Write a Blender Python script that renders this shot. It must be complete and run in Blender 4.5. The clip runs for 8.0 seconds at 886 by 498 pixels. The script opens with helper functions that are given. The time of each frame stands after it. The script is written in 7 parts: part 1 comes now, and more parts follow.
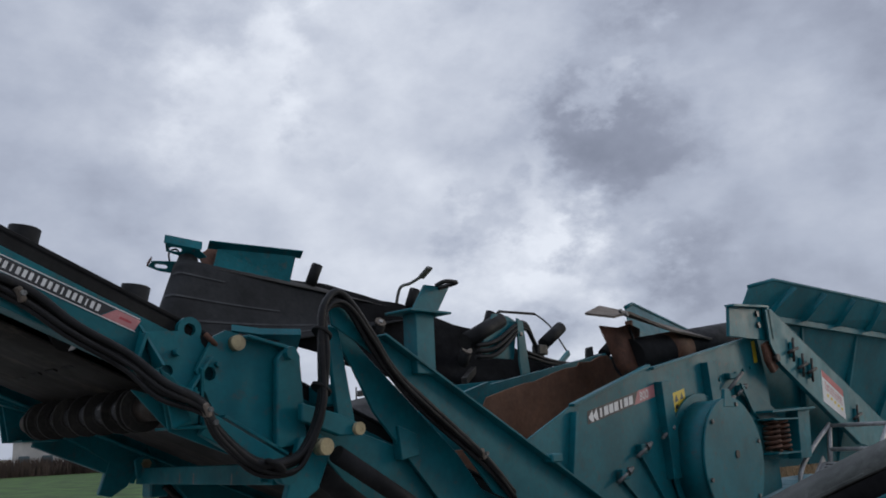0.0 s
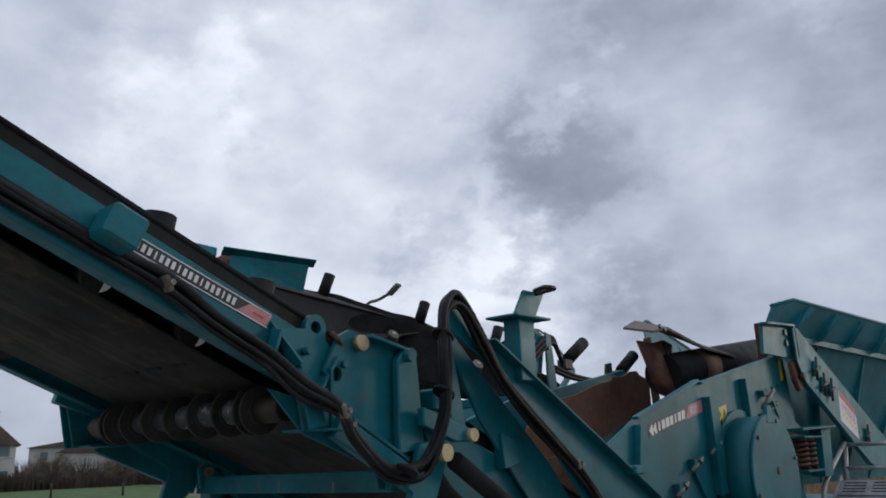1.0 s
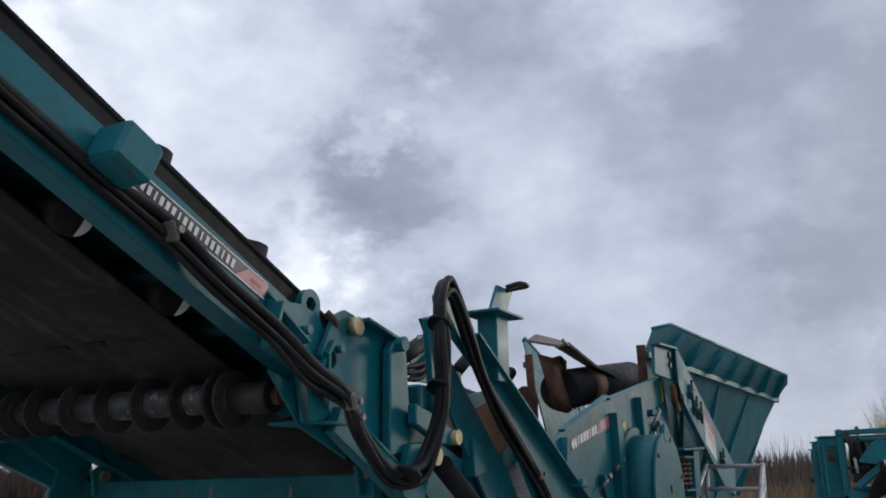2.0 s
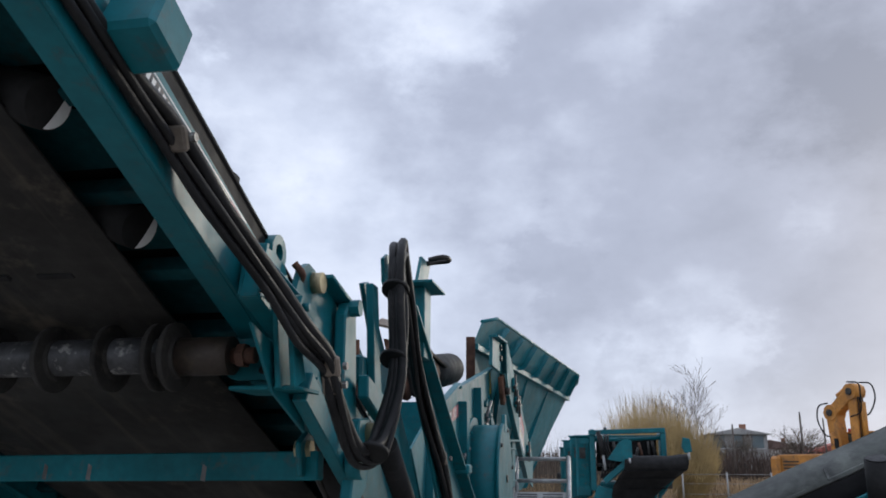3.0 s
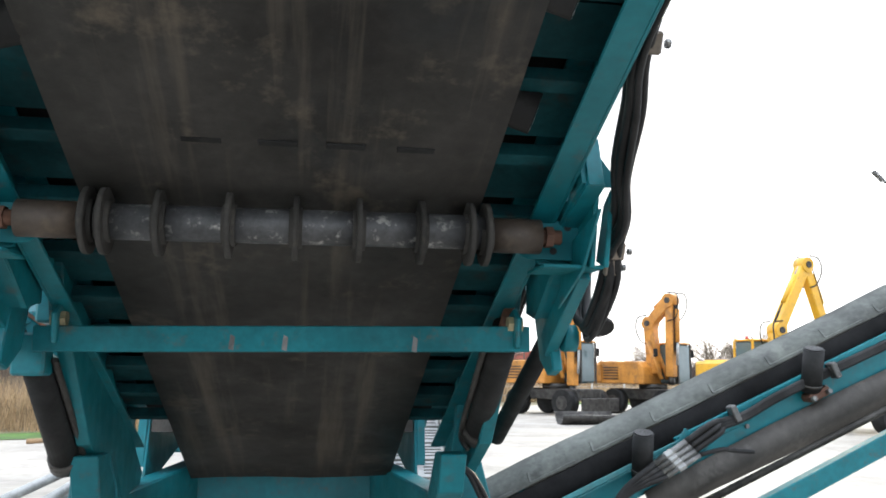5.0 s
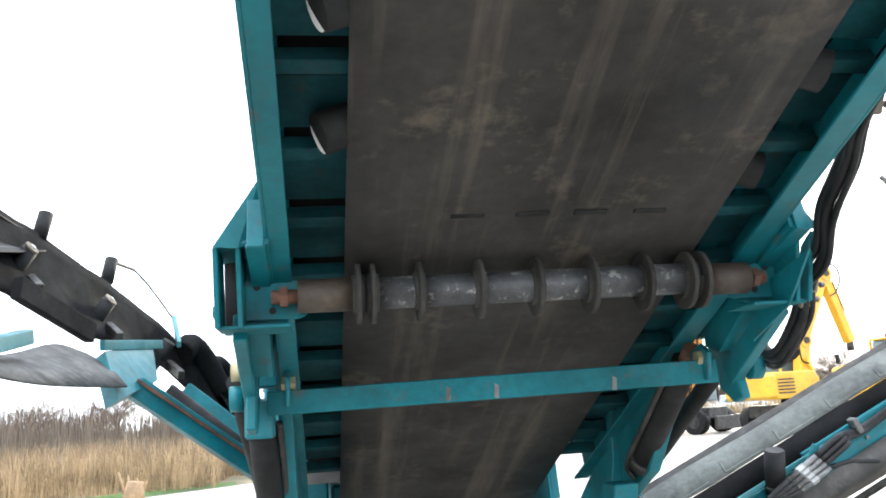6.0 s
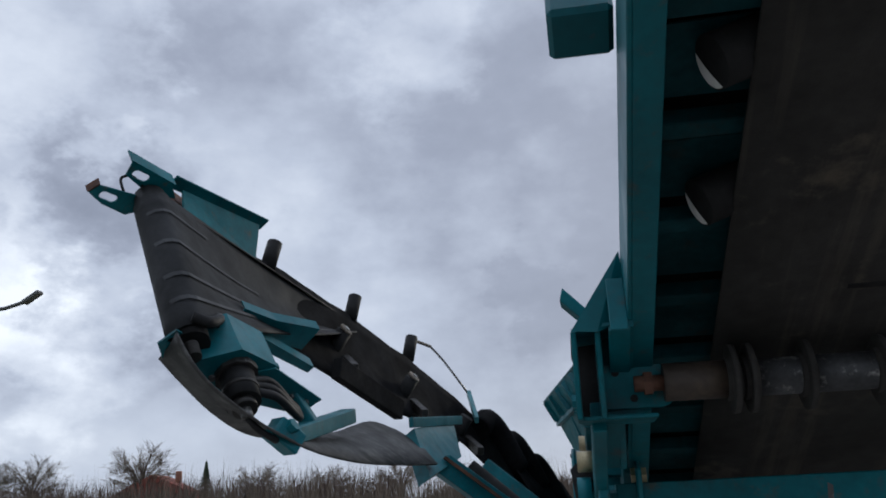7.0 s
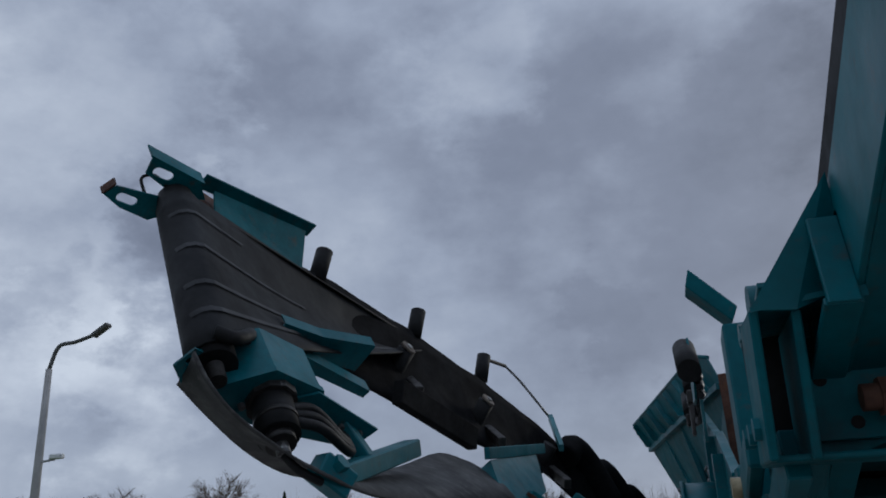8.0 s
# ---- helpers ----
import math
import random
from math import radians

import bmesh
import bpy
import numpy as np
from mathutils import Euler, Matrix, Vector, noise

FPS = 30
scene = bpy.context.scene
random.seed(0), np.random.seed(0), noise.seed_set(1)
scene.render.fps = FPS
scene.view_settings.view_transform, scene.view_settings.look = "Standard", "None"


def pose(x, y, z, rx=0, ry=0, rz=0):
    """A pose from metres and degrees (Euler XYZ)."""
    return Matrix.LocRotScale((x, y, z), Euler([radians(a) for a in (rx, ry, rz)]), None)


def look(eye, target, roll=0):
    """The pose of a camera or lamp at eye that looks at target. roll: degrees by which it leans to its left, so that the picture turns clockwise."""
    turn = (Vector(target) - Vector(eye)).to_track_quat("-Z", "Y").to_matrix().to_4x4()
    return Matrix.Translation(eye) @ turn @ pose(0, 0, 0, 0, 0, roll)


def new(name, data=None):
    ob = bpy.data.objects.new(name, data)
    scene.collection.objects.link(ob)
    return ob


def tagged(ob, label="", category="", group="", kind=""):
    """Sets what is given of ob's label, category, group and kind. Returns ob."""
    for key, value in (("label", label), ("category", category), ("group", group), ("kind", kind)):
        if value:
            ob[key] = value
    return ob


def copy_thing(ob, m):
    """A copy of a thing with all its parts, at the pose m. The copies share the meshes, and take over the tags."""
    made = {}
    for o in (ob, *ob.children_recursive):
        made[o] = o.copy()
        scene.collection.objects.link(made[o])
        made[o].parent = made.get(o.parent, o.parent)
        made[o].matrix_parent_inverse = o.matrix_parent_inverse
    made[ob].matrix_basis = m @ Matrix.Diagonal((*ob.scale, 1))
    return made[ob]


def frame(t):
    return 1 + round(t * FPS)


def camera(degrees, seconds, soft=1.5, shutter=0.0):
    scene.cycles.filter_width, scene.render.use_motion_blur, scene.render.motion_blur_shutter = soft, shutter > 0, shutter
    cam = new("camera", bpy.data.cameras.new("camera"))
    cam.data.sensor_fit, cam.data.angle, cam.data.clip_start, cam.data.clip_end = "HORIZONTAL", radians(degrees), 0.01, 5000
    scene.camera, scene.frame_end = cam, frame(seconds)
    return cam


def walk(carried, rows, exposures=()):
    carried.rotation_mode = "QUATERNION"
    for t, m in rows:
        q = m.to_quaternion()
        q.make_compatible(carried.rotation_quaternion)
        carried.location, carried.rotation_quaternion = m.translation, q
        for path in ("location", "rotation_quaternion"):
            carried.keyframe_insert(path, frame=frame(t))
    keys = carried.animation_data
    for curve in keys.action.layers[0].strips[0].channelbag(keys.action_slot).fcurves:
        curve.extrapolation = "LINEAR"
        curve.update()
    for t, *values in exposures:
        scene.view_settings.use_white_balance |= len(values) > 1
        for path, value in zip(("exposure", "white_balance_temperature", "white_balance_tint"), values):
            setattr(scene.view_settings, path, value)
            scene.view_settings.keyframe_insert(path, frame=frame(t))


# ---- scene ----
cam = camera(56.4, 8.0, soft=1.8)

PATH = [
    (0, (4.214, -1.693, 1.914), (2.836, -0.314, 2.362), -2.6),
    (0.5, (3.923, -1.998, 1.918), (2.594, -0.577, 2.38), -2.1),
    (1, (3.56, -2.169, 1.883), (2.286, -0.707, 2.373), -2.0),
    (1.5, (3.141, -2.254, 1.863), (2.025, -0.677, 2.381), -1.0),
    (1.7, (2.963, -2.305, 1.846), (1.935, -0.67, 2.367), -0.9),
    (2.8, (2.035, -2.236, 1.818), (1.526, -0.375, 2.343), -0.2),
    (3, (1.895, -2.269, 1.794), (1.526, -0.37, 2.303), 0.2),
    (3.5, (1.527, -2.377, 1.738), (1.514, -0.416, 2.13), -0.2),
    (4, (1.065, -2.364, 1.675), (1.169, -0.393, 1.995), 0.6),
    (4.2, (0.896, -2.349, 1.678), (1.032, -0.38, 2.002), 1.0),
    (5.3, (-0.154, -2.646, 1.661), (0.212, -0.701, 1.95), -0.6),
    (5.5, (-0.34, -2.656, 1.662), (0.038, -0.716, 1.969), -1.7),
    (6, (-0.658, -2.758, 1.709), (-0.350, -0.819, 2.090), -3.7),
    (6.5, (-0.828, -2.726, 1.775), (-0.788, -0.789, 2.273), -3.7),
    (7, (-0.946, -2.570, 1.807), (-1.254, -0.678, 2.378), -2.3),
    (7.5, (-1.003, -2.216, 1.841), (-1.437, -0.358, 2.440), -3.0),
    (8, (-1.135, -1.640, 1.925), (-1.600, 0.200, 2.560), -3.0),
]
EXPOSURES = [(0, -0.22, 6150, 10), (1.0, -0.05, 6150, 10), (1.7, 0.0, 6150, 10), (2.8, 0.42, 6150, 10), (3.5, 0.5, 6150, 10), (4.2, 0.98, 6400, 9), (5.3, 2.4, 6600, 4), (5.7, 2.55, 6600, 4), (6.1, 2.7, 6600, 5), (6.5, 1.6, 6500, 6), (6.8, 0.7, 6250, 8), (7.0, 0.1, 6100, 8), (7.5, -0.65, 5750, 8), (8.0, -0.6, 5750, 8)]
walk(cam, [(t, look(eye, target, roll)) for t, eye, target, roll in PATH], EXPOSURES)

# ---- sky and sun: a low sun to the +y +x side behind broken overcast ----
SUN_AZ, SUN_EL = 28.5, 13.5
SUN_DIR = Vector((math.sin(radians(SUN_AZ)) * math.cos(radians(SUN_EL)), math.cos(radians(SUN_AZ)) * math.cos(radians(SUN_EL)), math.sin(radians(SUN_EL))))

# larger clouds (amount above 0) and bright gaps (below 0): direction, size, softness, amount
CLOUDS = [
    ((-0.79, 0.45, 0.41), 0.082, 0.062, -0.080), ((-0.75, 0.57, 0.33), 0.178, 0.137, -0.111), ((-0.76, 0.49, 0.43), 0.041, 0.027, -0.030),
    ((-0.57, 0.76, 0.31), 0.080, 0.045, 0.060), ((-0.50, 0.79, 0.35), 0.075, 0.045, 0.062), ((-0.65, 0.71, 0.28), 0.038, 0.021, 0.078),
    ((-0.86, 0.32, 0.39), 0.157, 0.103, 0.035), ((-0.76, 0.54, 0.37), 0.027, 0.021, 0.050), ((-0.35, 0.85, 0.39), 0.178, 0.109, 0.030),
    ((-0.35, 0.90, 0.26), 0.096, 0.068, -0.030), ((-0.58, 0.79, 0.20), 0.096, 0.048, -0.045), ((-0.73, 0.68, 0.11), 0.137, 0.068, -0.040),
    ((-0.51, 0.85, 0.17), 0.062, 0.041, 0.030), ((-0.49, 0.78, 0.39), 0.027, 0.017, -0.060), ((-0.58, 0.68, 0.45), 0.082, 0.055, -0.020),
    ((-0.17, 0.89, 0.43), 0.150, 0.103, 0.025), ((-0.57, 0.66, 0.49), 0.137, 0.082, -0.010), ((-0.80, 0.58, 0.18), 0.109, 0.082, -0.030),
    ((-0.46, 0.79, 0.39), 0.048, 0.027, -0.050), ((-0.19, 0.86, 0.47), 0.089, 0.062, -0.035), ((-0.01, 0.94, 0.34), 0.109, 0.082, -0.020),
    ((0.20, 0.88, 0.42), 0.109, 0.068, 0.090), ((-0.26, 0.90, 0.33), 0.109, 0.075, 0.015), ((0.29, 0.87, 0.40), 0.109, 0.055, 0.128),
    ((0.39, 0.86, 0.33), 0.075, 0.041, 0.112), ((0.19, 0.91, 0.36), 0.062, 0.041, -0.030), ((-0.04, 0.98, 0.21), 0.055, 0.021, 0.040),
    ((0.14, 0.98, 0.10), 0.075, 0.027, -0.060), ((0.06, 0.99, 0.08), 0.041, 0.017, 0.040), ((0.29, 0.95, 0.15), 0.109, 0.027, 0.025),
    ((0.40, 0.88, 0.26), 0.048, 0.021, 0.025), ((-0.54, 0.71, 0.46), 0.096, 0.055, -0.060), ((-0.57, 0.76, 0.30), 0.062, 0.041, -0.060),
    ((-0.44, 0.83, 0.335), 0.060, 0.040, 0.055), ((-0.54, 0.80, 0.27), 0.060, 0.030, 0.085), ((-0.44, 0.73, 0.52), 0.041, 0.027, -0.060),
    ((-0.35, 0.82, 0.46), 0.137, 0.082, 0.015), ((-0.17, 0.85, 0.50), 0.055, 0.041, -0.045), ((-0.33, 0.87, 0.36), 0.082, 0.055, -0.025),
    ((-0.50, 0.85, 0.18), 0.062, 0.027, 0.040), ((-0.58, 0.79, 0.18), 0.062, 0.041, -0.070), ((-0.17, 0.84, 0.52), 0.075, 0.055, -0.035),
    ((-0.31, 0.84, 0.44), 0.205, 0.103, 0.015), ((-0.55, 0.82, 0.16), 0.089, 0.027, -0.080), ((-0.62, 0.77, 0.12), 0.082, 0.027, 0.050),
    ((-0.87, 0.39, 0.30), 0.160, 0.120, -0.070), ((-0.64, 0.74, 0.20), 0.150, 0.100, -0.045), ((0.16, 0.96, 0.24), 0.270, 0.190, 0.085),
    ((-0.60, 0.78, 0.17), 0.130, 0.090, -0.045), ((0.45, 0.85, 0.29), 0.060, 0.035, 0.110), ((0.49, 0.85, 0.20), 0.050, 0.035, -0.060), ((0.38, 0.90, 0.18), 0.190, 0.140, 0.085),
    ((-0.66, 0.73, 0.16), 0.055, 0.027, -0.050), ((0.13, 0.91, 0.39), 0.082, 0.062, -0.020), ((-0.11, 0.95, 0.28), 0.178, 0.089, 0.010),
]


def make_sky():
    world = bpy.data.worlds.new("overcast_sky")
    scene.world = world
    world.use_nodes = True
    nt = world.node_tree
    nt.nodes.clear()

    def node(kind, **kw):
        n = nt.nodes.new(kind)
        for k, v in kw.items():
            n.inputs[k].default_value = v
        return n

    def math_node(op, a, b=None, clamp=False):
        n = nt.nodes.new("ShaderNodeMath")
        n.operation, n.use_clamp = op, clamp
        for i, v in enumerate((a, b)):
            if v is None:
                continue
            if hasattr(v, "links"):
                nt.links.new(v, n.inputs[i])
            else:
                n.inputs[i].default_value = v
        return n.outputs[0]

    def ramp(fac, stops):
        n = nt.nodes.new("ShaderNodeValToRGB")
        els = n.color_ramp.elements
        while len(els) < len(stops):
            els.new(0.5)
        for e, (p, c) in zip(els, stops):
            e.position, e.color = p, (*c, 1)
        nt.links.new(fac, n.inputs[0])
        return n.outputs[0]

    def mix(fac, a, b, kind="MIX"):
        n = nt.nodes.new("ShaderNodeMix")
        n.data_type, n.blend_type = "RGBA", kind
        for sock, v in zip((n.inputs[0], n.inputs[6], n.inputs[7]), (fac, a, b)):
            if hasattr(v, "links"):
                nt.links.new(v, sock)
            else:
                sock.default_value = v if isinstance(v, float) else (*v, 1)
        return n.outputs[2]

    tc = nt.nodes.new("ShaderNodeTexCoord")
    sep = nt.nodes.new("ShaderNodeSeparateXYZ")
    nt.links.new(tc.outputs["Generated"], sep.inputs[0])
    flat = nt.nodes.new("ShaderNodeMapping")
    flat.inputs["Scale"].default_value = (1.0, 1.0, 1.5)
    nt.links.new(tc.outputs["Generated"], flat.inputs[0])

    def clouds(scale, detail, rough, distort, seed, out="Fac"):
        n = node("ShaderNodeTexNoise", Scale=scale, Detail=detail, Roughness=rough, Distortion=distort)
        off = nt.nodes.new("ShaderNodeVectorMath")
        off.operation = "ADD"
        off.inputs[1].default_value = (seed, seed * 0.7, seed * 1.3)
        nt.links.new(flat.outputs[0], off.inputs[0])
        nt.links.new(off.outputs[0], n.inputs["Vector"])
        return n.outputs[out]

    big = clouds(2.2, 3.0, 0.5, 0.0, 3.1)
    fine = clouds(8.0, 9.0, 0.55, 0.0, 11.7)
    cover = math_node("ADD", math_node("ADD", math_node("MULTIPLY", big, 0.42), math_node("MULTIPLY", fine, 0.28)), 0.155)
    # ragged edges for the larger clouds and gaps
    warp = nt.nodes.new("ShaderNodeVectorMath")
    warp.operation = "MULTIPLY_ADD"
    nt.links.new(clouds(9.0, 9.0, 0.58, 0.0, 5.3, "Color"), warp.inputs[0])
    warp.inputs[1].default_value = (0.30, 0.30, 0.30)
    bent = nt.nodes.new("ShaderNodeVectorMath")
    bent.operation = "ADD"
    bent.inputs[1].default_value = (-0.15, -0.15, -0.15)
    nt.links.new(tc.outputs["Generated"], bent.inputs[0])
    nt.links.new(bent.outputs[0], warp.inputs[2])
    for centre, size, soft, amount in CLOUDS:
        dist = nt.nodes.new("ShaderNodeVectorMath")
        dist.operation = "DISTANCE"
        dist.inputs[1].default_value = centre
        nt.links.new(warp.outputs[0], dist.inputs[0])
        shape = nt.nodes.new("ShaderNodeMapRange")
        shape.interpolation_type = "SMOOTHSTEP"
        nt.links.new(dist.outputs["Value"], shape.inputs[0])
        shape.inputs[1].default_value, shape.inputs[2].default_value = size + soft, max(0.0, size - soft)
        shape.inputs[3].default_value, shape.inputs[4].default_value = 0.0, amount
        cover = math_node("ADD", cover, shape.outputs[0])
    grey = ramp(cover, [(0.28, (0.98, 1.0, 1.05)), (0.40, (0.70, 0.73, 0.81)), (0.50, (0.53, 0.565, 0.66)), (0.60, (0.36, 0.385, 0.47)), (0.80, (0.22, 0.24, 0.305))])
    # glow round the hidden sun
    dot = nt.nodes.new("ShaderNodeVectorMath")
    dot.operation = "DOT_PRODUCT"
    dot.inputs[1].default_value = SUN_DIR
    nt.links.new(tc.outputs["Generated"], dot.inputs[0])
    near = math_node("POWER", math_node("MAXIMUM", dot.outputs["Value"], 0.0), 900.0)
    halo = math_node("POWER", math_node("MAXIMUM", dot.outputs["Value"], 0.0), 150.0)
    wide = math_node("POWER", math_node("MAXIMUM", dot.outputs["Value"], 0.0), 10.0)
    thin = math_node("SUBTRACT", 1.25, cover, True)
    lit = mix(math_node("MULTIPLY", near, math_node("MULTIPLY", thin, 0.95)), mix(math_node("MULTIPLY", halo, math_node("MULTIPLY", thin, 0.45)), mix(math_node("MULTIPLY", wide, 0.12), grey, (0.78, 0.70, 0.60)), (0.95, 0.78, 0.52)), (1.8, 1.45, 0.95))
    low = math_node("SUBTRACT", 1.0, math_node("MULTIPLY", sep.outputs[2], 7.0), True)
    pale = mix(math_node("MULTIPLY", low, 0.35), lit, (0.66, 0.70, 0.77))
    sky = nt.nodes.new("ShaderNodeTexSky")
    sky.sky_type, sky.sun_disc = "NISHITA", False
    sky.sun_elevation, sky.sun_rotation = radians(SUN_EL), radians(SUN_AZ)
    back = nt.nodes.new("ShaderNodeBackground")
    nt.links.new(sky.outputs[0], back.inputs[0])
    back.inputs[1].default_value = 0.05
    # thick overcast is brightest overhead
    top = nt.nodes.new("ShaderNodeMapRange")
    top.interpolation_type = "SMOOTHSTEP"
    nt.links.new(sep.outputs[2], top.inputs[0])
    top.inputs[1].default_value, top.inputs[2].default_value, top.inputs[3].default_value, top.inputs[4].default_value = 0.5, 0.95, 1.0, 1.55
    veil = nt.nodes.new("ShaderNodeBackground")
    nt.links.new(pale, veil.inputs[0])
    nt.links.new(top.outputs[0], veil.inputs[1])
    both = nt.nodes.new("ShaderNodeMixShader")
    both.inputs[0].default_value = 0.94
    nt.links.new(back.outputs[0], both.inputs[1])
    nt.links.new(veil.outputs[0], both.inputs[2])
    out = nt.nodes.new("ShaderNodeOutputWorld")
    nt.links.new(both.outputs[0], out.inputs[0])


make_sky()
sun = new("sun", bpy.data.lights.new("sun", "SUN"))
sun.data.energy, sun.data.angle, sun.data.color = 0.6, radians(14), (1.0, 0.9, 0.74)
sun.matrix_world = look((0, 0, 30), Vector((0, 0, 30)) - SUN_DIR)

# ---- materials ----
def material(name, base, rough=0.5, metal=0.0, spots=(), bump=0.0, bump_scale=60.0, coat=0.0, vary=0.08, vary_scale=3.0, streak=None, random_tint=0.0, shine=0.5):
    """A painted or raw surface: base colour with a large and a small variation, stains as (colour, amount, scale) and fine relief.
    streak: (colour, amount, stretch) for marks drawn out along one direction."""
    m = bpy.data.materials.new(name)
    m.use_nodes = True
    nt = m.node_tree
    bsdf = nt.nodes["Principled BSDF"]
    tc = nt.nodes.new("ShaderNodeTexCoord")

    def noise_fac(scale, detail=4.0, rough_=0.6, stretch=None):
        n = nt.nodes.new("ShaderNodeTexNoise")
        n.inputs["Scale"].default_value, n.inputs["Detail"].default_value, n.inputs["Roughness"].default_value = scale, detail, rough_
        if stretch:
            mp = nt.nodes.new("ShaderNodeMapping")
            mp.inputs["Scale"].default_value = stretch
            nt.links.new(tc.outputs["Object"], mp.inputs[0])
            nt.links.new(mp.outputs[0], n.inputs["Vector"])
        else:
            nt.links.new(tc.outputs["Object"], n.inputs["Vector"])
        return n.outputs["Fac"]

    def mapped(fac, lo, hi, to0=0.0, to1=1.0):
        n = nt.nodes.new("ShaderNodeMapRange")
        n.inputs[1].default_value, n.inputs[2].default_value, n.inputs[3].default_value, n.inputs[4].default_value = lo, hi, to0, to1
        nt.links.new(fac, n.inputs[0])
        return n.outputs[0]

    def mix(fac, a, b, kind="MIX"):
        n = nt.nodes.new("ShaderNodeMix")
        n.data_type, n.blend_type = "RGBA", kind
        for sock, v in zip((n.inputs[0], n.inputs[6], n.inputs[7]), (fac, a, b)):
            if hasattr(v, "links"):
                nt.links.new(v, sock)
            else:
                sock.default_value = v if isinstance(v, float) else (*v, 1)
        return n.outputs[2]

    lo = tuple(c * (1 - vary * 2.2) for c in base)
    hi = tuple(min(1, c * (1 + vary * 1.6) + vary * 0.02) for c in base)
    col = mix(mapped(noise_fac(vary_scale, 5.0), 0.35, 0.68), lo, hi)
    grain = mapped(noise_fac(vary_scale * 14, 3.0), 0.3, 0.7, 1 - vary, 1 + vary * 0.5)
    g = nt.nodes.new("ShaderNodeCombineColor")
    for i in range(3):
        nt.links.new(grain, g.inputs[i])
    col = mix(1.0, col, g.outputs[0], "MULTIPLY")
    if random_tint:
        info = nt.nodes.new("ShaderNodeObjectInfo")
        r = mapped(info.outputs["Random"], 0, 1, 1 - random_tint, 1 + random_tint)
        c = nt.nodes.new("ShaderNodeCombineColor")
        for i in range(3):
            nt.links.new(r, c.inputs[i])
        col = mix(1.0, col, c.outputs[0], "MULTIPLY")
    if streak:
        colour, amount, stretch = streak
        col = mix(mapped(noise_fac(1.0, 5.0, 0.62, stretch), 0.52, 0.74, 0.0, amount), col, colour)
    for colour, amount, scale in spots:
        f = mapped(noise_fac(scale, 7.0, 0.68), 0.56, 0.70, 0.0, amount)
        col = mix(f, col, colour)
    nt.links.new(col, bsdf.inputs["Base Color"])
    nt.links.new(mapped(noise_fac(vary_scale * 2.3, 4.0), 0.3, 0.7, max(0.05, rough - 0.1), min(1.0, rough + 0.12)), bsdf.inputs["Roughness"])
    bsdf.inputs["Specular IOR Level"].default_value = shine
    bsdf.inputs["Metallic"].default_value = metal
    bsdf.inputs["Coat Weight"].default_value = coat
    if bump:
        b = nt.nodes.new("ShaderNodeBump")
        b.inputs["Strength"].default_value, b.inputs["Distance"].default_value = bump, 0.004
        nt.links.new(noise_fac(bump_scale, 5.0), b.inputs["Height"])
        nt.links.new(b.outputs[0], bsdf.inputs["Normal"])
    return m


TEAL = material("teal_paint", (0.004, 0.125, 0.150), 0.44, 0, [((0.02, 0.07, 0.075), 0.4, 5.0), ((0.09, 0.05, 0.03), 0.45, 17.0)], 0.06, 90, 0.0, 0.12, 2.0, shine=0.3)
TEAL_WORN = material("worn_teal_paint", (0.005, 0.122, 0.144), 0.5, 0, [((0.09, 0.06, 0.035), 0.6, 9.0), ((0.03, 0.04, 0.04), 0.5, 4.0)], 0.1, 70, 0.0, 0.14, 2.5, shine=0.16)
# teal darkened to stand in for shade inside the channel, plus dirt spots
TEAL_SHADED = material("shaded_grimy_teal_paint", (0.004, 0.050, 0.058), 0.7, 0, [((0.014, 0.016, 0.016), 0.85, 3.0), ((0.03, 0.026, 0.02), 0.7, 8.0)], 0.15, 70, 0.0, 0.2, 2.5, shine=0.15)
# pale teal for lighter parts, and for sheen painted on frame and chute
TEAL_PALE = material("pale_and_sheen_teal_paint", (0.022, 0.155, 0.175), 0.55, 0, [((0.10, 0.12, 0.11), 0.4, 8.0)], 0.08, 70, 0.05, 0.12, 2.5)
BELT = material("worn_black_belt", (0.029, 0.027, 0.024), 0.72, 0, [((0.110, 0.090, 0.066), 0.75, 2.8), ((0.018, 0.020, 0.021), 0.75, 1.3)], 0.25, 120, 0, 0.22, 1.6, streak=((0.110, 0.092, 0.070), 0.7, (8.0, 0.45, 0.45)), shine=0.25)
BELT_GREY = material("dusty_grey_belt", (0.085, 0.092, 0.084), 0.75, 0, [((0.17, 0.18, 0.16), 0.6, 3.0), ((0.03, 0.03, 0.031), 0.8, 5.0)], 0.25, 90, 0, 0.25, 2.0, streak=((0.035, 0.035, 0.036), 0.7, (1.2, 5.0, 5.0)))
BELT_HEAD = material("worn_grey_black_belt", (0.018, 0.019, 0.020), 0.7, 0, [((0.034, 0.034, 0.036), 0.6, 2.0), ((0.014, 0.014, 0.015), 0.7, 4.0)], 0.15, 90, 0, 0.2, 1.5, shine=0.2)
BELT_RING = material("rubbed_grey_belt", (0.040, 0.041, 0.043), 0.6, 0, [((0.035, 0.036, 0.038), 0.7, 5.0)], 0.15, 90, 0, 0.2, 3.0, shine=0.3)
BELT_LOOP = material("scuffed_loop_belt", (0.050, 0.049, 0.047), 0.65, 0, [((0.12, 0.115, 0.105), 0.7, 3.0), ((0.016, 0.016, 0.016), 0.8, 2.2)], 0.2, 90, 0, 0.25, 2.0, streak=((0.15, 0.145, 0.135), 0.7, (2.0, 14.0, 14.0)), shine=0.35)
BELT_BLACK = material("matt_black_belt", (0.012, 0.012, 0.0125), 0.9, 0, [((0.022, 0.021, 0.02), 0.4, 3.0)], 0.2, 90, 0, 0.2, 2.0, shine=0.06)
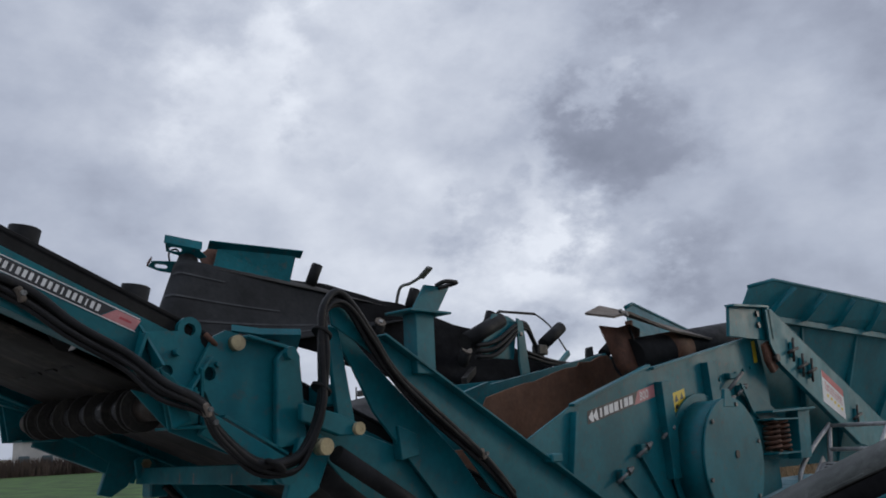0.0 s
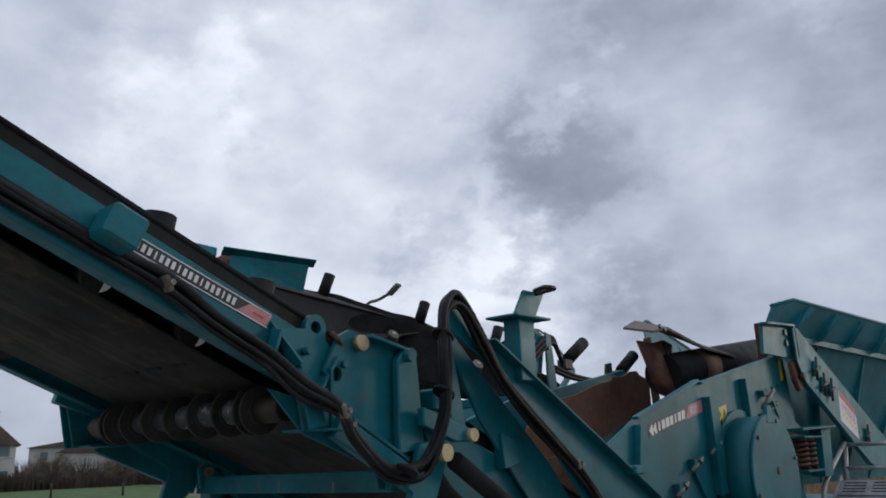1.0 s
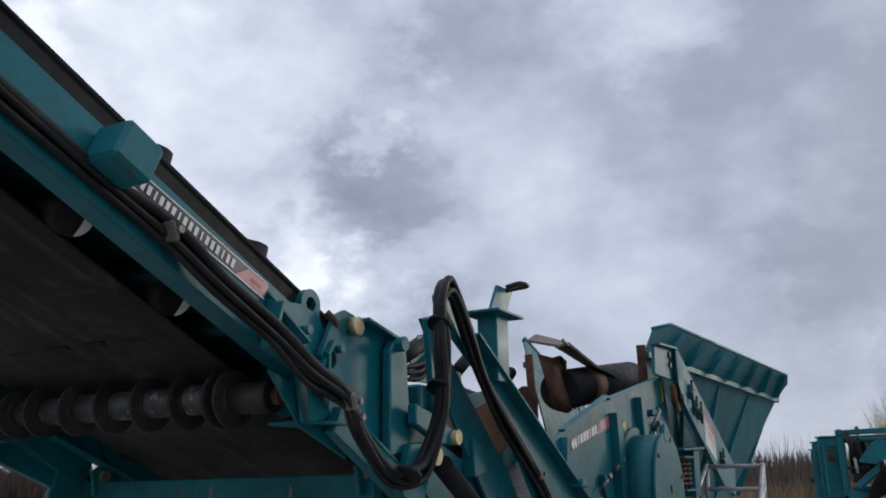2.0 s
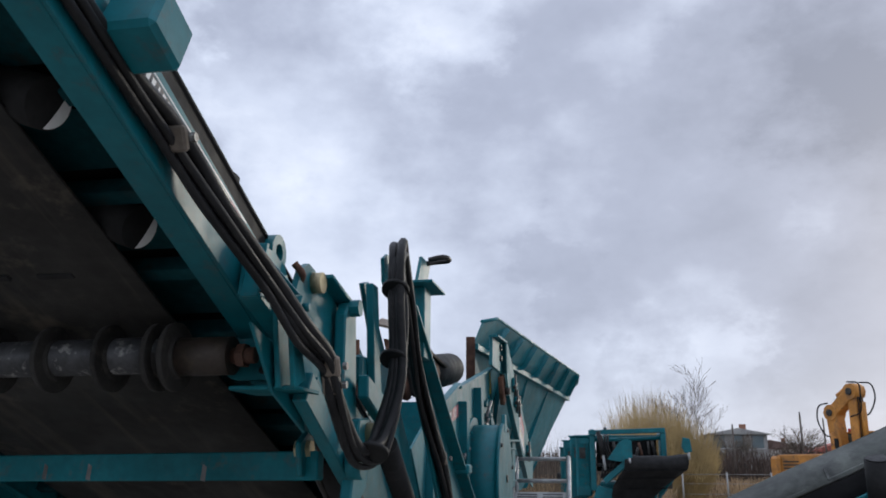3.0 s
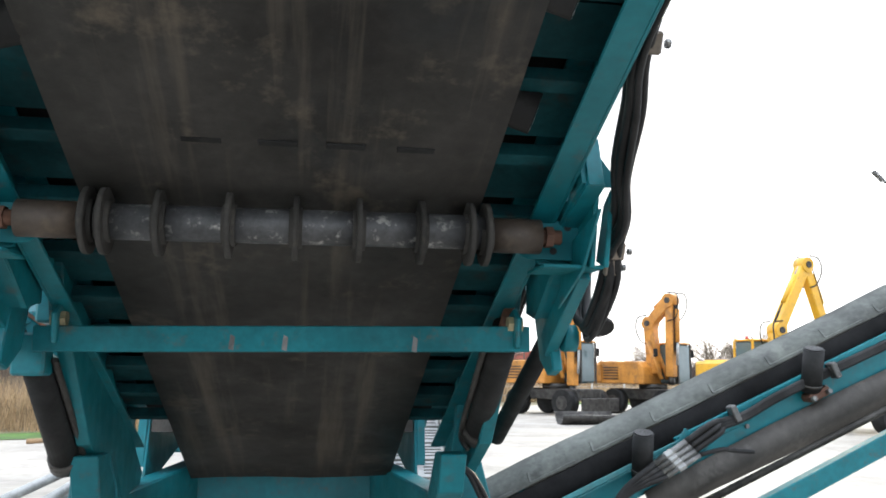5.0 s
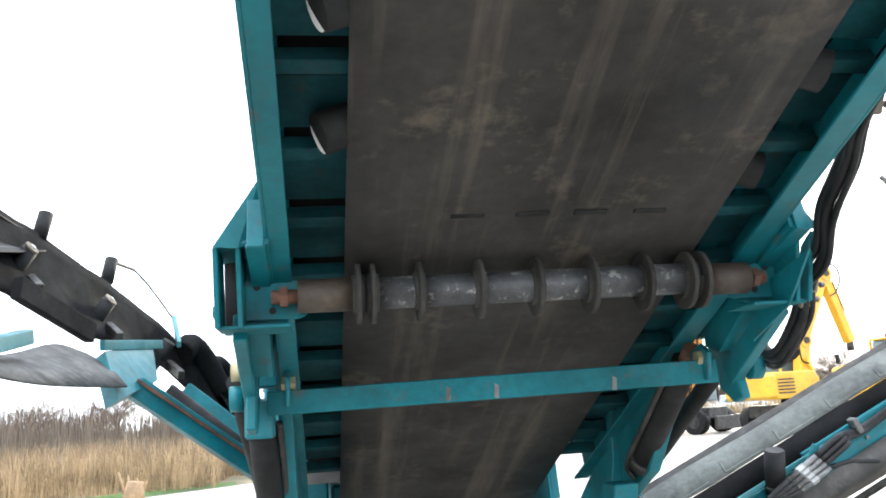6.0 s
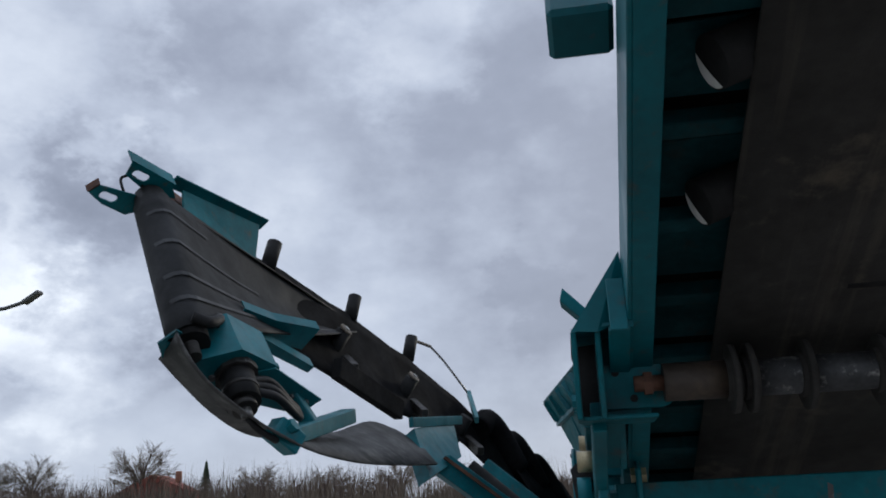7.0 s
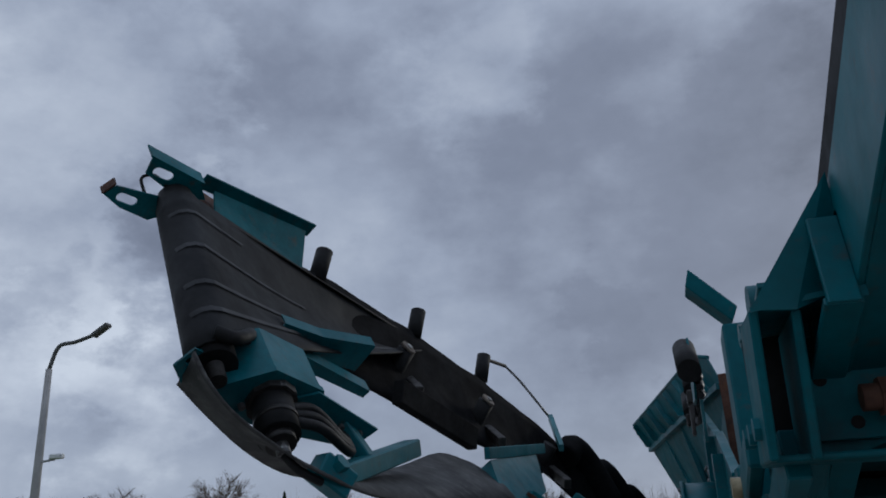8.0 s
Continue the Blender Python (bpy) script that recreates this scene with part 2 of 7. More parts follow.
DUSTY = material("dust_covered_steel", (0.20, 0.165, 0.13), 0.85, 0, [((0.32, 0.28, 0.22), 0.5, 7.0), ((0.09, 0.06, 0.045), 0.6, 14.0)], 0.3, 60, 0, 0.2, 4.0)
BELT_SLACK = material("dusty_brown_black_belt", (0.060, 0.055, 0.050), 0.6, 0, [((0.17, 0.16, 0.145), 0.6, 3.0), ((0.025, 0.024, 0.023), 0.5, 6.0)], 0.2, 90, 0, 0.2, 2.0, shine=0.4)
RUBBER = material("black_rubber", (0.011, 0.011, 0.011), 0.65, 0, [((0.026, 0.025, 0.023), 0.4, 12.0)], 0.15, 90, 0, 0.2, 4.0, shine=0.22)
HOSE = material("hose_rubber", (0.012, 0.012, 0.0125), 0.5, 0, [((0.05, 0.045, 0.04), 0.35, 20.0)], 0.3, 220, 0, 0.2, 6.0, shine=0.22)
STEEL = material("worn_steel", (0.13, 0.13, 0.128), 0.45, 0.5, [((0.05, 0.045, 0.04), 0.6, 8.0), ((0.55, 0.55, 0.5), 0.7, 22.0)], 0.15, 80, 0, 0.2, 5.0)
ROLLER = material("scuffed_dark_roller", (0.055, 0.056, 0.058), 0.5, 0.3, [((0.022, 0.022, 0.023), 0.7, 6.0), ((0.42, 0.41, 0.38), 0.75, 26.0)], 0.15, 80, 0, 0.25, 5.0)
DISC = material("dusty_rubber_disc", (0.032, 0.030, 0.027), 0.8, 0, [((0.08, 0.07, 0.055), 0.5, 14.0)], 0.2, 90, 0, 0.2, 4.0, shine=0.25)
SLEEVE = material("oily_brown_sleeve", (0.050, 0.036, 0.026), 0.6, 0.2, [((0.10, 0.075, 0.05), 0.6, 9.0), ((0.02, 0.017, 0.015), 0.6, 14.0)], 0.25, 90, 0, 0.2, 5.0)
LAMP_GREY = material("weathered_lamp_grey", (0.12, 0.12, 0.118), 0.65, 0, [((0.08, 0.08, 0.078), 0.5, 2.0)], 0, 60, 0, 0.1, 1.5)
DARK_STEEL = material("grimy_dark_steel", (0.05, 0.047, 0.043), 0.5, 0.5, [((0.10, 0.085, 0.07), 0.5, 9.0)], 0.25, 90, 0, 0.25, 5.0)
RUST = material("rusty_steel", (0.12, 0.055, 0.033), 0.75, 0.2, [((0.20, 0.085, 0.04), 0.6, 8.0), ((0.045, 0.03, 0.025), 0.6, 14.0)], 0.35, 110, 0, 0.22, 5.0)
WEAR = material("rusty_wear_plate", (0.16, 0.075, 0.04), 0.7, 0.1, [((0.07, 0.035, 0.025), 0.6, 4.0), ((0.25, 0.13, 0.07), 0.4, 12.0)], 0.25, 60, 0, 0.2, 2.0)
GALV = material("galvanised_steel", (0.38, 0.385, 0.38), 0.5, 0.35, [((0.25, 0.25, 0.24), 0.5, 12.0)], 0.1, 60, 0, 0.15, 8.0)
BRASS = material("pin_head_metal", (0.42, 0.36, 0.22), 0.45, 0.6, [((0.15, 0.11, 0.06), 0.6, 30.0)], 0.15, 60, 0, 0.15, 8.0)
WHITE = material("white_vinyl", (0.72, 0.72, 0.70), 0.4, 0, [((0.35, 0.33, 0.3), 0.35, 10.0)], 0, 60, 0, 0.05, 4.0)
BLACK_VINYL = material("black_vinyl", (0.02, 0.02, 0.022), 0.35, 0, [((0.08, 0.08, 0.08), 0.3, 10.0)], 0, 60, 0, 0.1, 4.0)
RED_VINYL = material("faded_red_vinyl", (0.50, 0.20, 0.20), 0.4, 0, [((0.6, 0.4, 0.38), 0.5, 8.0)], 0, 60, 0, 0.08, 4.0)
RED_DARK = material("red_vinyl", (0.42, 0.06, 0.07), 0.4, 0, [((0.5, 0.25, 0.22), 0.4, 8.0)], 0, 60, 0, 0.08, 4.0)
YELLOW_VINYL = material("yellow_vinyl", (0.68, 0.50, 0.03), 0.4, 0, [((0.4, 0.3, 0.05), 0.3, 12.0)], 0, 60, 0, 0.06, 4.0)
YELLOW = material("yellow_machine_paint", (0.66, 0.36, 0.02), 0.45, 0, [((0.3, 0.2, 0.06), 0.45, 2.0), ((0.12, 0.09, 0.06), 0.4, 5.0)], 0.05, 40, 0.1, 0.08, 1.0)
ORANGE = material("dirty_orange_paint", (0.52, 0.22, 0.035), 0.55, 0, [((0.16, 0.09, 0.05), 0.75, 1.6), ((0.07, 0.05, 0.04), 0.7, 4.5)], 0.08, 40, 0, 0.14, 1.0)
GLASS = material("dark_cab_glass", (0.10, 0.14, 0.15), 0.08, 0, (), 0, 60, 0.3, 0.05, 1.0)
YARD = material("pale_concrete_yard", (0.36, 0.33, 0.29), 0.85, 0, [((0.24, 0.22, 0.19), 0.6, 0.25), ((0.18, 0.165, 0.145), 0.5, 1.1)], 0.3, 14, 0, 0.12, 0.5)
FIELD = material("rough_ground", (0.16, 0.135, 0.075), 0.95, 0, [((0.10, 0.15, 0.04), 0.8, 0.18), ((0.22, 0.17, 0.09), 0.7, 0.7)], 0.5, 6, 0, 0.25, 0.3)
LAWN = material("meadow_grass", (0.06, 0.13, 0.016), 0.95, 0, [((0.12, 0.15, 0.04), 0.6, 0.5), ((0.05, 0.085, 0.02), 0.6, 2.2)], 0.5, 10, 0, 0.25, 0.6)
REED = material("dry_reed_stalks", (0.46, 0.32, 0.18), 0.9, 0, [((0.28, 0.18, 0.10), 0.6, 0.5), ((0.55, 0.42, 0.26), 0.5, 2.5)], 0, 60, 0, 0.3, 1.6)
BARK = material("bare_tree_bark", (0.10, 0.08, 0.065), 0.9, 0, [((0.16, 0.13, 0.10), 0.5, 3.0)], 0.4, 20, 0, 0.2, 1.0)
TWIG = material("bare_twigs", (0.17, 0.135, 0.10), 0.9, 0, [((0.11, 0.085, 0.07), 0.5, 2.0)], 0, 60, 0, 0.2, 0.5)
WILLOW = material("straw_coloured_willow_twigs", (0.52, 0.38, 0.17), 0.9, 0, [((0.36, 0.26, 0.13), 0.5, 1.0)], 0, 60, 0, 0.2, 0.5)
HEDGE = material("brown_bare_hedge", (0.095, 0.065, 0.05), 0.95, 0, [((0.13, 0.095, 0.065), 0.6, 0.7)], 0.6, 5, 0, 0.25, 0.4)
PINE = material("dark_conifer_needles", (0.025, 0.05, 0.022), 0.9, 0, [((0.045, 0.07, 0.03), 0.5, 2.0)], 0.5, 12, 0, 0.25, 1.0)
RENDERED = material("pale_rendered_wall", (0.55, 0.52, 0.47), 0.85, 0, [((0.42, 0.39, 0.35), 0.5, 0.6)], 0.2, 12, 0, 0.08, 0.5)
BRICK = material("red_brick_wall", (0.30, 0.15, 0.10), 0.85, 0, [((0.22, 0.10, 0.07), 0.5, 1.5)], 0.3, 12, 0, 0.12, 0.5)
ROOF = material("brown_roof_tiles", (0.14, 0.09, 0.075), 0.8, 0, [((0.09, 0.06, 0.05), 0.5, 1.5)], 0.4, 10, 0, 0.15, 0.6)
RED_ROOF = material("red_roof_tiles", (0.36, 0.10, 0.07), 0.8, 0, [((0.25, 0.07, 0.05), 0.5, 1.5)], 0.4, 10, 0, 0.15, 0.6)
CONCRETE = material("weathered_concrete", (0.40, 0.39, 0.37), 0.85, 0, [((0.28, 0.27, 0.25), 0.5, 3.0)], 0.25, 30, 0, 0.1, 1.5)
WOODTONE = material("splintered_wood", (0.34, 0.22, 0.12), 0.85, 0, [((0.18, 0.11, 0.06), 0.6, 3.0)], 0.4, 20, 0, 0.2, 2.0)

# ---- mesh helpers ----
def finish(bm, bevel=0.0):
    if bevel:
        edges = [e for e in bm.edges if len(e.link_faces) == 2 and e.calc_face_angle(0) > 0.6]
        bmesh.ops.bevel(bm, geom=edges, offset=bevel, segments=1, affect="EDGES", clamp_overlap=True)
    return bm


def prism(poly, axis, a, b, bevel=0.0, bm=None):
    """A flat outline drawn through its thickness. axis 'x': the outline is (y, z) and runs from x = a to b; 'y': (x, z); 'z': (x, y)."""
    own = bmesh.new()
    put = {"x": lambda p, d: (d, p[0], p[1]), "y": lambda p, d: (p[0], d, p[1]), "z": lambda p, d: (p[0], p[1], d)}[axis]
    lo = [own.verts.new(put(p, a)) for p in poly]
    hi = [own.verts.new(put(p, b)) for p in poly]
    own.faces.new(lo)
    own.faces.new(hi[::-1])
    for i in range(len(poly)):
        j = (i + 1) % len(poly)
        own.faces.new((lo[i], hi[i], hi[j], lo[j]))
    bmesh.ops.recalc_face_normals(own, faces=own.faces)
    finish(own, bevel)
    return merge(bm, own)


def merge(bm, own):
    if bm is None:
        return own
    me = bpy.data.meshes.new("tmp")
    own.to_mesh(me)
    own.free()
    bm.from_mesh(me)
    bpy.data.meshes.remove(me)
    return bm


def box(c, size, bevel=0.0, bm=None, turn=None):
    own = bmesh.new()
    bmesh.ops.create_cube(own, size=1.0)
    bmesh.ops.scale(own, vec=Vector(size), verts=own.verts)
    finish(own, bevel)
    if turn is not None:
        bmesh.ops.transform(own, matrix=turn, verts=own.verts)
    bmesh.ops.translate(own, vec=Vector(c), verts=own.verts)
    return merge(bm, own)


def axes_for(p, q, up=(0, 0, 1)):
    d = (Vector(q) - Vector(p)).normalized()
    side = d.cross(Vector(up))
    if side.length < 1e-4:
        side = d.cross(Vector((0, 1, 0)))
    side.normalize()
    return d, side, side.cross(d).normalized()


def beam(p, q, w, h, bevel=0.0, bm=None, up=(0, 0, 1)):
    """A bar of w (across) by h (towards up) from p to q."""
    own = bmesh.new()
    d, side, top = axes_for(p, q, up)
    rings = []
    for e in (Vector(p), Vector(q)):
        rings.append([own.verts.new(e + side * (w / 2 * a) + top * (h / 2 * b)) for a, b in ((-1, -1), (1, -1), (1, 1), (-1, 1))])
    own.faces.new(rings[0])
    own.faces.new(rings[1][::-1])
    for i in range(4):
        j = (i + 1) % 4
        own.faces.new((rings[0][i], rings[1][i], rings[1][j], rings[0][j]))
    bmesh.ops.recalc_face_normals(own, faces=own.faces)
    finish(own, bevel)
    return merge(bm, own)


def rod(p, q, r, r2=None, seg=16, bm=None, smooth=True):
    own = bmesh.new()
    d, side, top = axes_for(p, q)
    r2 = r if r2 is None else r2
    rings = []
    for e, rr in ((Vector(p), r), (Vector(q), r2)):
        rings.append([own.verts.new(e + (side * math.cos(2 * math.pi * i / seg) + top * math.sin(2 * math.pi * i / seg)) * rr) for i in range(seg)])
    own.faces.new(rings[0])
    own.faces.new(rings[1][::-1])
    for i in range(seg):
        j = (i + 1) % seg
        f = own.faces.new((rings[0][i], rings[1][i], rings[1][j], rings[0][j]))
        f.smooth = smooth
    bmesh.ops.recalc_face_normals(own, faces=own.faces)
    return merge(bm, own)


def smooth_line(points, steps=6):
    pts = [Vector(p) for p in points]
    pts = [pts[0] * 2 - pts[1]] + pts + [pts[-1] * 2 - pts[-2]]
    out = []
    for i in range(1, len(pts) - 2):
        a, b, c, d = pts[i - 1 : i + 3]
        for k in range(steps):
            t = k / steps
            out.append(0.5 * ((2 * b) + (c - a) * t + (2 * a - 5 * b + 4 * c - d) * t * t + (3 * b - a - 3 * c + d) * t ** 3))
    out.append(pts[-2])
    return out


def tube(points, r, seg=10, steps=6, bm=None, r_end=None):
    own = bmesh.new()
    line = smooth_line(points, steps) if len(points) > 2 else [Vector(p) for p in points]
    rings = []
    side = None
    for i, p in enumerate(line):
        d = (line[min(i + 1, len(line) - 1)] - line[max(i - 1, 0)]).normalized()
        if side is None:
            side = d.orthogonal().normalized()
        side = (side - d * side.dot(d)).normalized()
        top = d.cross(side)
        rr = r if r_end is None else r + (r_end - r) * i / (len(line) - 1)
        rings.append([own.verts.new(p + (side * math.cos(2 * math.pi * k / seg) + top * math.sin(2 * math.pi * k / seg)) * rr) for k in range(seg)])
    for a, b in zip(rings, rings[1:]):
        for k in range(seg):
            j = (k + 1) % seg
            own.faces.new((a[k], b[k], b[j], a[j])).smooth = True
    own.faces.new(rings[0])
    own.faces.new(rings[-1][::-1])
    bmesh.ops.recalc_face_normals(own, faces=own.faces)
    return merge(bm, own)


def slab(rows, thick, bm=None, smooth=True):
    """A sheet through rows of points, given thickness along its normals."""
    own = bmesh.new()
    grid = [[own.verts.new(p) for p in row] for row in rows]
    for a, b in zip(grid, grid[1:]):
        for i in range(len(a) - 1):
            own.faces.new((a[i], b[i], b[i + 1], a[i + 1]))
    bmesh.ops.recalc_face_normals(own, faces=own.faces)
    bmesh.ops.solidify(own, geom=own.faces[:] , thickness=thick)
    for f in own.faces:
        f.smooth = smooth
    return merge(bm, own)


def thing(name, base, label, category, group="", kind=""):
    ob = new(name)
    ob.location = base
    ob.empty_display_size = 0.1
    bpy.context.view_layer.update()
    return tagged(ob, label, category, group, kind)


def part(name, bm, mat, parent=None, label="", kind=""):
    """Links a bmesh, drawn in world coordinates, as one mesh under a thing or a part."""
    base = Vector((0, 0, 0))
    up = parent
    while up is not None:
        base += up.location
        up = up.parent
    bmesh.ops.translate(bm, vec=-base, verts=bm.verts)
    me = bpy.data.meshes.new(name)
    bm.to_mesh(me)
    bm.free()
    me.materials.append(mat)
    ob = new(name, me)
    ob.parent = parent
    return tagged(ob, label, kind=kind)


def solo(name, bm, mat, label, category, group="", kind=""):
    """A thing that is one mesh, with its origin at its foot."""
    lo = Vector((min(v.co.x for v in bm.verts) + max(v.co.x for v in bm.verts), min(v.co.y for v in bm.verts) + max(v.co.y for v in bm.verts), 2 * min(v.co.z for v in bm.verts))) / 2
    bmesh.ops.translate(bm, vec=-lo, verts=bm.verts)
    me = bpy.data.meshes.new(name)
    bm.to_mesh(me)
    bm.free()
    me.materials.append(mat)
    ob = new(name, me)
    ob.location = lo
    bpy.context.view_layer.update()
    return tagged(ob, label, category, group, kind)


def bolt(p, axis, r=0.018, h=0.014, bm=None):
    q = Vector(p) + Vector(axis).normalized() * h
    return rod(p, q, r, r, 6, bm, False)

# ---- ground ----
def flat(name, poly, z, mat, label, category):
    bm = bmesh.new()
    bm.faces.new([bm.verts.new((x, y, z)) for x, y in poly])
    bmesh.ops.triangulate(bm, faces=bm.faces)
    bmesh.ops.recalc_face_normals(bm, faces=bm.faces)
    if bm.faces[:][0].normal.z < 0:
        bmesh.ops.reverse_faces(bm, faces=bm.faces)
    return tagged(part(name, bm, mat, label=label), category=category, kind="structure")


def make_ground():
    bm = bmesh.new()
    bmesh.ops.create_grid(bm, x_segments=80, y_segments=80, size=1400)
    tagged(part("ground", bm, FIELD, label="rough brown and green field round the yard"), category="ground", kind="structure")
    yard = prism([(-11, -40), (14, -60), (70, -30), (70, 30), (26, 42), (14, 43), (8, 38), (3.0, 27), (-3, 21.4), (-6.2, 18.6), (-9.5, 17.4), (-11, 16)], "z", -0.05, 0.03)
    tagged(part("yard_pavement", yard, YARD, label="pale worn concrete yard with damp patches"), category="pavement", kind="structure")
    flat("meadow", [(-135, -90), (-11.6, -60), (-11.6, 15.8), (-30, 21), (-88, 50), (-135, 60)], 0.012, LAWN, "mown green meadow beside the yard", "lawn")
    flat("verge", [(-22, 19.0), (-9.8, 17.9), (-6.4, 19.0), (-3, 21.8), (-3.2, 23.2), (-8, 20.6), (-22, 21)], 0.014, LAWN, "green grass verge along the yard", "lawn")
    flat("verge", [(14.5, 43.6), (26, 42.6), (70, 31), (70, 46), (24, 52), (13, 49)], 0.014, LAWN, "green grass verge behind the yard", "lawn")


make_ground()

# ---- tail conveyor of the screening machine ----
SLOPE = radians(22.5)
TC, TS = math.cos(SLOPE), math.sin(SLOPE)
T_UP = (0, TS, TC)


def T(x, s, n):
    """A point of the tail conveyor: across, up along the belt, and off the belt's underside."""
    return Vector((x, -0.05 - s * TC + n * TS, 2.215 + s * TS + n * TC))


def lettering(width, height, letters, start, along, up, out, gap=0.28):
    """Plain upright bars the size of the letters of a name, as one flat raised mesh."""
    bm = bmesh.new()
    cell = width / letters
    for i in range(letters):
        a = Vector(start) + Vector(along) * (cell * (i + gap / 2))
        w = cell * (1 - gap)
        for x0, x1, y0, y1 in ((0, 1, 0, 1),) if i % 4 else ((0.25, 0.75, 0, 1),):
            q = [bm.verts.new(a + Vector(along) * (w * x) + Vector(up) * (height * y) + Vector(out) * 0.0015) for x, y in ((x0, y0), (x1, y0), (x1, y1), (x0, y1))]
            bm.faces.new(q)
    bmesh.ops.recalc_face_normals(bm, faces=bm.faces)
    return bm


def quad(pts):
    bm = bmesh.new()
    bm.faces.new([bm.verts.new(p) for p in pts])
    return bm


def tail_conveyor():
    tail = thing("tail_conveyor", (0, 1.6, 0), "teal tail conveyor with worn black rubber belt, raised over the yard", "conveyor")
    lo, hi = -2.45, 4.6
    part("return_belt", slab([[T(x, s, 0.006 * math.sin(7 * x + s)) for x in (-0.56, -0.35, -0.1, 0.15, 0.4, 0.66)] for s in np.linspace(-3.1, hi, 18)], 0.012), BELT, tail, "worn black rubber belt with pale streaks")
    belt = tail.children[-1]
    for x in (-0.18, 0.03, 0.22, 0.42):
        part("splice_mark", beam(T(x - 0.055, 0.25, -0.013), T(x + 0.055, 0.25, -0.013), 0.022, 0.008, 0.002, None, T_UP), RUBBER, belt, "dark belt splice clip")
    prof = [(-0.79, 0.235), (-0.70, 0.20), (-0.50, 0.14), (0.05, 0.12), (0.60, 0.14), (0.82, 0.21), (0.915, 0.25)]
    part("carrying_belt", slab([[T(x, s, n) for x, n in prof] for s in np.linspace(lo, hi, 16)], 0.02), BELT_BLACK, tail, "troughed black rubber belt")
    for out, inner in ((-0.81, -0.735), (0.925, 0.835)):
        web = out - math.copysign(0.012, out)
        part("side_channel", beam(T((out + web) / 2, lo, 0.075), T((out + web) / 2, hi, 0.075), 0.012, 0.205, 0.002, None, T_UP), TEAL, tail)
        part("channel_flange", beam(T((web + inner) / 2, lo, -0.022), T((web + inner) / 2, hi, -0.022), abs(web - inner), 0.012, 0.002, None, T_UP), TEAL, tail)
        part("channel_flange", beam(T((web + inner) / 2, lo, 0.172), T((web + inner) / 2, hi, 0.172), abs(web - inner), 0.012, 0.002, None, T_UP), TEAL, tail)
        part("skirt", beam(T(out * 0.985, lo, 0.215), T(out * 0.985, hi, 0.215), 0.012, 0.075, 0.002, None, T_UP), RUBBER, tail, "black rubber skirt")
    # dark teal here carries the shade above the belt in its colour
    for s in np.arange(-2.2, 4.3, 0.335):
        part("cross_member", beam(T(-0.795, s, 0.075), T(0.91, s, 0.075), 0.05, 0.05, 0.003, None, T_UP), TEAL_SHADED, tail)
        part("bed_plate", beam(T(-0.795, s + 0.16, 0.105), T(0.91, s + 0.16, 0.105), 0.20, 0.008, 0, None, T_UP), TEAL_SHADED, tail)
    for side, x0, x1, first in ((-1, -0.635, -0.45, 0.60), (1, 0.74, 0.55, 0.40)):
        for k in range(6):
            s = first + 0.43 * k
            a, b = T(x0, s, 0.02), T(x1, s, 0.10)
            idler = part("wing_idler", rod(a, b, 0.06, seg=22), RUBBER, tail, "black idler roller")
            # white crescent puts the sky light at the roller end into colour
            out, down = (a - b).normalized(), Vector((0, TC, -TS))
            across = out.cross(down)
            bm = bmesh.new()
            arc = [a + out * 0.002 + (down * math.cos(f) + across * math.sin(f) * side) * 0.056 for f in np.linspace(-1.0, 1.35, 10)]
            chord = [arc[0].lerp(arc[-1], k / 9) + (arc[k] - arc[0].lerp(arc[-1], k / 9)) * 0.12 for k in range(10)]
            vs, ws = [bm.verts.new(q) for q in arc], [bm.verts.new(q) for q in chord[1:-1]]
            bm.faces.new(vs + ws[::-1])
            part("worn_end", bm, WHITE, idler, "white crescent standing in for sky light on the roller end")
    # cleaning roller with rubber discs under the belt
    roller = part("return_roller", rod((-0.53, -0.04, 2.1), (0.68, -0.06, 2.105), 0.054, seg=24), ROLLER, tail, "scuffed dark return roller with chalky spots")
    for x in (-0.52, -0.472, -0.316, -0.115, 0.083, 0.274, 0.467, 0.62, 0.672):
        bm = rod((x - 0.008, -0.05, 2.1), (x + 0.008, -0.05, 2.1), 0.1, seg=30)
        rod((x - 0.020, -0.05, 2.1), (x + 0.020, -0.05, 2.1), 0.064, 0.064, 20, bm)
        part("rubber_disc", bm, DISC, roller, "black rubber cleaning disc")
    for a, b in ((-0.715, -0.535), (0.69, 0.85)):
        part("roller_sleeve", rod((a, -0.05, 2.1), (b, -0.05, 2.1), 0.056, seg=20), SLEEVE, roller, "oily brown sleeve")
    for a, b, c in ((-0.80, -0.715, -0.76), (0.85, 0.92, 0.88)):
        part("roller_shaft", rod((a, -0.05, 2.1), (b, -0.05, 2.1), 0.024, seg=12), RUST, roller, "rusty threaded shaft end")
        part("shaft_nut", rod((c - 0.012, -0.05, 2.1), (c + 0.012, -0.05, 2.1), 0.036, seg=6, smooth=False), RUST, roller, "rusty shaft nut")
    # brackets that carry the roller, boxed plates outside each channel
    for sg, c, out in ((-1, -0.81, -0.965), (1, 0.925, 1.055)):
        inn = c + sg * 0.085
        def gx(x):
            return x if sg < 0 else 0.115 - x
        part("bracket_outer_plate", prism([(-0.16, 2.25), (0.02, 2.26), (0.06, 2.0), (-0.11, 2.0)] if sg < 0 else [(-0.165, 2.24), (-0.10, 2.20), (-0.02, 2.03), (-0.10, 2.0)], "x", out - 0.008, out + 0.008, 0.003), TEAL_WORN, tail)
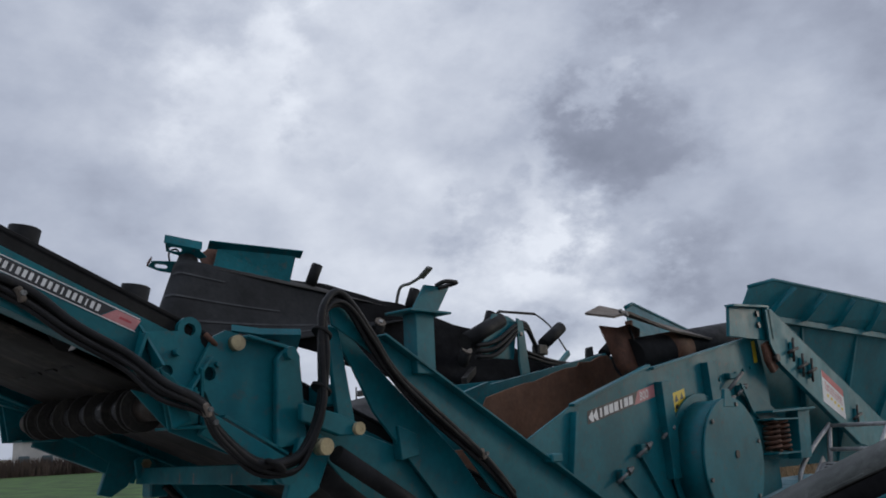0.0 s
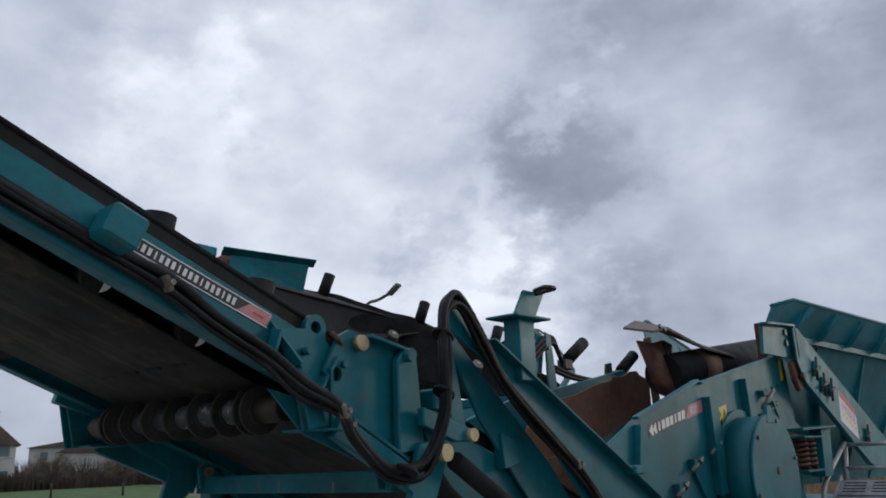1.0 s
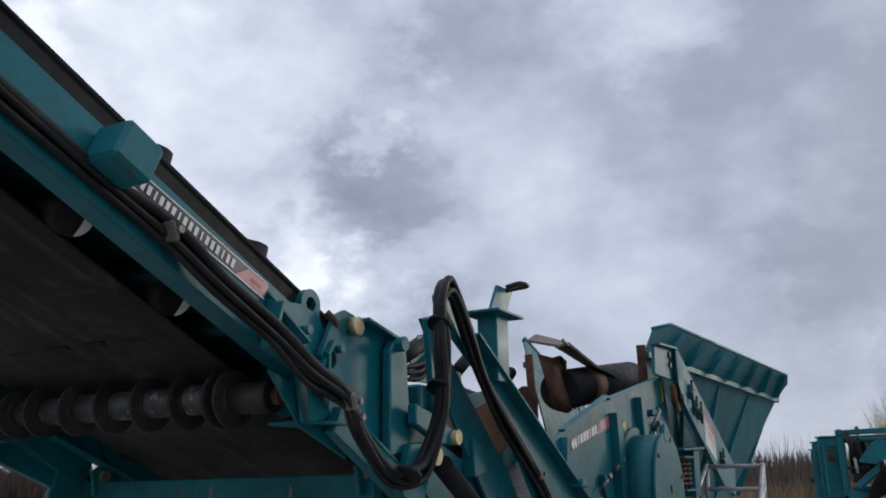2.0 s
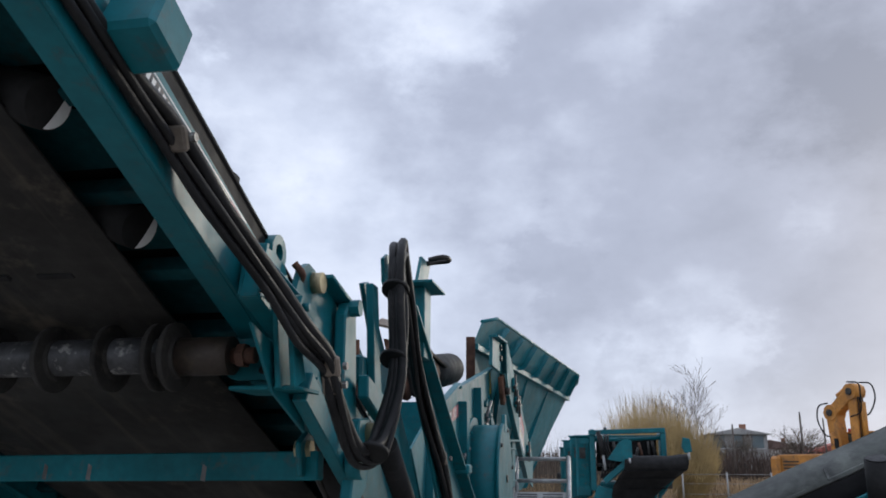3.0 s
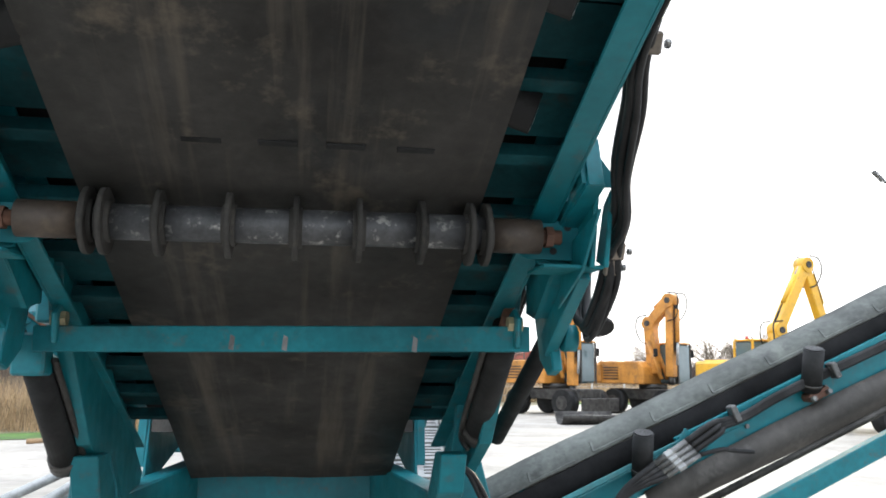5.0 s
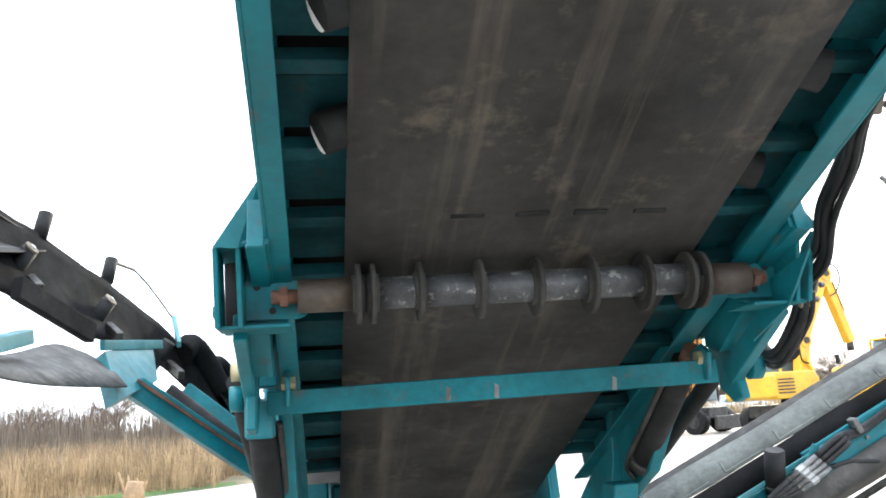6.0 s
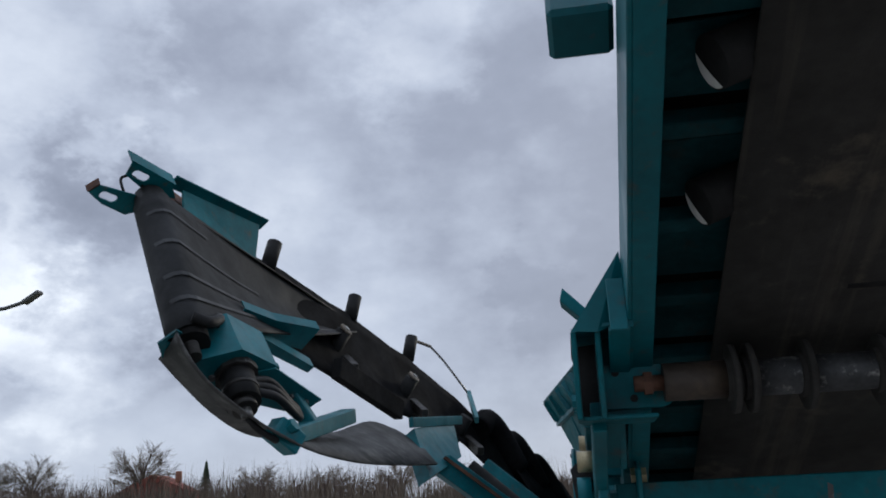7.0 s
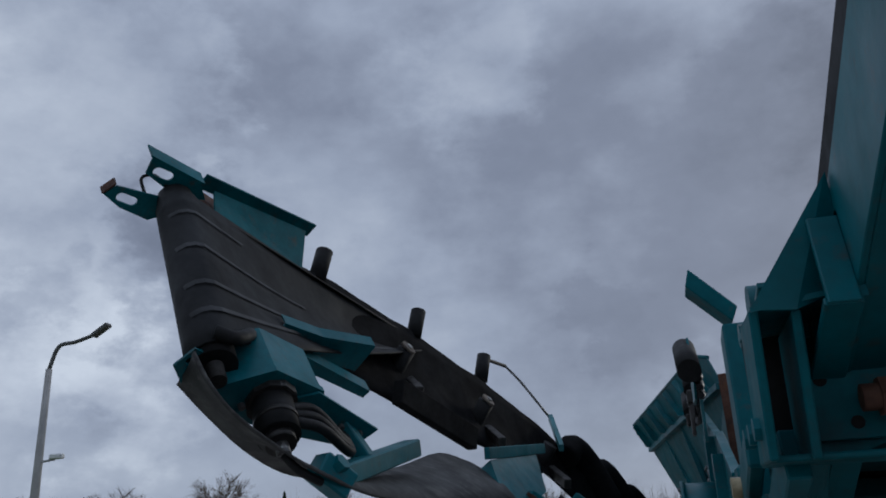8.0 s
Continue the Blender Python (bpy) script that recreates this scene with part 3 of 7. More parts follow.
        part("bracket_inner_plate", prism([(-0.155, 2.245), (0.06, 2.24), (0.08, 2.0), (-0.10, 2.0)] if sg < 0 else [(-0.155, 2.235), (0.03, 2.14), (0.03, 2.02), (-0.10, 2.0)], "x", gx(-0.895) - 0.008, gx(-0.895) + 0.008, 0.003), TEAL_WORN, tail)
        bm = prism([(c - sg * 0.06, 2.03), (c - sg * 0.02, 2.015), (inn, 2.015), (inn, 2.245), (c, 2.285), (c - sg * 0.02, 2.22), (c - sg * 0.05, 2.12)], "y", 0.045, 0.06, 0.002)
        part("bracket_web", bm, TEAL_WORN, tail)
        ends = [(c - sg * (0.08 + 0.065 * math.cos(f)), 2.10 + 0.065 * math.sin(f)) for f in np.linspace(-1.4, 1.4, 9)]
        plate = part("shaft_plate", prism([(inn, 2.035)] + ends + [(inn, 2.17)], "y", 0.015, 0.03, 0.002), TEAL_WORN, tail, "rounded plate that carries the roller shaft")
        for hx, hz in ((c - sg * 0.01, 2.065), (c + sg * 0.04, 2.145)):
            part("plate_hole", rod((hx, 0.0145, hz), (hx, 0.012, hz), 0.012, seg=12), RUBBER, plate)
        if sg < 0:
            # back sheet coloured black to paint the shade in the bracket's slot
            part("bracket_back", box(((out + c) / 2, 0.12, 2.14), (abs(out - c), 0.014, 0.25), 0.003), RUBBER, tail)
        part("bracket_floor", box(((out + c - sg * 0.07) / 2, 0.02, 2.005), (abs(out - c) + 0.07, 0.20, 0.012), 0.003), TEAL_WORN, tail)
        apex = 2.47 if sg < 0 else 2.43
        for y0, y1, top, nm in ((-0.20, -0.165, apex, "front_rib"), (0.115, 0.125, 2.33, "rear_rib"))[: 2 if sg < 0 else 1]:
            bm = bmesh.new()
            tri = [(gx(-0.815), y0, top), (gx(-0.970), y1, 2.25), (gx(-0.895), y1, 2.243), (gx(-0.790), y1 + 0.03, 2.285)]
            vs = [bm.verts.new(q) for q in tri]
            ws = [bm.verts.new((q[0], q[1] + 0.012, q[2])) for q in tri]
            bm.faces.new(vs)
            bm.faces.new(ws[::-1])
            for i in range(4):
                bm.faces.new((vs[i], ws[i], ws[(i + 1) % 4], vs[(i + 1) % 4]))
            bmesh.ops.recalc_face_normals(bm, faces=bm.faces)
            part(nm, bm, TEAL, tail)
        if sg < 0:
            part("bracket_shelf", slab([[Vector((gx(-0.815), y, 2.275)), Vector((gx(-0.970), y, 2.256))] for y in (-0.165, 0.12)], 0.01, None, False), TEAL, tail)
        part("lift_arm", beam((gx(-0.911), 0.05, 2.02), (gx(-0.921), 0.58 - 0.08 * sg, 1.775), 0.045, 0.10, 0.004), TEAL, tail)
        part("arm_boss", rod((c + sg * 0.14, 0.50 - 0.09 * sg, 1.80), (c + sg * 0.19, 0.50 - 0.09 * sg, 1.80), 0.05, seg=16), TEAL, tail)
        y0 = 0.50 - 0.10 * sg
        part("bar_lug", prism([(y0, 1.76), (y0 - 0.02, 1.87), (y0 + 0.05, 1.91), (y0 + 0.14, 1.88), (y0 + 0.16, 1.76)], "x", c - sg * 0.03 - 0.01, c - sg * 0.03 + 0.01, 0.006), TEAL, tail)
        part("lug_bolt", rod((c - sg * 0.06, y0 + 0.05, 1.85), (c - sg * 0.005, y0 + 0.05, 1.85), 0.03, seg=6, smooth=False), BRASS, tail, "bolt head with worn plating")
        for k in range(3 if sg < 0 else 0):
            part("bracket_bolt", bolt((out, -0.04 + 0.11 * k, 2.06), (sg, 0, 0), 0.022, 0.02), TEAL, tail)
        # hydraulic lift cylinder
        a, b = (Vector((0.91, 0.64, 1.85)), Vector((0.92, 1.32, 1.37))) if sg > 0 else (Vector((-0.90, 0.80, 1.72)), Vector((-0.89, 1.32, 1.25)))
        cyl = part("lift_cylinder", rod(a, b, 0.06, seg=20), RUBBER, tail, "black hydraulic lift cylinder")
        part("cylinder_eye", rod(a.lerp(b, -0.10), a, 0.035, seg=14), RUST, cyl, "rusty rod end")
        part("oil_pipe", tube([a + Vector((-sg * 0.075, 0, -0.02)), a.lerp(b, 0.5) + Vector((-sg * 0.075, 0, 0)), b + Vector((-sg * 0.07, 0, 0.02)), b + Vector((-sg * 0.03, 0.03, -0.06))], 0.014, 8), DARK_STEEL, cyl)
        part("cylinder_gland", rod(b.lerp(a, 0.02), b.lerp(a, 0.10), 0.068, seg=20), DARK_STEEL, cyl)
    bar = part("cross_bar", beam((-0.86, 0.66, 1.775), (0.95, 0.46, 1.795), 0.05, 0.095, 0.004), TEAL_WORN, tail, "teal square cross bar with scuffed spots")
    for x, y in ((-0.149, 0.556), (0.044, 0.535), (0.519, 0.482)):
        part("paint_scuff", quad([(x - 0.01, y - 0.0005, 1.745), (x + 0.008, y - 0.002, 1.74), (x + 0.012, y - 0.003, 1.79), (x - 0.004, y - 0.001, 1.80)]), STEEL, bar, "bare scuffed spot")
    part("support_stub", box((1.0, -0.88, 2.66), (0.13, 0.135, 0.125), 0.012, None, Matrix.Rotation(-SLOPE, 4, "X")), TEAL, tail, "square teal stub on the side channel")
    part("support_stub", box((-0.885, -0.84, 2.86), (0.15, 0.14, 0.125), 0.012, None, Matrix.Rotation(-SLOPE, 4, "X")), TEAL, tail, "square teal stub on the side channel")
    for y, z in ((-0.65, 2.65), (-0.19, 2.46)):
        g = part("guide_roller", rod((0.81, y, z), (0.825, y + 0.02, z + 0.15), 0.06, seg=22), RUBBER, tail, "black rubber guide roller")
        part("worn_end", rod((0.825, y + 0.02, z + 0.15), (0.8252, y + 0.0203, z + 0.153), 0.05, seg=18), STEEL, g, "chalky worn roller end")
    # lettering strip on the near channel
    along, up, out = Vector((0, 0.935, -0.355)), Vector((0, 0.355, 0.935)), Vector((1, 0, 0))
    o = Vector((0.9285, -0.83, 2.635))
    part("sign_strip", quad([o, o + along * 0.50, o + along * 0.55 + up * 0.05, o + up * 0.05]), BLACK_VINYL, tail, "black strip with white web address")
    for d in (-0.004, 0.052):
        part("sign_line", quad([o + up * d + out * 0.001, o + along * 0.66 + up * d + out * 0.001, o + along * 0.66 + up * (d + 0.004) + out * 0.001, o + up * (d + 0.004) + out * 0.001]), WHITE, tail)
    part("sign_letters", lettering(0.48, 0.03, 19, o + up * 0.01 + along * 0.015 + out * 0.001, along, up, out, 0.42), WHITE, tail, "row of white letter-sized bars")
    part("sign_tail", quad([o + along * 0.505, o + along * 0.655, o + along * 0.665 + up * 0.05, o + along * 0.555 + up * 0.05]), RED_VINYL, tail, "faded pink-red end of the strip")
    part("sign_dash", quad([o + along * 0.575 + up * 0.02 + out * 0.001, o + along * 0.63 + up * 0.02 + out * 0.001, o + along * 0.632 + up * 0.03 + out * 0.001, o + along * 0.577 + up * 0.03 + out * 0.001]), RED_DARK, tail)
    o = Vector((-0.8135, -1.75, 3.03))
    part("sign_letters", lettering(0.5, 0.035, 14, o, along, up, (-1, 0, 0)), BLACK_VINYL, tail, "row of dark letter-sized bars")
    return tail


tail_conveyor()

# ---- screening machine body ----
def plate_with_holes(outline, holes, x0, x1):
    """An upright plate in the y-z plane with round holes through it: (y, z, radius)."""
    bm = bmesh.new()
    for x, flip in ((x0, False), (x1, True)):
        edges = []
        loops = [outline] + [[(cy + r * math.cos(2 * math.pi * i / 18), cz + r * math.sin(2 * math.pi * i / 18)) for i in range(18)] for cy, cz, r in holes]
        for loop in loops:
            vs = [bm.verts.new((x, y, z)) for y, z in loop]
            edges += [bm.edges.new((vs[i], vs[(i + 1) % len(vs)])) for i in range(len(vs))]
        bmesh.ops.triangle_fill(bm, use_beauty=True, use_dissolve=False, edges=edges)
    for loop in loops:
        n = len(loop)
        a = [bm.verts.new((x0, y, z)) for y, z in loop]
        b = [bm.verts.new((x1, y, z)) for y, z in loop]
        for i in range(n):
            bm.faces.new((a[i], a[(i + 1) % n], b[(i + 1) % n], b[i]))
    bmesh.ops.remove_doubles(bm, verts=bm.verts, dist=0.0004)
    bmesh.ops.recalc_face_normals(bm, faces=bm.faces)
    return bm


def machine():
    m = thing("screening_machine", (0, 5.0, 0), "teal mobile screening machine standing on its crawler tracks", "screener")
    for sg in (-1, 1):
        x0, x1 = sorted((sg * 0.80, sg * 0.815))
        part("screen_side", prism([(2.84, 2.09), (3.81, 2.38), (3.89, 2.36), (5.62, 2.70), (5.77, 2.68), (5.87, 2.26), (5.9, 1.35), (2.6, 0.95), (2.75, 1.5), (2.38, 1.89)], "x", x0, x1, 0.003), TEAL, m)
        part("side_lip", beam((sg * 0.825, 2.84, 2.095), (sg * 0.825, 3.83, 2.385), 0.05, 0.02, 0.003), TEAL, m)
        part("side_lip", beam((sg * 0.825, 3.87, 2.365), (sg * 0.825, 5.68, 2.71), 0.05, 0.02, 0.003), TEAL, m)
        part("corner_post", beam((sg * 0.84, 2.85, 2.05), (sg * 0.84, 2.66, 1.1), 0.05, 0.03, 0.003), TEAL, m)
        for y, z0, z1 in ((3.98, 2.27, 1.55), (4.72, 2.44, 1.85)):
            part("side_rib", beam((sg * 0.845, y, z0), (sg * 0.845, y + 0.05, z1), 0.07, 0.14, 0.004), TEAL, m)
        guard = part("drive_guard", rod((sg * 0.815, 4.52, 1.66), (sg * 1.09, 4.52, 1.66), 0.46, seg=48), TEAL, m, "round teal drive guard")
        part("guard_rim", rod((sg * 1.07, 4.52, 1.66), (sg * 1.095, 4.52, 1.66), 0.475, seg=48), TEAL, guard)
        for k in range(6):
            a = k * math.pi / 3 + 0.3
            part("guard_bolt", bolt((sg * 1.095, 4.52 + 0.43 * math.cos(a), 1.66 + 0.43 * math.sin(a)), (sg, 0, 0), 0.018, 0.015), STEEL, guard)
        part("guard_plug", rod((sg * 1.095, 4.55, 1.70), (sg * 1.105, 4.55, 1.70), 0.03, seg=14), DARK_STEEL, guard)
        # spring mount
        mount = part("spring_mount", prism([(5.35, 2.02), (6.02, 1.97), (6.12, 1.60), (5.40, 1.62)], "x", *sorted((sg * 0.82, sg * 0.86)), 0.003), TEAL, m)
        for k in range(2):
            y = 5.57 + 0.20 * k
            pts = [(sg * 0.93 + 0.06 * math.cos(a), y + 0.07 * math.sin(a), 1.68 + 0.26 * a / (12 * math.pi)) for a in np.linspace(0, 12 * math.pi, 84)]
            part("coil_spring", tube(pts, 0.014, 6, 1), RUST, mount, "rusty coil spring")
        for z in (1.665, 1.955):
            part("spring_shelf", box((sg * 0.93, 5.68, z), (0.2, 0.5, 0.016), 0.003), TEAL, mount)
        # screen tensioners: short threaded bolts with brackets on the side
        for y, z in ((3.35, 1.62), (3.62, 1.78), (3.98, 1.90), (4.30, 2.02), (5.0, 2.12), (5.25, 2.22)):
            clamp = part("screen_clamp", box((sg * 0.84, y, z), (0.05, 0.09, 0.07), 0.006), TEAL_WORN, m, "small screen tension clamp")
            part("clamp_bolt", rod((sg * 0.86, y - 0.10, z - 0.05), (sg * 0.86, y + 0.10, z + 0.04), 0.014, seg=8), STEEL, clamp)
            part("clamp_nut", rod((sg * 0.86, y + 0.03, z + 0.01), (sg * 0.86, y + 0.06, z + 0.025), 0.028, seg=6, smooth=False), STEEL, clamp)
        for y0, z0, y1, z1 in ((3.35, 1.58, 3.9, 1.15), (3.62, 1.72, 4.0, 1.25)):
            part("side_gusset", beam((sg * 0.83, y0, z0), (sg * 0.83, y1, z1), 0.03, 0.012, 0), TEAL, m)
        # sloping channel up to the hopper
        if sg < 0:
            continue
        # paler teal carries the sloping plate's sheen in its colour
        part("chute_plate", prism([(5.64, 2.93), (5.74, 2.94), (8.3, 1.88), (8.2, 1.55), (7.49, 1.68), (5.80, 2.46), (5.66, 2.62)], "x", 0.97, 0.985, 0.003), TEAL_PALE, m, "pale plate beside the feeder")
        part("chute_edge", beam((0.955, 5.74, 2.945), (0.955, 8.3, 1.885), 0.06, 0.014, 0.002), TEAL, m)
        part("chute_edge", beam((0.965, 5.80, 2.455), (0.965, 7.49, 1.675), 0.05, 0.014, 0.002), TEAL, m)
        end = part("end_post", prism([(5.05, 2.92), (5.70, 2.96), (5.73, 2.66), (5.0, 2.66)], "x", 0.90, 0.93, 0.003), TEAL, m, "plate bolted to the hopper's end")
        part("post_rim", prism([(5.03, 2.935), (5.72, 2.975), (5.72, 2.955), (5.03, 2.915)], "x", 0.90, 0.985, 0.002), TEAL, end)
        part("post_rim", prism([(5.68, 2.96), (5.71, 2.96), (5.74, 2.66), (5.71, 2.66)], "x", 0.93, 0.985, 0.002), TEAL, end)
        for z in (2.89, 2.79):
            part("post_bolt", bolt((0.93, 5.56, z), (1, 0, 0), 0.03, 0.02), STEEL, end)
        clevis = part("clevis", prism([(5.62, 2.62), (5.74, 2.66), (5.86, 2.58), (5.88, 2.42), (5.76, 2.36), (5.66, 2.46)], "x", 0.90, 0.95, 0.012), RUST, m, "rusty clevis with its pin")
        part("clevis_pin", rod((0.95, 5.76, 2.50), (1.0, 5.76, 2.50), 0.035, seg=14), DARK_STEEL, clevis)
        for y, z in ((6.05, 2.58), (6.22, 2.44), (6.42, 2.40), (7.42, 1.96)):
            latch = part("latch", box((1.0, y, z), (0.03, 0.07, 0.14), 0.008, None, Matrix.Rotation(radians(-12), 4, "X")), TEAL_WORN, m, "small draw latch")
            part("latch_bar", rod((1.02, y - 0.11, z - 0.03), (1.02, y + 0.10, z + 0.02), 0.016, seg=8), DARK_STEEL, latch)
            part("latch_bar", rod((1.02, y - 0.02, z - 0.11), (1.02, y + 0.02, z + 0.11), 0.013, seg=8), DARK_STEEL, latch)
        # frame round the springs with its gusset
        part("mount_gusset", prism([(5.20, 2.27), (5.34, 2.24), (5.86, 2.03), (5.66, 1.85), (5.38, 2.02)], "x", 0.86, 0.88, 0.003), TEAL, m)
        part("mount_post", prism([(6.06, 2.06), (6.32, 2.05), (6.24, 1.60), (6.0, 1.60)], "x", 0.86, 0.98, 0.004), TEAL, m)
        part("mount_cap", prism([(5.42, 2.03), (6.34, 2.06), (6.34, 2.04), (5.42, 2.01)], "x", 0.86, 1.03, 0.002), TEAL, m)
        part("guard_lug", prism([(4.42, 2.06), (4.46, 2.20), (4.54, 2.20), (4.60, 2.06)], "x", 1.07, 1.10, 0.004), TEAL, guard)
        part("guard_flange", rod((0.83, 4.52, 1.66), (0.85, 4.52, 1.66), 0.52, seg=48), TEAL, guard)
        for k in range(5):
            part("side_bolt", bolt((0.815, 4.95 + 0.15 * k, 2.30 + 0.03 * k), (1, 0, 0), 0.016, 0.014), TEAL_WORN, m)
        part("screen_clamp", box((0.84, 5.10, 2.33), (0.06, 0.12, 0.05), 0.006), TEAL_WORN, m, "small screen tension clamp")
        part("clamp_handle", rod((0.88, 4.95, 2.20), (0.88, 5.25, 2.36), 0.016, seg=8), STEEL, m)
    # lettering and warning stickers on the near side
    al, up, out = Vector((0, 0.977, 0.213)), Vector((0, 0.0, 1.0)), Vector((1, 0, 0))
    o = Vector((0.8175, 3.02, 1.965))
    part("name_strip", quad([o, o + al * 0.60, o + al * 0.66 + up * 0.09, o + up * 0.09]), BLACK_VINYL, m, "black strip with a white model name")
    part("name_letters", lettering(0.46, 0.062, 7, o + al * 0.13 + up * 0.014 + out * 0.001, al, up, out, 0.2), WHITE, m, "row of white letter-sized bars")
    for k in range(2):
        part("name_chevron", quad([o + al * (0.01 + 0.055 * k) + up * 0.045 + out * 0.001, o + al * (0.05 + 0.055 * k) + up * 0.005 + out * 0.001, o + al * (0.075 + 0.055 * k) + up * 0.005 + out * 0.001, o + al * (0.06 + 0.055 * k) + up * 0.085 + out * 0.001]), WHITE, m)
    part("number_strip", quad([o + al * 0.605, o + al * 0.90, o + al * 0.90 + up * 0.09, o + al * 0.665 + up * 0.09]), RED_VINYL, m, "faded pink-red strip with the number 800")
    text = bpy.data.curves.new("number", "FONT")
    text.body, text.size = "800", 0.085
    tmp = bpy.data.objects.new("tmp_number", text)
    scene.collection.objects.link(tmp)
    me = bpy.data.meshes.new_from_object(tmp.evaluated_get(bpy.context.evaluated_depsgraph_get()))
    bpy.data.objects.remove(tmp)
    nb = bmesh.new()
    nb.from_mesh(me)
    basis = Matrix((al, up, out)).transposed().to_4x4()
    bmesh.ops.transform(nb, matrix=Matrix.Translation(o + al * 0.68 + up * 0.016 + out * 0.0015) @ basis, verts=nb.verts)
    part("number", nb, WHITE, m, "white number 800")
    o = Vector((0.8175, 4.15, 2.03))
    part("warning_sticker", quad([o, o + al * 0.20, o + al * 0.20 + up * 0.15, o + up * 0.15]), YELLOW_VINYL, m, "yellow warning sticker with black symbols")
    for k in range(2):
        p = o + al * (0.03 + 0.085 * k) + up * 0.075 + out * 0.001
        part("warning_symbol", quad([p, p + al * 0.06, p + al * 0.032 + up * 0.055, p + al * 0.028 + up * 0.055]), BLACK_VINYL, m)
        p = o + al * (0.03 + 0.085 * k) + up * 0.02 + out * 0.001
        part("warning_symbol", quad([p, p + al * 0.06, p + al * 0.055 + up * 0.035, p + al * 0.01 + up * 0.03]), BLACK_VINYL, m)
    o = Vector((0.8175, 5.64, 2.46))
    part("warning_sticker", quad([o, o + al * 0.08, o + al * 0.06 + up * 0.2, o + al * -0.01 + up * 0.2]), YELLOW_VINYL, m)
    dn = Vector((0, 0.92, -0.39))
    o = Vector((0.987, 6.72, 2.42))
    part("safety_sign", quad([o, o + dn * 0.52, o + dn * 0.50 - up * 0.30, o - up * 0.30 - al * 0.05]), WHITE, m, "white safety sign with red heading")
    part("sign_heading", quad([o + out * 0.001, o + dn * 0.52 + out * 0.001, o + dn * 0.52 - up * 0.07 + out * 0.001, o - up * 0.07 + out * 0.001]), RED_DARK, m)
    for k in range(4):
        part("sign_row", quad([o + dn * 0.04 - up * (0.10 + 0.022 * k) + out * 0.001, o + dn * 0.46 - up * (0.10 + 0.022 * k) + out * 0.001, o + dn * 0.46 - up * (0.11 + 0.022 * k) + out * 0.001, o + dn * 0.04 - up * (0.11 + 0.022 * k) + out * 0.001]), RED_VINYL, m)
    for k in range(5):
        p = o + dn * (0.05 + 0.085 * k) - up * 0.24 + out * 0.001
        part("hazard_stripe", quad([p, p + dn * 0.045, p + dn * 0.075 + up * 0.035, p + dn * 0.03 + up * 0.035]), YELLOW_VINYL, m)

    # inside of the screen box and the feeder head
    part("wear_sheet", prism([(2.75, 1.60), (3.13, 2.215), (3.42, 2.29), (3.60, 2.33), (3.74, 2.35), (3.98, 2.42), (4.18, 2.47), (4.34, 2.49), (4.38, 2.53), (4.56, 2.54), (4.70, 2.595), (4.83, 2.605), (4.88, 2.57), (5.06, 2.53), (5.05, 2.30), (3.7, 1.85)], "x", -0.215, -0.20, 0.003), WEAR, m, "rusty brown wear sheet")
    part("wear_sheet", prism([(2.3, 1.30), (2.55, 1.83), (3.7, 1.90), (3.9, 1.5)], "x", -0.02, -0.005, 0.003), WEAR, m, "rusty brown wear sheet")
    part("screen_deck", prism([(2.7, 1.30), (5.9, 1.9), (5.9, 1.95), (2.7, 1.38)], "x", -0.79, 0.79), DARK_STEEL, m)
    drum = part("feeder_belt", rod((0.2, 4.55, 2.52), (0.2, 6.8, 2.84), 0.175, seg=32), RUBBER, m, "black feeder belt with scuffed brown patch")
    part("belt_patch", rod((0.2, 5.10, 2.598), (0.2, 5.42, 2.644), 0.1775, seg=32), WEAR, drum, "scuffed brown patch")
    lip = part("feeder_lip", slab([[(0.16, 4.22, 2.80), (0.20, 4.42, 2.79), (0.21, 4.60, 2.83), (0.20, 4.78, 2.80)], [(0.18, 4.30, 2.62), (0.24, 4.44, 2.60), (0.25, 4.58, 2.62), (0.22, 4.70, 2.62)], [(0.18, 4.38, 2.46), (0.26, 4.46, 2.44), (0.28, 4.56, 2.46), (0.24, 4.66, 2.50)], [(0.2, 4.47, 2.34), (0.28, 4.52, 2.32), (0.30, 4.58, 2.35), (0.26, 4.62, 2.40)]], 0.02), RUST, m, "bent rusty feeder lip")
    part("lip_seam", tube([(0.23, 4.56, 2.80), (0.275, 4.58, 2.60), (0.30, 4.60, 2.46), (0.31, 4.62, 2.36)], 0.012, 6, 4), RUBBER, lip)
    part("deflector", slab([[(0.1, 4.10, 2.91), (0.36, 4.14, 2.85)], [(0.1, 4.32, 2.99), (0.38, 4.36, 2.90)], [(0.12, 5.0, 2.92), (0.40, 5.0, 2.78)], [(0.16, 5.72, 2.82), (0.40, 5.72, 2.74)]], 0.02, None, False), DUSTY, m, "bent dusty deflector plate")
    for y, z in ((4.22, 2.93), (4.30, 2.91)):
        part("deflector_bolt", bolt((0.37, y, z - 0.04), (1, 0, 0.3), 0.02, 0.02), STEEL, m)

    # hopper with flared sides and ribbed top boards
    for sg in (-1, 1):
        a, b = Vector((sg * 0.60, 5.88, 2.93)), Vector((sg * 1.32, 9.9, 2.72))
        c, d = Vector((sg * 0.70, 5.98, 3.22)), Vector((sg * 1.58, 9.92, 3.05))
        e = Vector((sg * 0.815, 6.30, 3.30))
        part("hopper_side", slab([[a, Vector((sg * 0.50, 6.5, 1.5))], [b, Vector((sg * 0.75, 9.0, 1.5))]], 0.015, None, False), TEAL, m)
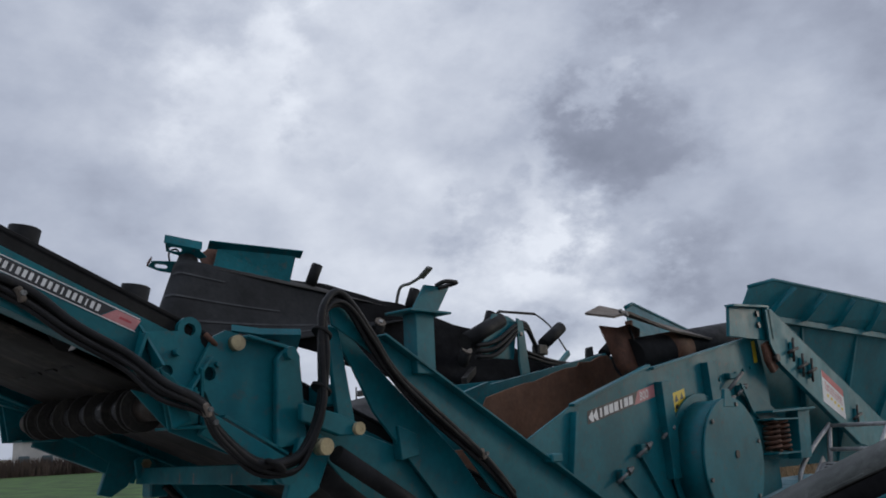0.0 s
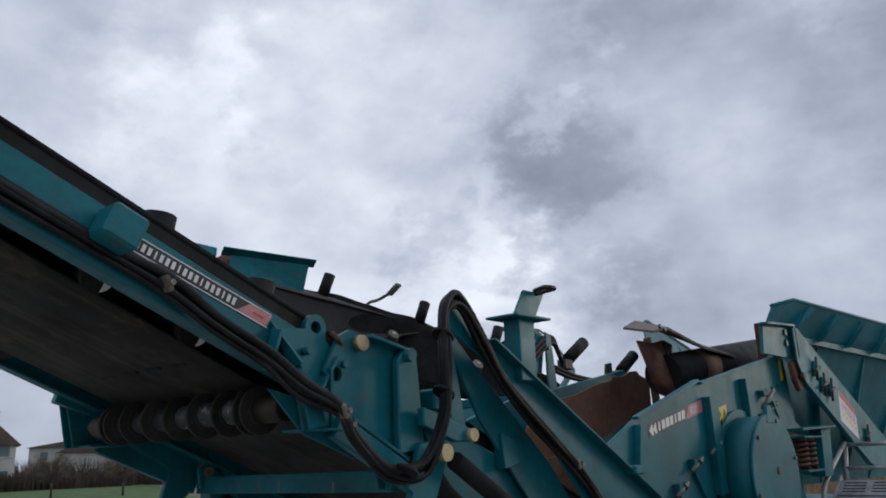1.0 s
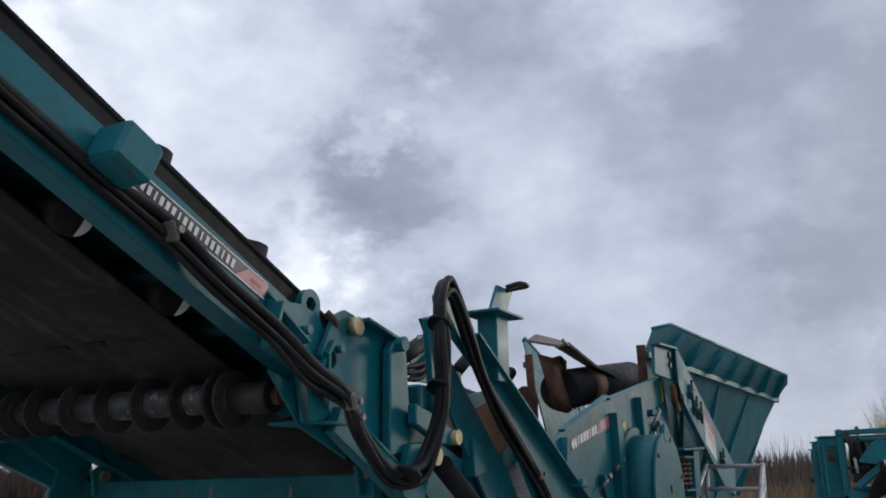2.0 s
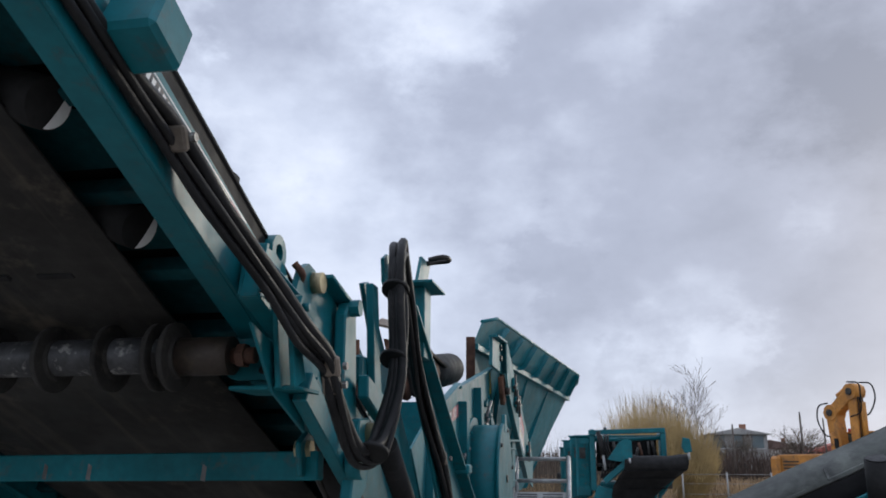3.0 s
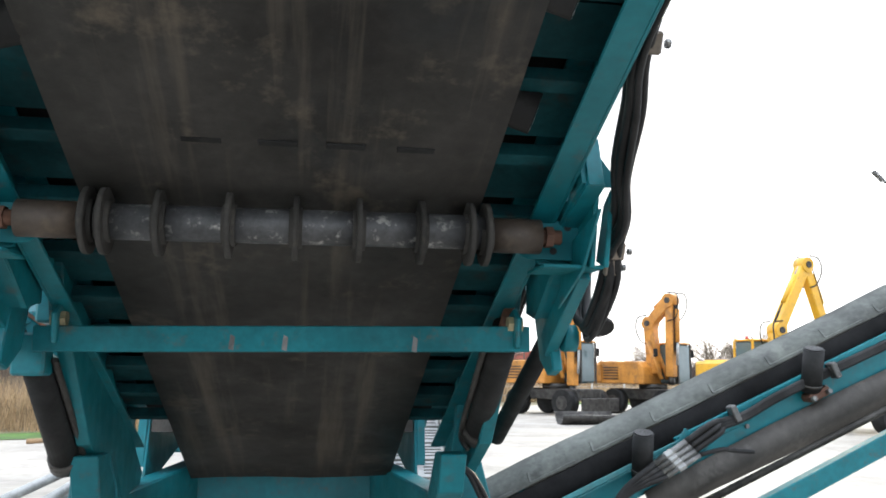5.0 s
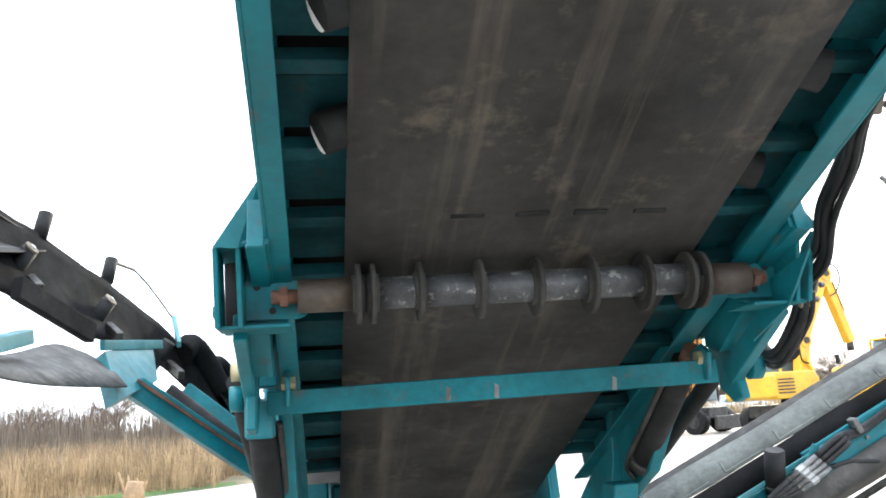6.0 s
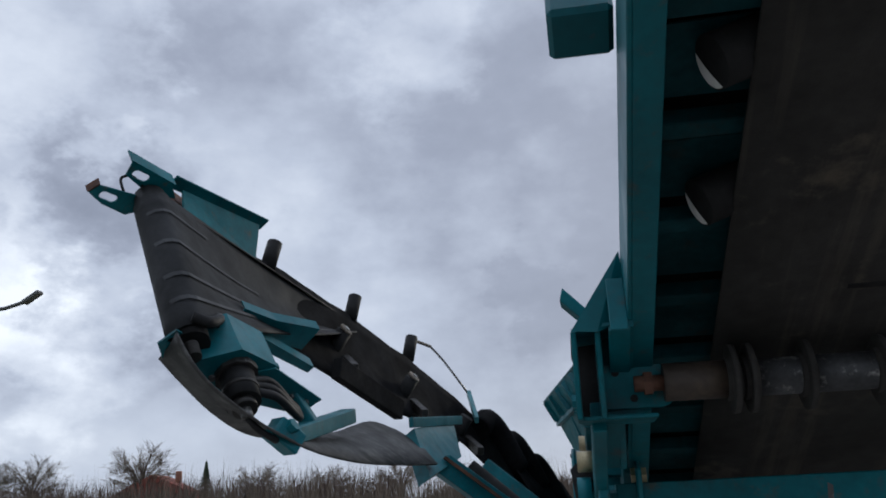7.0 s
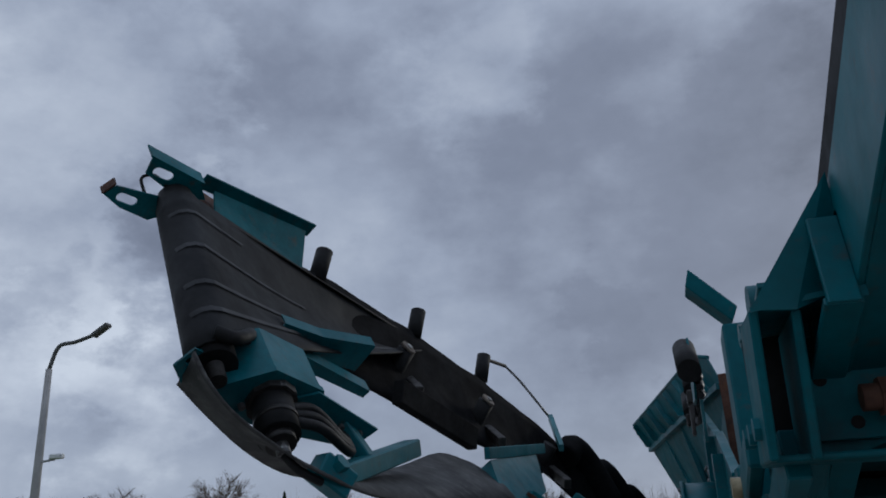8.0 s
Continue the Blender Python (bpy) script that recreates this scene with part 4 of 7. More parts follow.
        for f in (0.25, 0.5, 0.75):
            part("hopper_stay", beam(a.lerp(b, f), Vector((sg * 0.50, 6.5, 1.5)).lerp(Vector((sg * 0.75, 9.0, 1.5)), f), 0.05, 0.05, 0.004, None, (sg, 0, 0)), TEAL, m)
        wing = part("hopper_board", slab([[a, c], [a.lerp(b, 0.1), e], [a.lerp(b, 0.95), d.lerp(c, 0.05)], [b, d.lerp(b, 0.3)]], 0.012, None, False), TEAL, m)
        part("board_rim", tube([c, e, d.lerp(c, 0.05), d.lerp(b, 0.3)], 0.02, 6, 1), TEAL, wing)
        part("board_foot", beam(a + Vector((sg * 0.04, 0, 0.02)), b + Vector((sg * 0.04, 0, 0.02)), 0.07, 0.06, 0.004), TEAL, wing)
        for k in range(7):
            f = 0.08 + k * 0.145
            p, q = a.lerp(b, f), e.lerp(d.lerp(c, 0.05), f)
            bm = bmesh.new()
            v = [bm.verts.new(x) for x in (p + Vector((sg * 0.02, 0, 0.03)), p + Vector((sg * 0.13, 0, 0.03)), q + Vector((sg * 0.05, 0, -0.06)), q + Vector((sg * 0.0, 0, -0.02)))]
            w = [bm.verts.new(x.co + Vector((0, 0.012, 0))) for x in v]
            bm.faces.new(v)
            bm.faces.new(w[::-1])
            for i in range(4):
                bm.faces.new((v[i], w[i], w[(i + 1) % 4], v[(i + 1) % 4]))
            part("board_rib", bm, TEAL, wing)
        part("hopper_corner", beam((sg * 0.60, 5.86, 3.05), (sg * 0.58, 5.95, 1.9), 0.09, 0.03, 0.004), RUST, m)
    part("hopper_back", prism([(-1.3, 2.72), (1.3, 2.72), (0.75, 1.5), (-0.75, 1.5)], "y", 9.88, 9.9), TEAL, m)

    # chassis, tracks and legs
    part("chassis", box((0, 6.5, 1.02), (1.2, 6.6, 0.45), 0.02), TEAL, m)
    for sg in (-1, 1):
        track = part("crawler_track", prism([(3.6, 0.30), (3.9, 0.03), (7.3, 0.03), (7.6, 0.30), (7.3, 0.75), (3.9, 0.75)], "x", sg * 0.65 - 0.2, sg * 0.65 + 0.2, 0.03), DARK_STEEL, m)
        for k in range(12):
            part("track_shoe", box((sg * 0.65, 3.95 + 0.30 * k, 0.76), (0.42, 0.24, 0.03), 0.006), DARK_STEEL, track)
        leg = [(0.78, 0.85), (1.08, 0.85), (1.05, 1.05), (0.97, 1.35), (0.95, 1.72), (0.88, 1.72), (0.87, 1.40), (0.81, 1.05)] if sg > 0 else [(-0.96, 0.85), (-0.70, 0.85), (-0.73, 1.12), (-0.80, 1.4), (-0.80, 1.62), (-0.90, 1.62), (-0.90, 1.45), (-0.94, 1.14)]
        part("rear_leg", prism(leg, "y", 1.58, 1.66, 0.006), TEAL, m)
        part("rear_frame", beam((sg * 0.92, 1.62, 0.90), (sg * 0.6, 3.4, 0.95), 0.14, 0.25, 0.01), TEAL, m)
        part("cylinder_seat", prism([(1.22, 1.30), (1.40, 1.30), (1.62, 1.1), (1.62, 0.95), (1.3, 1.12)], "x", *sorted((sg * 0.74, sg * 0.86)), 0.006), TEAL, m)

    # hinge plates and linkage beside the tail
    for sg in (-1, 1):
        def fx(v):
            return v if v > 0 else v + 0.14

        def sx(a, b):
            return sorted((fx(sg * a), fx(sg * b)))
        ext = part("channel_end", plate_with_holes([(-0.23, 2.24), (-0.20, 2.40), (-0.03, 2.41), (0.06, 2.38), (0.13, 2.30), (0.03, 2.15)], [(-0.08, 2.24, 0.026)], *sx(0.935, 0.95)), TEAL, m)
        for y0, z0, y1, z1 in ((-0.20, 2.39, -0.25, 2.23), (0.09, 2.30, 0.0, 2.16)):
            part("end_gusset", prism([(y0, z0), (y0 + 0.016, z0), (y1 + 0.016, z1), (y1, z1)], "x", *sx(0.95, 1.0), 0.002), TEAL, ext)
        part("end_shelf", beam((fx(sg * 0.975), -0.24, 2.235), (fx(sg * 0.975), 0.04, 2.145), 0.06, 0.014, 0.002), TEAL, ext)
        part("end_pin", rod((fx(sg * 0.95), -0.05, 2.315), (fx(sg * 1.0), -0.05, 2.315), 0.016, seg=10), TEAL, ext)
        ring = [(0.02 + 0.055 * math.cos(a), 2.42 + 0.055 * math.sin(a)) for a in np.linspace(-0.5, math.pi + 0.5, 16)]
        part("lifting_eye", plate_with_holes(ring + [(-0.05, 2.36), (0.08, 2.35)], [(0.02, 2.42, 0.027)], *sx(0.915, 0.945)), TEAL, m)
        part("shackle", tube([(fx(sg * 0.97), 0.08, 2.40), (fx(sg * 0.99), 0.10, 2.37), (fx(sg * 0.97), 0.13, 2.35), (fx(sg * 0.96), 0.10, 2.33)], 0.012, 8), RUST, m, "rusty shackle and chain end")
        if sg > 0:
            part("low_gusset", prism([(-0.25, 2.16), (-0.08, 1.99), (0.19, 1.89), (0.11, 2.08)], "x", *sx(0.98, 0.99), 0.002), TEAL, m)
        hinge = part("hinge_plate", plate_with_holes([(0.03, 2.24), (0.11, 2.39), (0.17, 2.42), (0.23, 2.41), (0.27, 2.38), (0.47, 2.35), (0.52, 2.31), (0.56, 1.90), (0.44, 1.87), (0.12, 2.07)], [(0.095, 2.23, 0.03)], *sx(0.965, 0.985)), TEAL, m)
        part("hinge_flange", beam((fx(sg * 1.005), 0.25, 2.395), (fx(sg * 1.005), 0.50, 2.345), 0.07, 0.014, 0.002), TEAL, hinge)
        part("hinge_foot", beam((fx(sg * 1.005), 0.14, 2.05), (fx(sg * 1.005), 0.46, 1.88), 0.07, 0.014, 0.002), TEAL, hinge)
        part("hinge_pin", rod((fx(sg * 0.985), 0.215, 2.365), (fx(sg * 1.02), 0.215, 2.365), 0.034, seg=20), BRASS, hinge, "round pin head with worn plating")
        part("hinge_stud", rod((fx(sg * 0.985), 0.13, 2.27), (fx(sg * 1.01), 0.13, 2.27), 0.014, seg=8), TEAL, hinge)
        part("hinge_column", prism([(0.40, 2.30), (0.44, 2.345), (0.52, 2.33), (0.53, 2.24), (0.56, 1.93), (0.40, 1.90)], "x", *sx(1.0, 1.04), 0.006), TEAL, m)
        part("column_bolt", rod((fx(sg * 1.04), 0.455, 2.325), (fx(sg * 1.075), 0.455, 2.325), 0.03, seg=8, smooth=False), TEAL, m)
        if sg > 0:
            part("side_leg", prism([(0.66, 2.46), (0.73, 2.46), (0.82, 2.02), (0.73, 1.97)], "x", *sx(1.03, 1.06), 0.004), TEAL, m)
        part("link", prism([(0.49, 2.10), (0.70, 2.05), (0.83, 2.0), (0.84, 1.95), (0.70, 1.95), (0.49, 2.02)], "x", *sx(1.06, 1.10), 0.006), TEAL, m)
        part("link_pin", rod((fx(sg * 1.06), 0.80, 1.98), (fx(sg * 1.125), 0.80, 1.98), 0.03, seg=18), BRASS, m, "round pin head with worn plating")
        part("link_pin", rod((fx(sg * 1.06), 0.60, 1.905), (fx(sg * 1.135), 0.60, 1.905), 0.038, seg=18), BRASS, m, "round pin head with worn plating")
        part("pin_boss", prism([(0.50, 1.95), (0.62, 1.96), (0.68, 1.90), (0.60, 1.72), (0.50, 1.66), (0.42, 1.68)], "x", *sx(1.03, 1.07), 0.006), TEAL, m)
        part("lower_beam", prism([(0.59, 2.08), (0.91, 1.97), (1.15, 1.89), (2.4, 1.1), (2.2, 0.9), (1.2, 1.35), (0.70, 1.86)], "x", *sx(0.91, 0.97), 0.004), TEAL, m)
        part("beam_cap", prism([(1.12, 1.99), (1.24, 1.95), (1.26, 1.84), (1.14, 1.82)], "x", *sx(0.97, 1.03), 0.004), TEAL, m)
        if sg > 0:
            part("inner_arm", prism([(0.70, 2.47), (0.77, 2.49), (0.96, 2.32), (1.56, 1.83), (1.85, 1.50), (1.6, 1.40), (0.98, 2.06), (0.85, 2.28)], "x", *sx(0.99, 1.01), 0.003), TEAL, m)
        part("arm_ram", rod((fx(sg * 1.12), 0.66, 1.87), (fx(sg * 1.08), 1.6, 1.35), 0.042, seg=18), RUBBER, m, "black hydraulic ram")
        if sg > 0:
            part("upper_arm", prism([(0.66, 2.46), (0.64, 2.55), (0.70, 2.58), (0.76, 2.55), (0.94, 2.42), (2.21, 1.77), (2.75, 1.45), (2.6, 1.30), (1.73, 1.62), (1.49, 1.87), (1.05, 2.26), (0.82, 2.38)], "x", *sx(1.09, 1.105), 0.003), TEAL, m)
        if sg > 0:
            part("arm_flange", beam((fx(sg * 1.13), 0.94, 2.425), (fx(sg * 1.13), 2.70, 1.49), 0.07, 0.012, 0.002), TEAL, m)
        if sg > 0:
            part("arm_clip", box((fx(sg * 1.14), 2.2, 1.78), (0.08, 0.10, 0.05), 0.008), TEAL, m)
        # post with a plate and a rope hook
        if sg > 0:
            part("post", beam((fx(sg * 1.1), 1.22, 2.24), (fx(sg * 1.1), 1.22, 2.55), 0.10, 0.13, 0.004), TEAL, m)
        if sg > 0:
            part("post_cap", box((fx(sg * 1.1), 1.22, 2.555), (0.20, 0.29, 0.012), 0.002), TEAL, m)
        if sg > 0:
            part("post_flag", prism([(1.16, 2.56), (1.34, 2.56), (1.44, 2.71), (1.26, 2.71)], "x", *sx(1.10, 1.115), 0.002), TEAL, m)
        if sg > 0:
            part("rope_hook", tube([(fx(sg * 1.11), 1.36, 2.70), (fx(sg * 1.15), 1.42, 2.72), (fx(sg * 1.21), 1.40, 2.72), (fx(sg * 1.20), 1.33, 2.72), (fx(sg * 1.13), 1.33, 2.71)], 0.012, 8), DARK_STEEL, m)
        if sg < 0:
            part("post", prism([(0.98, 2.47), (1.12, 2.45), (1.14, 1.93), (0.96, 1.93)], "x", -0.93, -0.86, 0.006), TEAL, m)
            part("post", prism([(0.52, 2.38), (0.62, 2.38), (0.64, 1.90), (0.52, 1.90)], "x", -0.90, -0.84, 0.006), TEAL, m)
            part("post_flag", prism([(-0.895, 2.475), (-0.875, 2.52), (-1.005, 2.655), (-1.02, 2.60)], "y", 0.98, 1.12, 0.003), TEAL_WORN, m)
            for x in (-0.885, -0.835):
                part("link_eye", rod((x - 0.016, 0.47, 2.40), (x + 0.016, 0.47, 2.40), 0.05, seg=20), TEAL, m, "round link eye")
            part("link_bar", box((-0.885, 1.0, 1.95), (0.14, 0.12, 0.20), 0.01), TEAL, m)
            part("link_bar", box((-0.90, 0.78, 1.72), (0.12, 0.12, 0.16), 0.01), TEAL, m)
        part("valve_block", box((fx(sg * 0.98), 0.70, 2.14), (0.10, 0.12, 0.10), 0.01), TEAL, m)
    # belt tensioner on the far side, above the wear sheet
    part("tension_plate", prism([(4.06, 3.04), (4.28, 3.03), (4.41, 2.98), (4.32, 2.62), (4.0, 2.62), (3.86, 2.68)], "x", -0.93, -0.915, 0.003), TEAL, m)
    lever = part("tension_lever", plate_with_holes([(4.35, 3.01), (4.43, 2.98), (4.50, 2.43), (4.47, 2.38), (4.39, 2.38), (4.35, 2.6)], [(4.44, 2.43, 0.028)], -0.885, -0.865), TEAL_PALE, m, "weathered lever with a pin hole")
    part("lever_stud", rod((-0.865, 4.39, 2.86), (-0.85, 4.39, 2.86), 0.02, seg=8), STEEL, lever)
    part("tension_ram", rod((-0.95, 3.70, 2.76), (-0.95, 4.20, 2.99), 0.075, seg=20), RUBBER, m, "black tension ram")
    for y, z in ((4.78, 2.785), (5.80, 2.725)):
        roller = part("guide_roller", rod((-0.91, y, z), (-0.91, y + 0.30, z + 0.185), 0.062, seg=22), RUBBER, m, "black rubber guide roller")
        part("roller_foot", box((-0.91, y - 0.06, z - 0.06), (0.10, 0.14, 0.10), 0.01), DARK_STEEL, roller)
    for k in range(2):
        part("roller_hose", tube([(-0.89, 4.45, 2.70 - 0.04 * k), (-0.88, 4.85, 2.62 - 0.03 * k), (-0.88, 5.30, 2.60), (-0.88, 5.65, 2.70), (-0.89, 5.95, 2.68)], 0.022, 8, 5), HOSE, m)
    part("roller_bracket", prism([(5.45, 2.52), (5.50, 2.78), (5.60, 2.80), (5.62, 2.52)], "x", -0.93, -0.90, 0.003), DARK_STEEL, m)
    for k in range(3):
        part("tension_hose", tube([(-0.90, 3.78, 2.62 + 0.05 * k), (-0.88, 4.05, 2.66 + 0.06 * k), (-0.89, 4.45, 2.92 + 0.03 * k), (-0.9, 4.62, 2.80), (-0.9, 4.70 + 0.04 * k, 2.60)], 0.022, 8, 5), HOSE, m)
    return m


def walkway():
    w = thing("access_stair", (1.16, 4.5, 0.0), "galvanised access stair with slotted treads and tube handrail", "stair")
    lean = Matrix.Rotation(radians(34), 4, "X")
    for k in range(10):
        y, z = 6.50 - 0.22 * k, 1.475 - 0.142 * k
        tread = part("tread", box((1.15, y, z), (0.53, 0.22, 0.02), 0.004, None, lean), GALV, w)
        for i in range(4):
            for x in (1.02, 1.28):
                p = Vector((x, y, z)) + lean @ Vector((0, -0.066 + 0.044 * i, 0.0105))
                part("tread_slot", box(p, (0.20, 0.017, 0.003), 0, None, lean), DARK_STEEL, tread)
        part("nosing", box(Vector((1.15, y, z)) + lean @ Vector((0, -0.112, -0.012)), (0.53, 0.012, 0.05), 0.003, None, lean), GALV, tread)
    for x in (0.875, 1.425):
        part("stringer", beam((x, 6.66, 1.53), (x, 4.40, 0.07), 0.02, 0.16, 0.004), GALV, w)
        part("newel", rod((x + 0.01, 6.72, 1.42), (x + 0.01, 6.86, 1.89), 0.024), GALV, w)
    part("landing", box((1.15, 6.86, 1.50), (0.53, 0.44, 0.03), 0.004), GALV, w)
    part("handrail", tube([(1.435, 6.86, 1.89), (1.445, 6.60, 1.74), (1.47, 5.8, 1.22), (1.47, 5.0, 0.72), (1.46, 4.6, 0.42)], 0.022), GALV, w)
    part("handrail", tube([(0.885, 6.86, 1.89), (0.88, 6.40, 1.68), (0.875, 6.1, 1.50), (0.875, 6.0, 1.30)], 0.022), GALV, w)
    part("midrail", tube([(1.44, 6.78, 1.66), (1.45, 6.2, 1.42), (1.45, 5.6, 1.02)], 0.018), GALV, w)
    for y, z in ((6.855, 1.875), (6.785, 1.65)):
        part("gate_bar", rod((0.885, y, z), (1.435, y, z), 0.02), GALV, w)
    for x in (0.89, 1.41):
        part("stair_leg", rod((x, 6.9, 0.0), (x, 6.9, 1.49), 0.03), GALV, w)
    w.location.x += 0.05


def hoses():
    """Hydraulic hoses clipped along the tail, looping back over the arm's top."""
    h = thing("hose_bundle", (1.1, 0.4, 1.82), "bundle of black hydraulic hoses clipped along the conveyor side", "hose")
    path = [(0.935, -2.9, 3.43), (0.935, -1.8, 2.975), (0.93, -0.98, 2.63), (0.945, -0.68, 2.51), (0.985, -0.50, 2.39), (1.03, -0.30, 2.265), (1.08, -0.17, 2.155), (1.105, -0.01, 2.08), (1.115, 0.07, 1.965), (1.12, 0.23, 1.84), (1.14, 0.38, 1.825), (1.155, 0.47, 1.895), (1.18, 0.53, 2.08), (1.18, 0.545, 2.33), (1.17, 0.55, 2.50), (1.16, 0.63, 2.575), (1.15, 0.72, 2.54), (1.14, 0.84, 2.40), (1.13, 1.0, 2.24), (1.12, 1.24, 2.06), (1.12, 1.62, 1.80), (1.12, 1.85, 1.60)]
    rng = random.Random(4)
    for k, (dx, dz) in enumerate(((0, 0), (0.022, 0.02), (-0.012, 0.028), (0.028, -0.012), (0.01, -0.03))):
        pts = [(x + dx + rng.uniform(-0.006, 0.006), y + rng.uniform(-0.014, 0.014), z + dz + rng.uniform(-0.008, 0.008)) for x, y, z in path]
        part("hose", tube(pts, 0.017 if k < 3 else 0.011, 10, 5), HOSE, h)
    for p in ((0.975, -0.68, 2.505), (1.13, 0.0, 2.07), (1.12, 0.03, 2.02), (1.14, 1.60, 1.83)):
        clip = part("hose_clip", box(p, (0.05, 0.024, 0.06), 0.006, None, Matrix.Rotation(radians(25), 4, "X")), DUSTY, h, "dusty pale clip block")
        part("clip_bolt", bolt((p[0] + 0.036, p[1], p[2]), (1, 0, 0), 0.012, 0.012), STEEL, clip)
    for y, z in ((0.54, 2.15), (0.548, 2.40), (0.30, 1.83)):
        part("cable_tie", rod((1.175, y - 0.004, z), (1.175, y + 0.004, z + 0.012), 0.05, seg=16), RUBBER, h)
    # thin hoses under the near lift cylinder
    for k in range(2):
        part("thin_hose", tube([(0.84, 1.30, 1.25), (0.90 + 0.02 * k, 1.32, 1.18), (0.98 + 0.03 * k, 1.34, 1.0), (0.97 + 0.03 * k, 1.36, 0.85), (0.9, 1.45, 0.80)], 0.012, 8), HOSE, h)


machine()
walkway()
hoses()

# ---- side conveyors ----
def near_conveyor():
    c = thing("side_conveyor", (1.2, 2.3, 0), "side conveyor with dusty grey belt, teal frame and hydraulic hoses", "conveyor")
    ang = radians(24.3)
    d, u = Vector((math.cos(ang), 0, math.sin(ang))), Vector((-math.sin(ang), 0, math.cos(ang)))
    a = Vector((1.27, 2.2, 1.08))

    def N(s, y, z):
        return a + d * s + Vector((0, y, 0)) + u * z
    lo, hi = -0.55, 5.5
    belt = part("belt", slab([[N(s, 0.16, 0.0 + 0.006 * math.sin(5 * s)), N(s, 0.07, -0.045), N(s, 0.0, -0.11 + 0.004 * math.sin(9 * s))] for s in np.linspace(lo, hi, 26)], 0.012), BELT_GREY, c, "dusty grey rubber belt edge with raised cleats")
    for k in range(14):
        s = lo + 0.25 + 0.42 * k
        part("belt_cleat", beam(N(s, 0.004, -0.095), N(s + 0.30, 0.004, -0.095), 0.016, 0.016, 0.003, None, u), BELT_GREY, belt)
        part("belt_cleat", beam(N(s, 0.004, -0.095), N(s + 0.02, 0.06, -0.045), 0.014, 0.02, 0.002), BELT_GREY, belt)
    part("belt_edge", slab([[N(s, 0.0, -0.114), N(s, 0.012, -0.22), N(s, 0.05, -0.315)] for s in np.linspace(lo, hi, 16)], 0.014), BELT_BLACK, c, "black underside of the belt")
    part("belt_back", slab([[N(s, 0.16, -0.004), N(s, 0.45, -0.24), N(s, 0.75, -0.26), N(s, 1.0, -0.18)] for s in np.linspace(lo, hi, 8)], 0.014), RUBBER, c)
    part("edge_rail", beam(N(0.05, -0.10, -0.235), N(1.15, -0.10, -0.235), 0.02, 0.025, 0.003, None, u), TEAL_PALE, c, "pale scuffed rail")
    part("frame_rail", beam(N(1.0, -0.08, -0.235), N(hi, -0.08, -0.235), 0.03, 0.06, 0.004, None, u), TEAL, c)
    part("frame_plate", beam(N(-0.3, -0.05, -0.35), N(hi, -0.05, -0.33), 0.02, 0.16, 0.003, None, u), TEAL, c)
    # added pale strip paints the sheen along the frame's top edge
    part("frame_lip", beam(N(-0.3, -0.075, -0.265), N(hi, -0.075, -0.245), 0.05, 0.008, 0.002, None, u), TEAL_PALE, c)
    for k in range(9):
        part("frame_bolt", bolt(N(0.3 + 0.58 * k, -0.062, -0.34), (0, -1, 0), 0.014, 0.014), STEEL, c)
    part("lower_belt", slab([[N(s, -0.07, -0.40 - 0.01 * math.sin(3 * s)), N(s, -0.09, -0.50), N(s, -0.02, -0.60 + 0.02 * math.sin(2 * s))] for s in np.linspace(0.7, hi, 12)], 0.014), BELT_SLACK, c, "slack dusty return belt")
    part("guard_rod", rod(N(0.75, -0.12, -0.60), N(hi, -0.12, -0.63), 0.022), DARK_STEEL, c)
    part("support_strut", beam(N(0.75, -0.30, -0.72), N(hi, -0.30, -0.70), 0.07, 0.11, 0.005, None, u), TEAL, c, "bright teal support strut")
    for s in (0.72, 1.92, 3.15):
        foot_at, lean = N(s, -0.10, -0.315), Vector((-0.02, -0.085, 0.25))
        g = part("guide_roller", rod(foot_at, foot_at + lean, 0.060, seg=22), RUBBER, c, "black rubber guide roller")
        part("roller_cap", rod(foot_at + lean, foot_at + lean * 1.025, 0.052, seg=20), HOSE, g)
        part("roller_collar", rod(foot_at + lean * 0.12, foot_at + lean * 0.18, 0.064, seg=22), DARK_STEEL, g)
        foot = part("roller_foot", box(N(s + 0.02, -0.10, -0.345), (0.15, 0.12, 0.05), 0.012, None, Matrix.Rotation(-ang, 4, "Y")), RUST if s > 1 else TEAL, c)
        for k in (-0.05, 0.06):
            part("foot_bolt", bolt(N(s + k, -0.165, -0.345), (0, -1, 0.2), 0.016, 0.03), STEEL, foot)
    for s in (0.15, 1.4, 2.7):
        part("frame_bracket", box(N(s, -0.07, -0.29), (0.22, 0.05, 0.05), 0.006, None, Matrix.Rotation(-ang, 4, "Y")), TEAL, c)
    # hoses with plated couplings along the frame
    block = part("coupling_plate", prism([(2.20, 1.10), (2.38, 1.20), (2.42, 1.27), (2.28, 1.37), (2.17, 1.18)], "y", 1.99, 2.005, 0.003), TEAL, c)
    for k in range(4):
        o = 0.045 * k
        p0, p1 = Vector((2.08 + 0.55 * o, 1.98, 1.17 - 0.5 * o)), Vector((2.27 + 0.6 * o, 1.97, 1.295 - 0.55 * o))
        part("hose", tube([(1.76 + 0.3 * o, 2.0, 0.76), (1.88 + 0.3 * o, 1.99, 1.0), p0], 0.018, 10, 5), HOSE, c)
        part("coupling", rod(p0, p1, 0.017, seg=10), STEEL, c, "plated hose coupling")
        part("coupling_nut", rod(p0.lerp(p1, 0.35), p0.lerp(p1, 0.55), 0.023, seg=6, smooth=False), GALV, c)
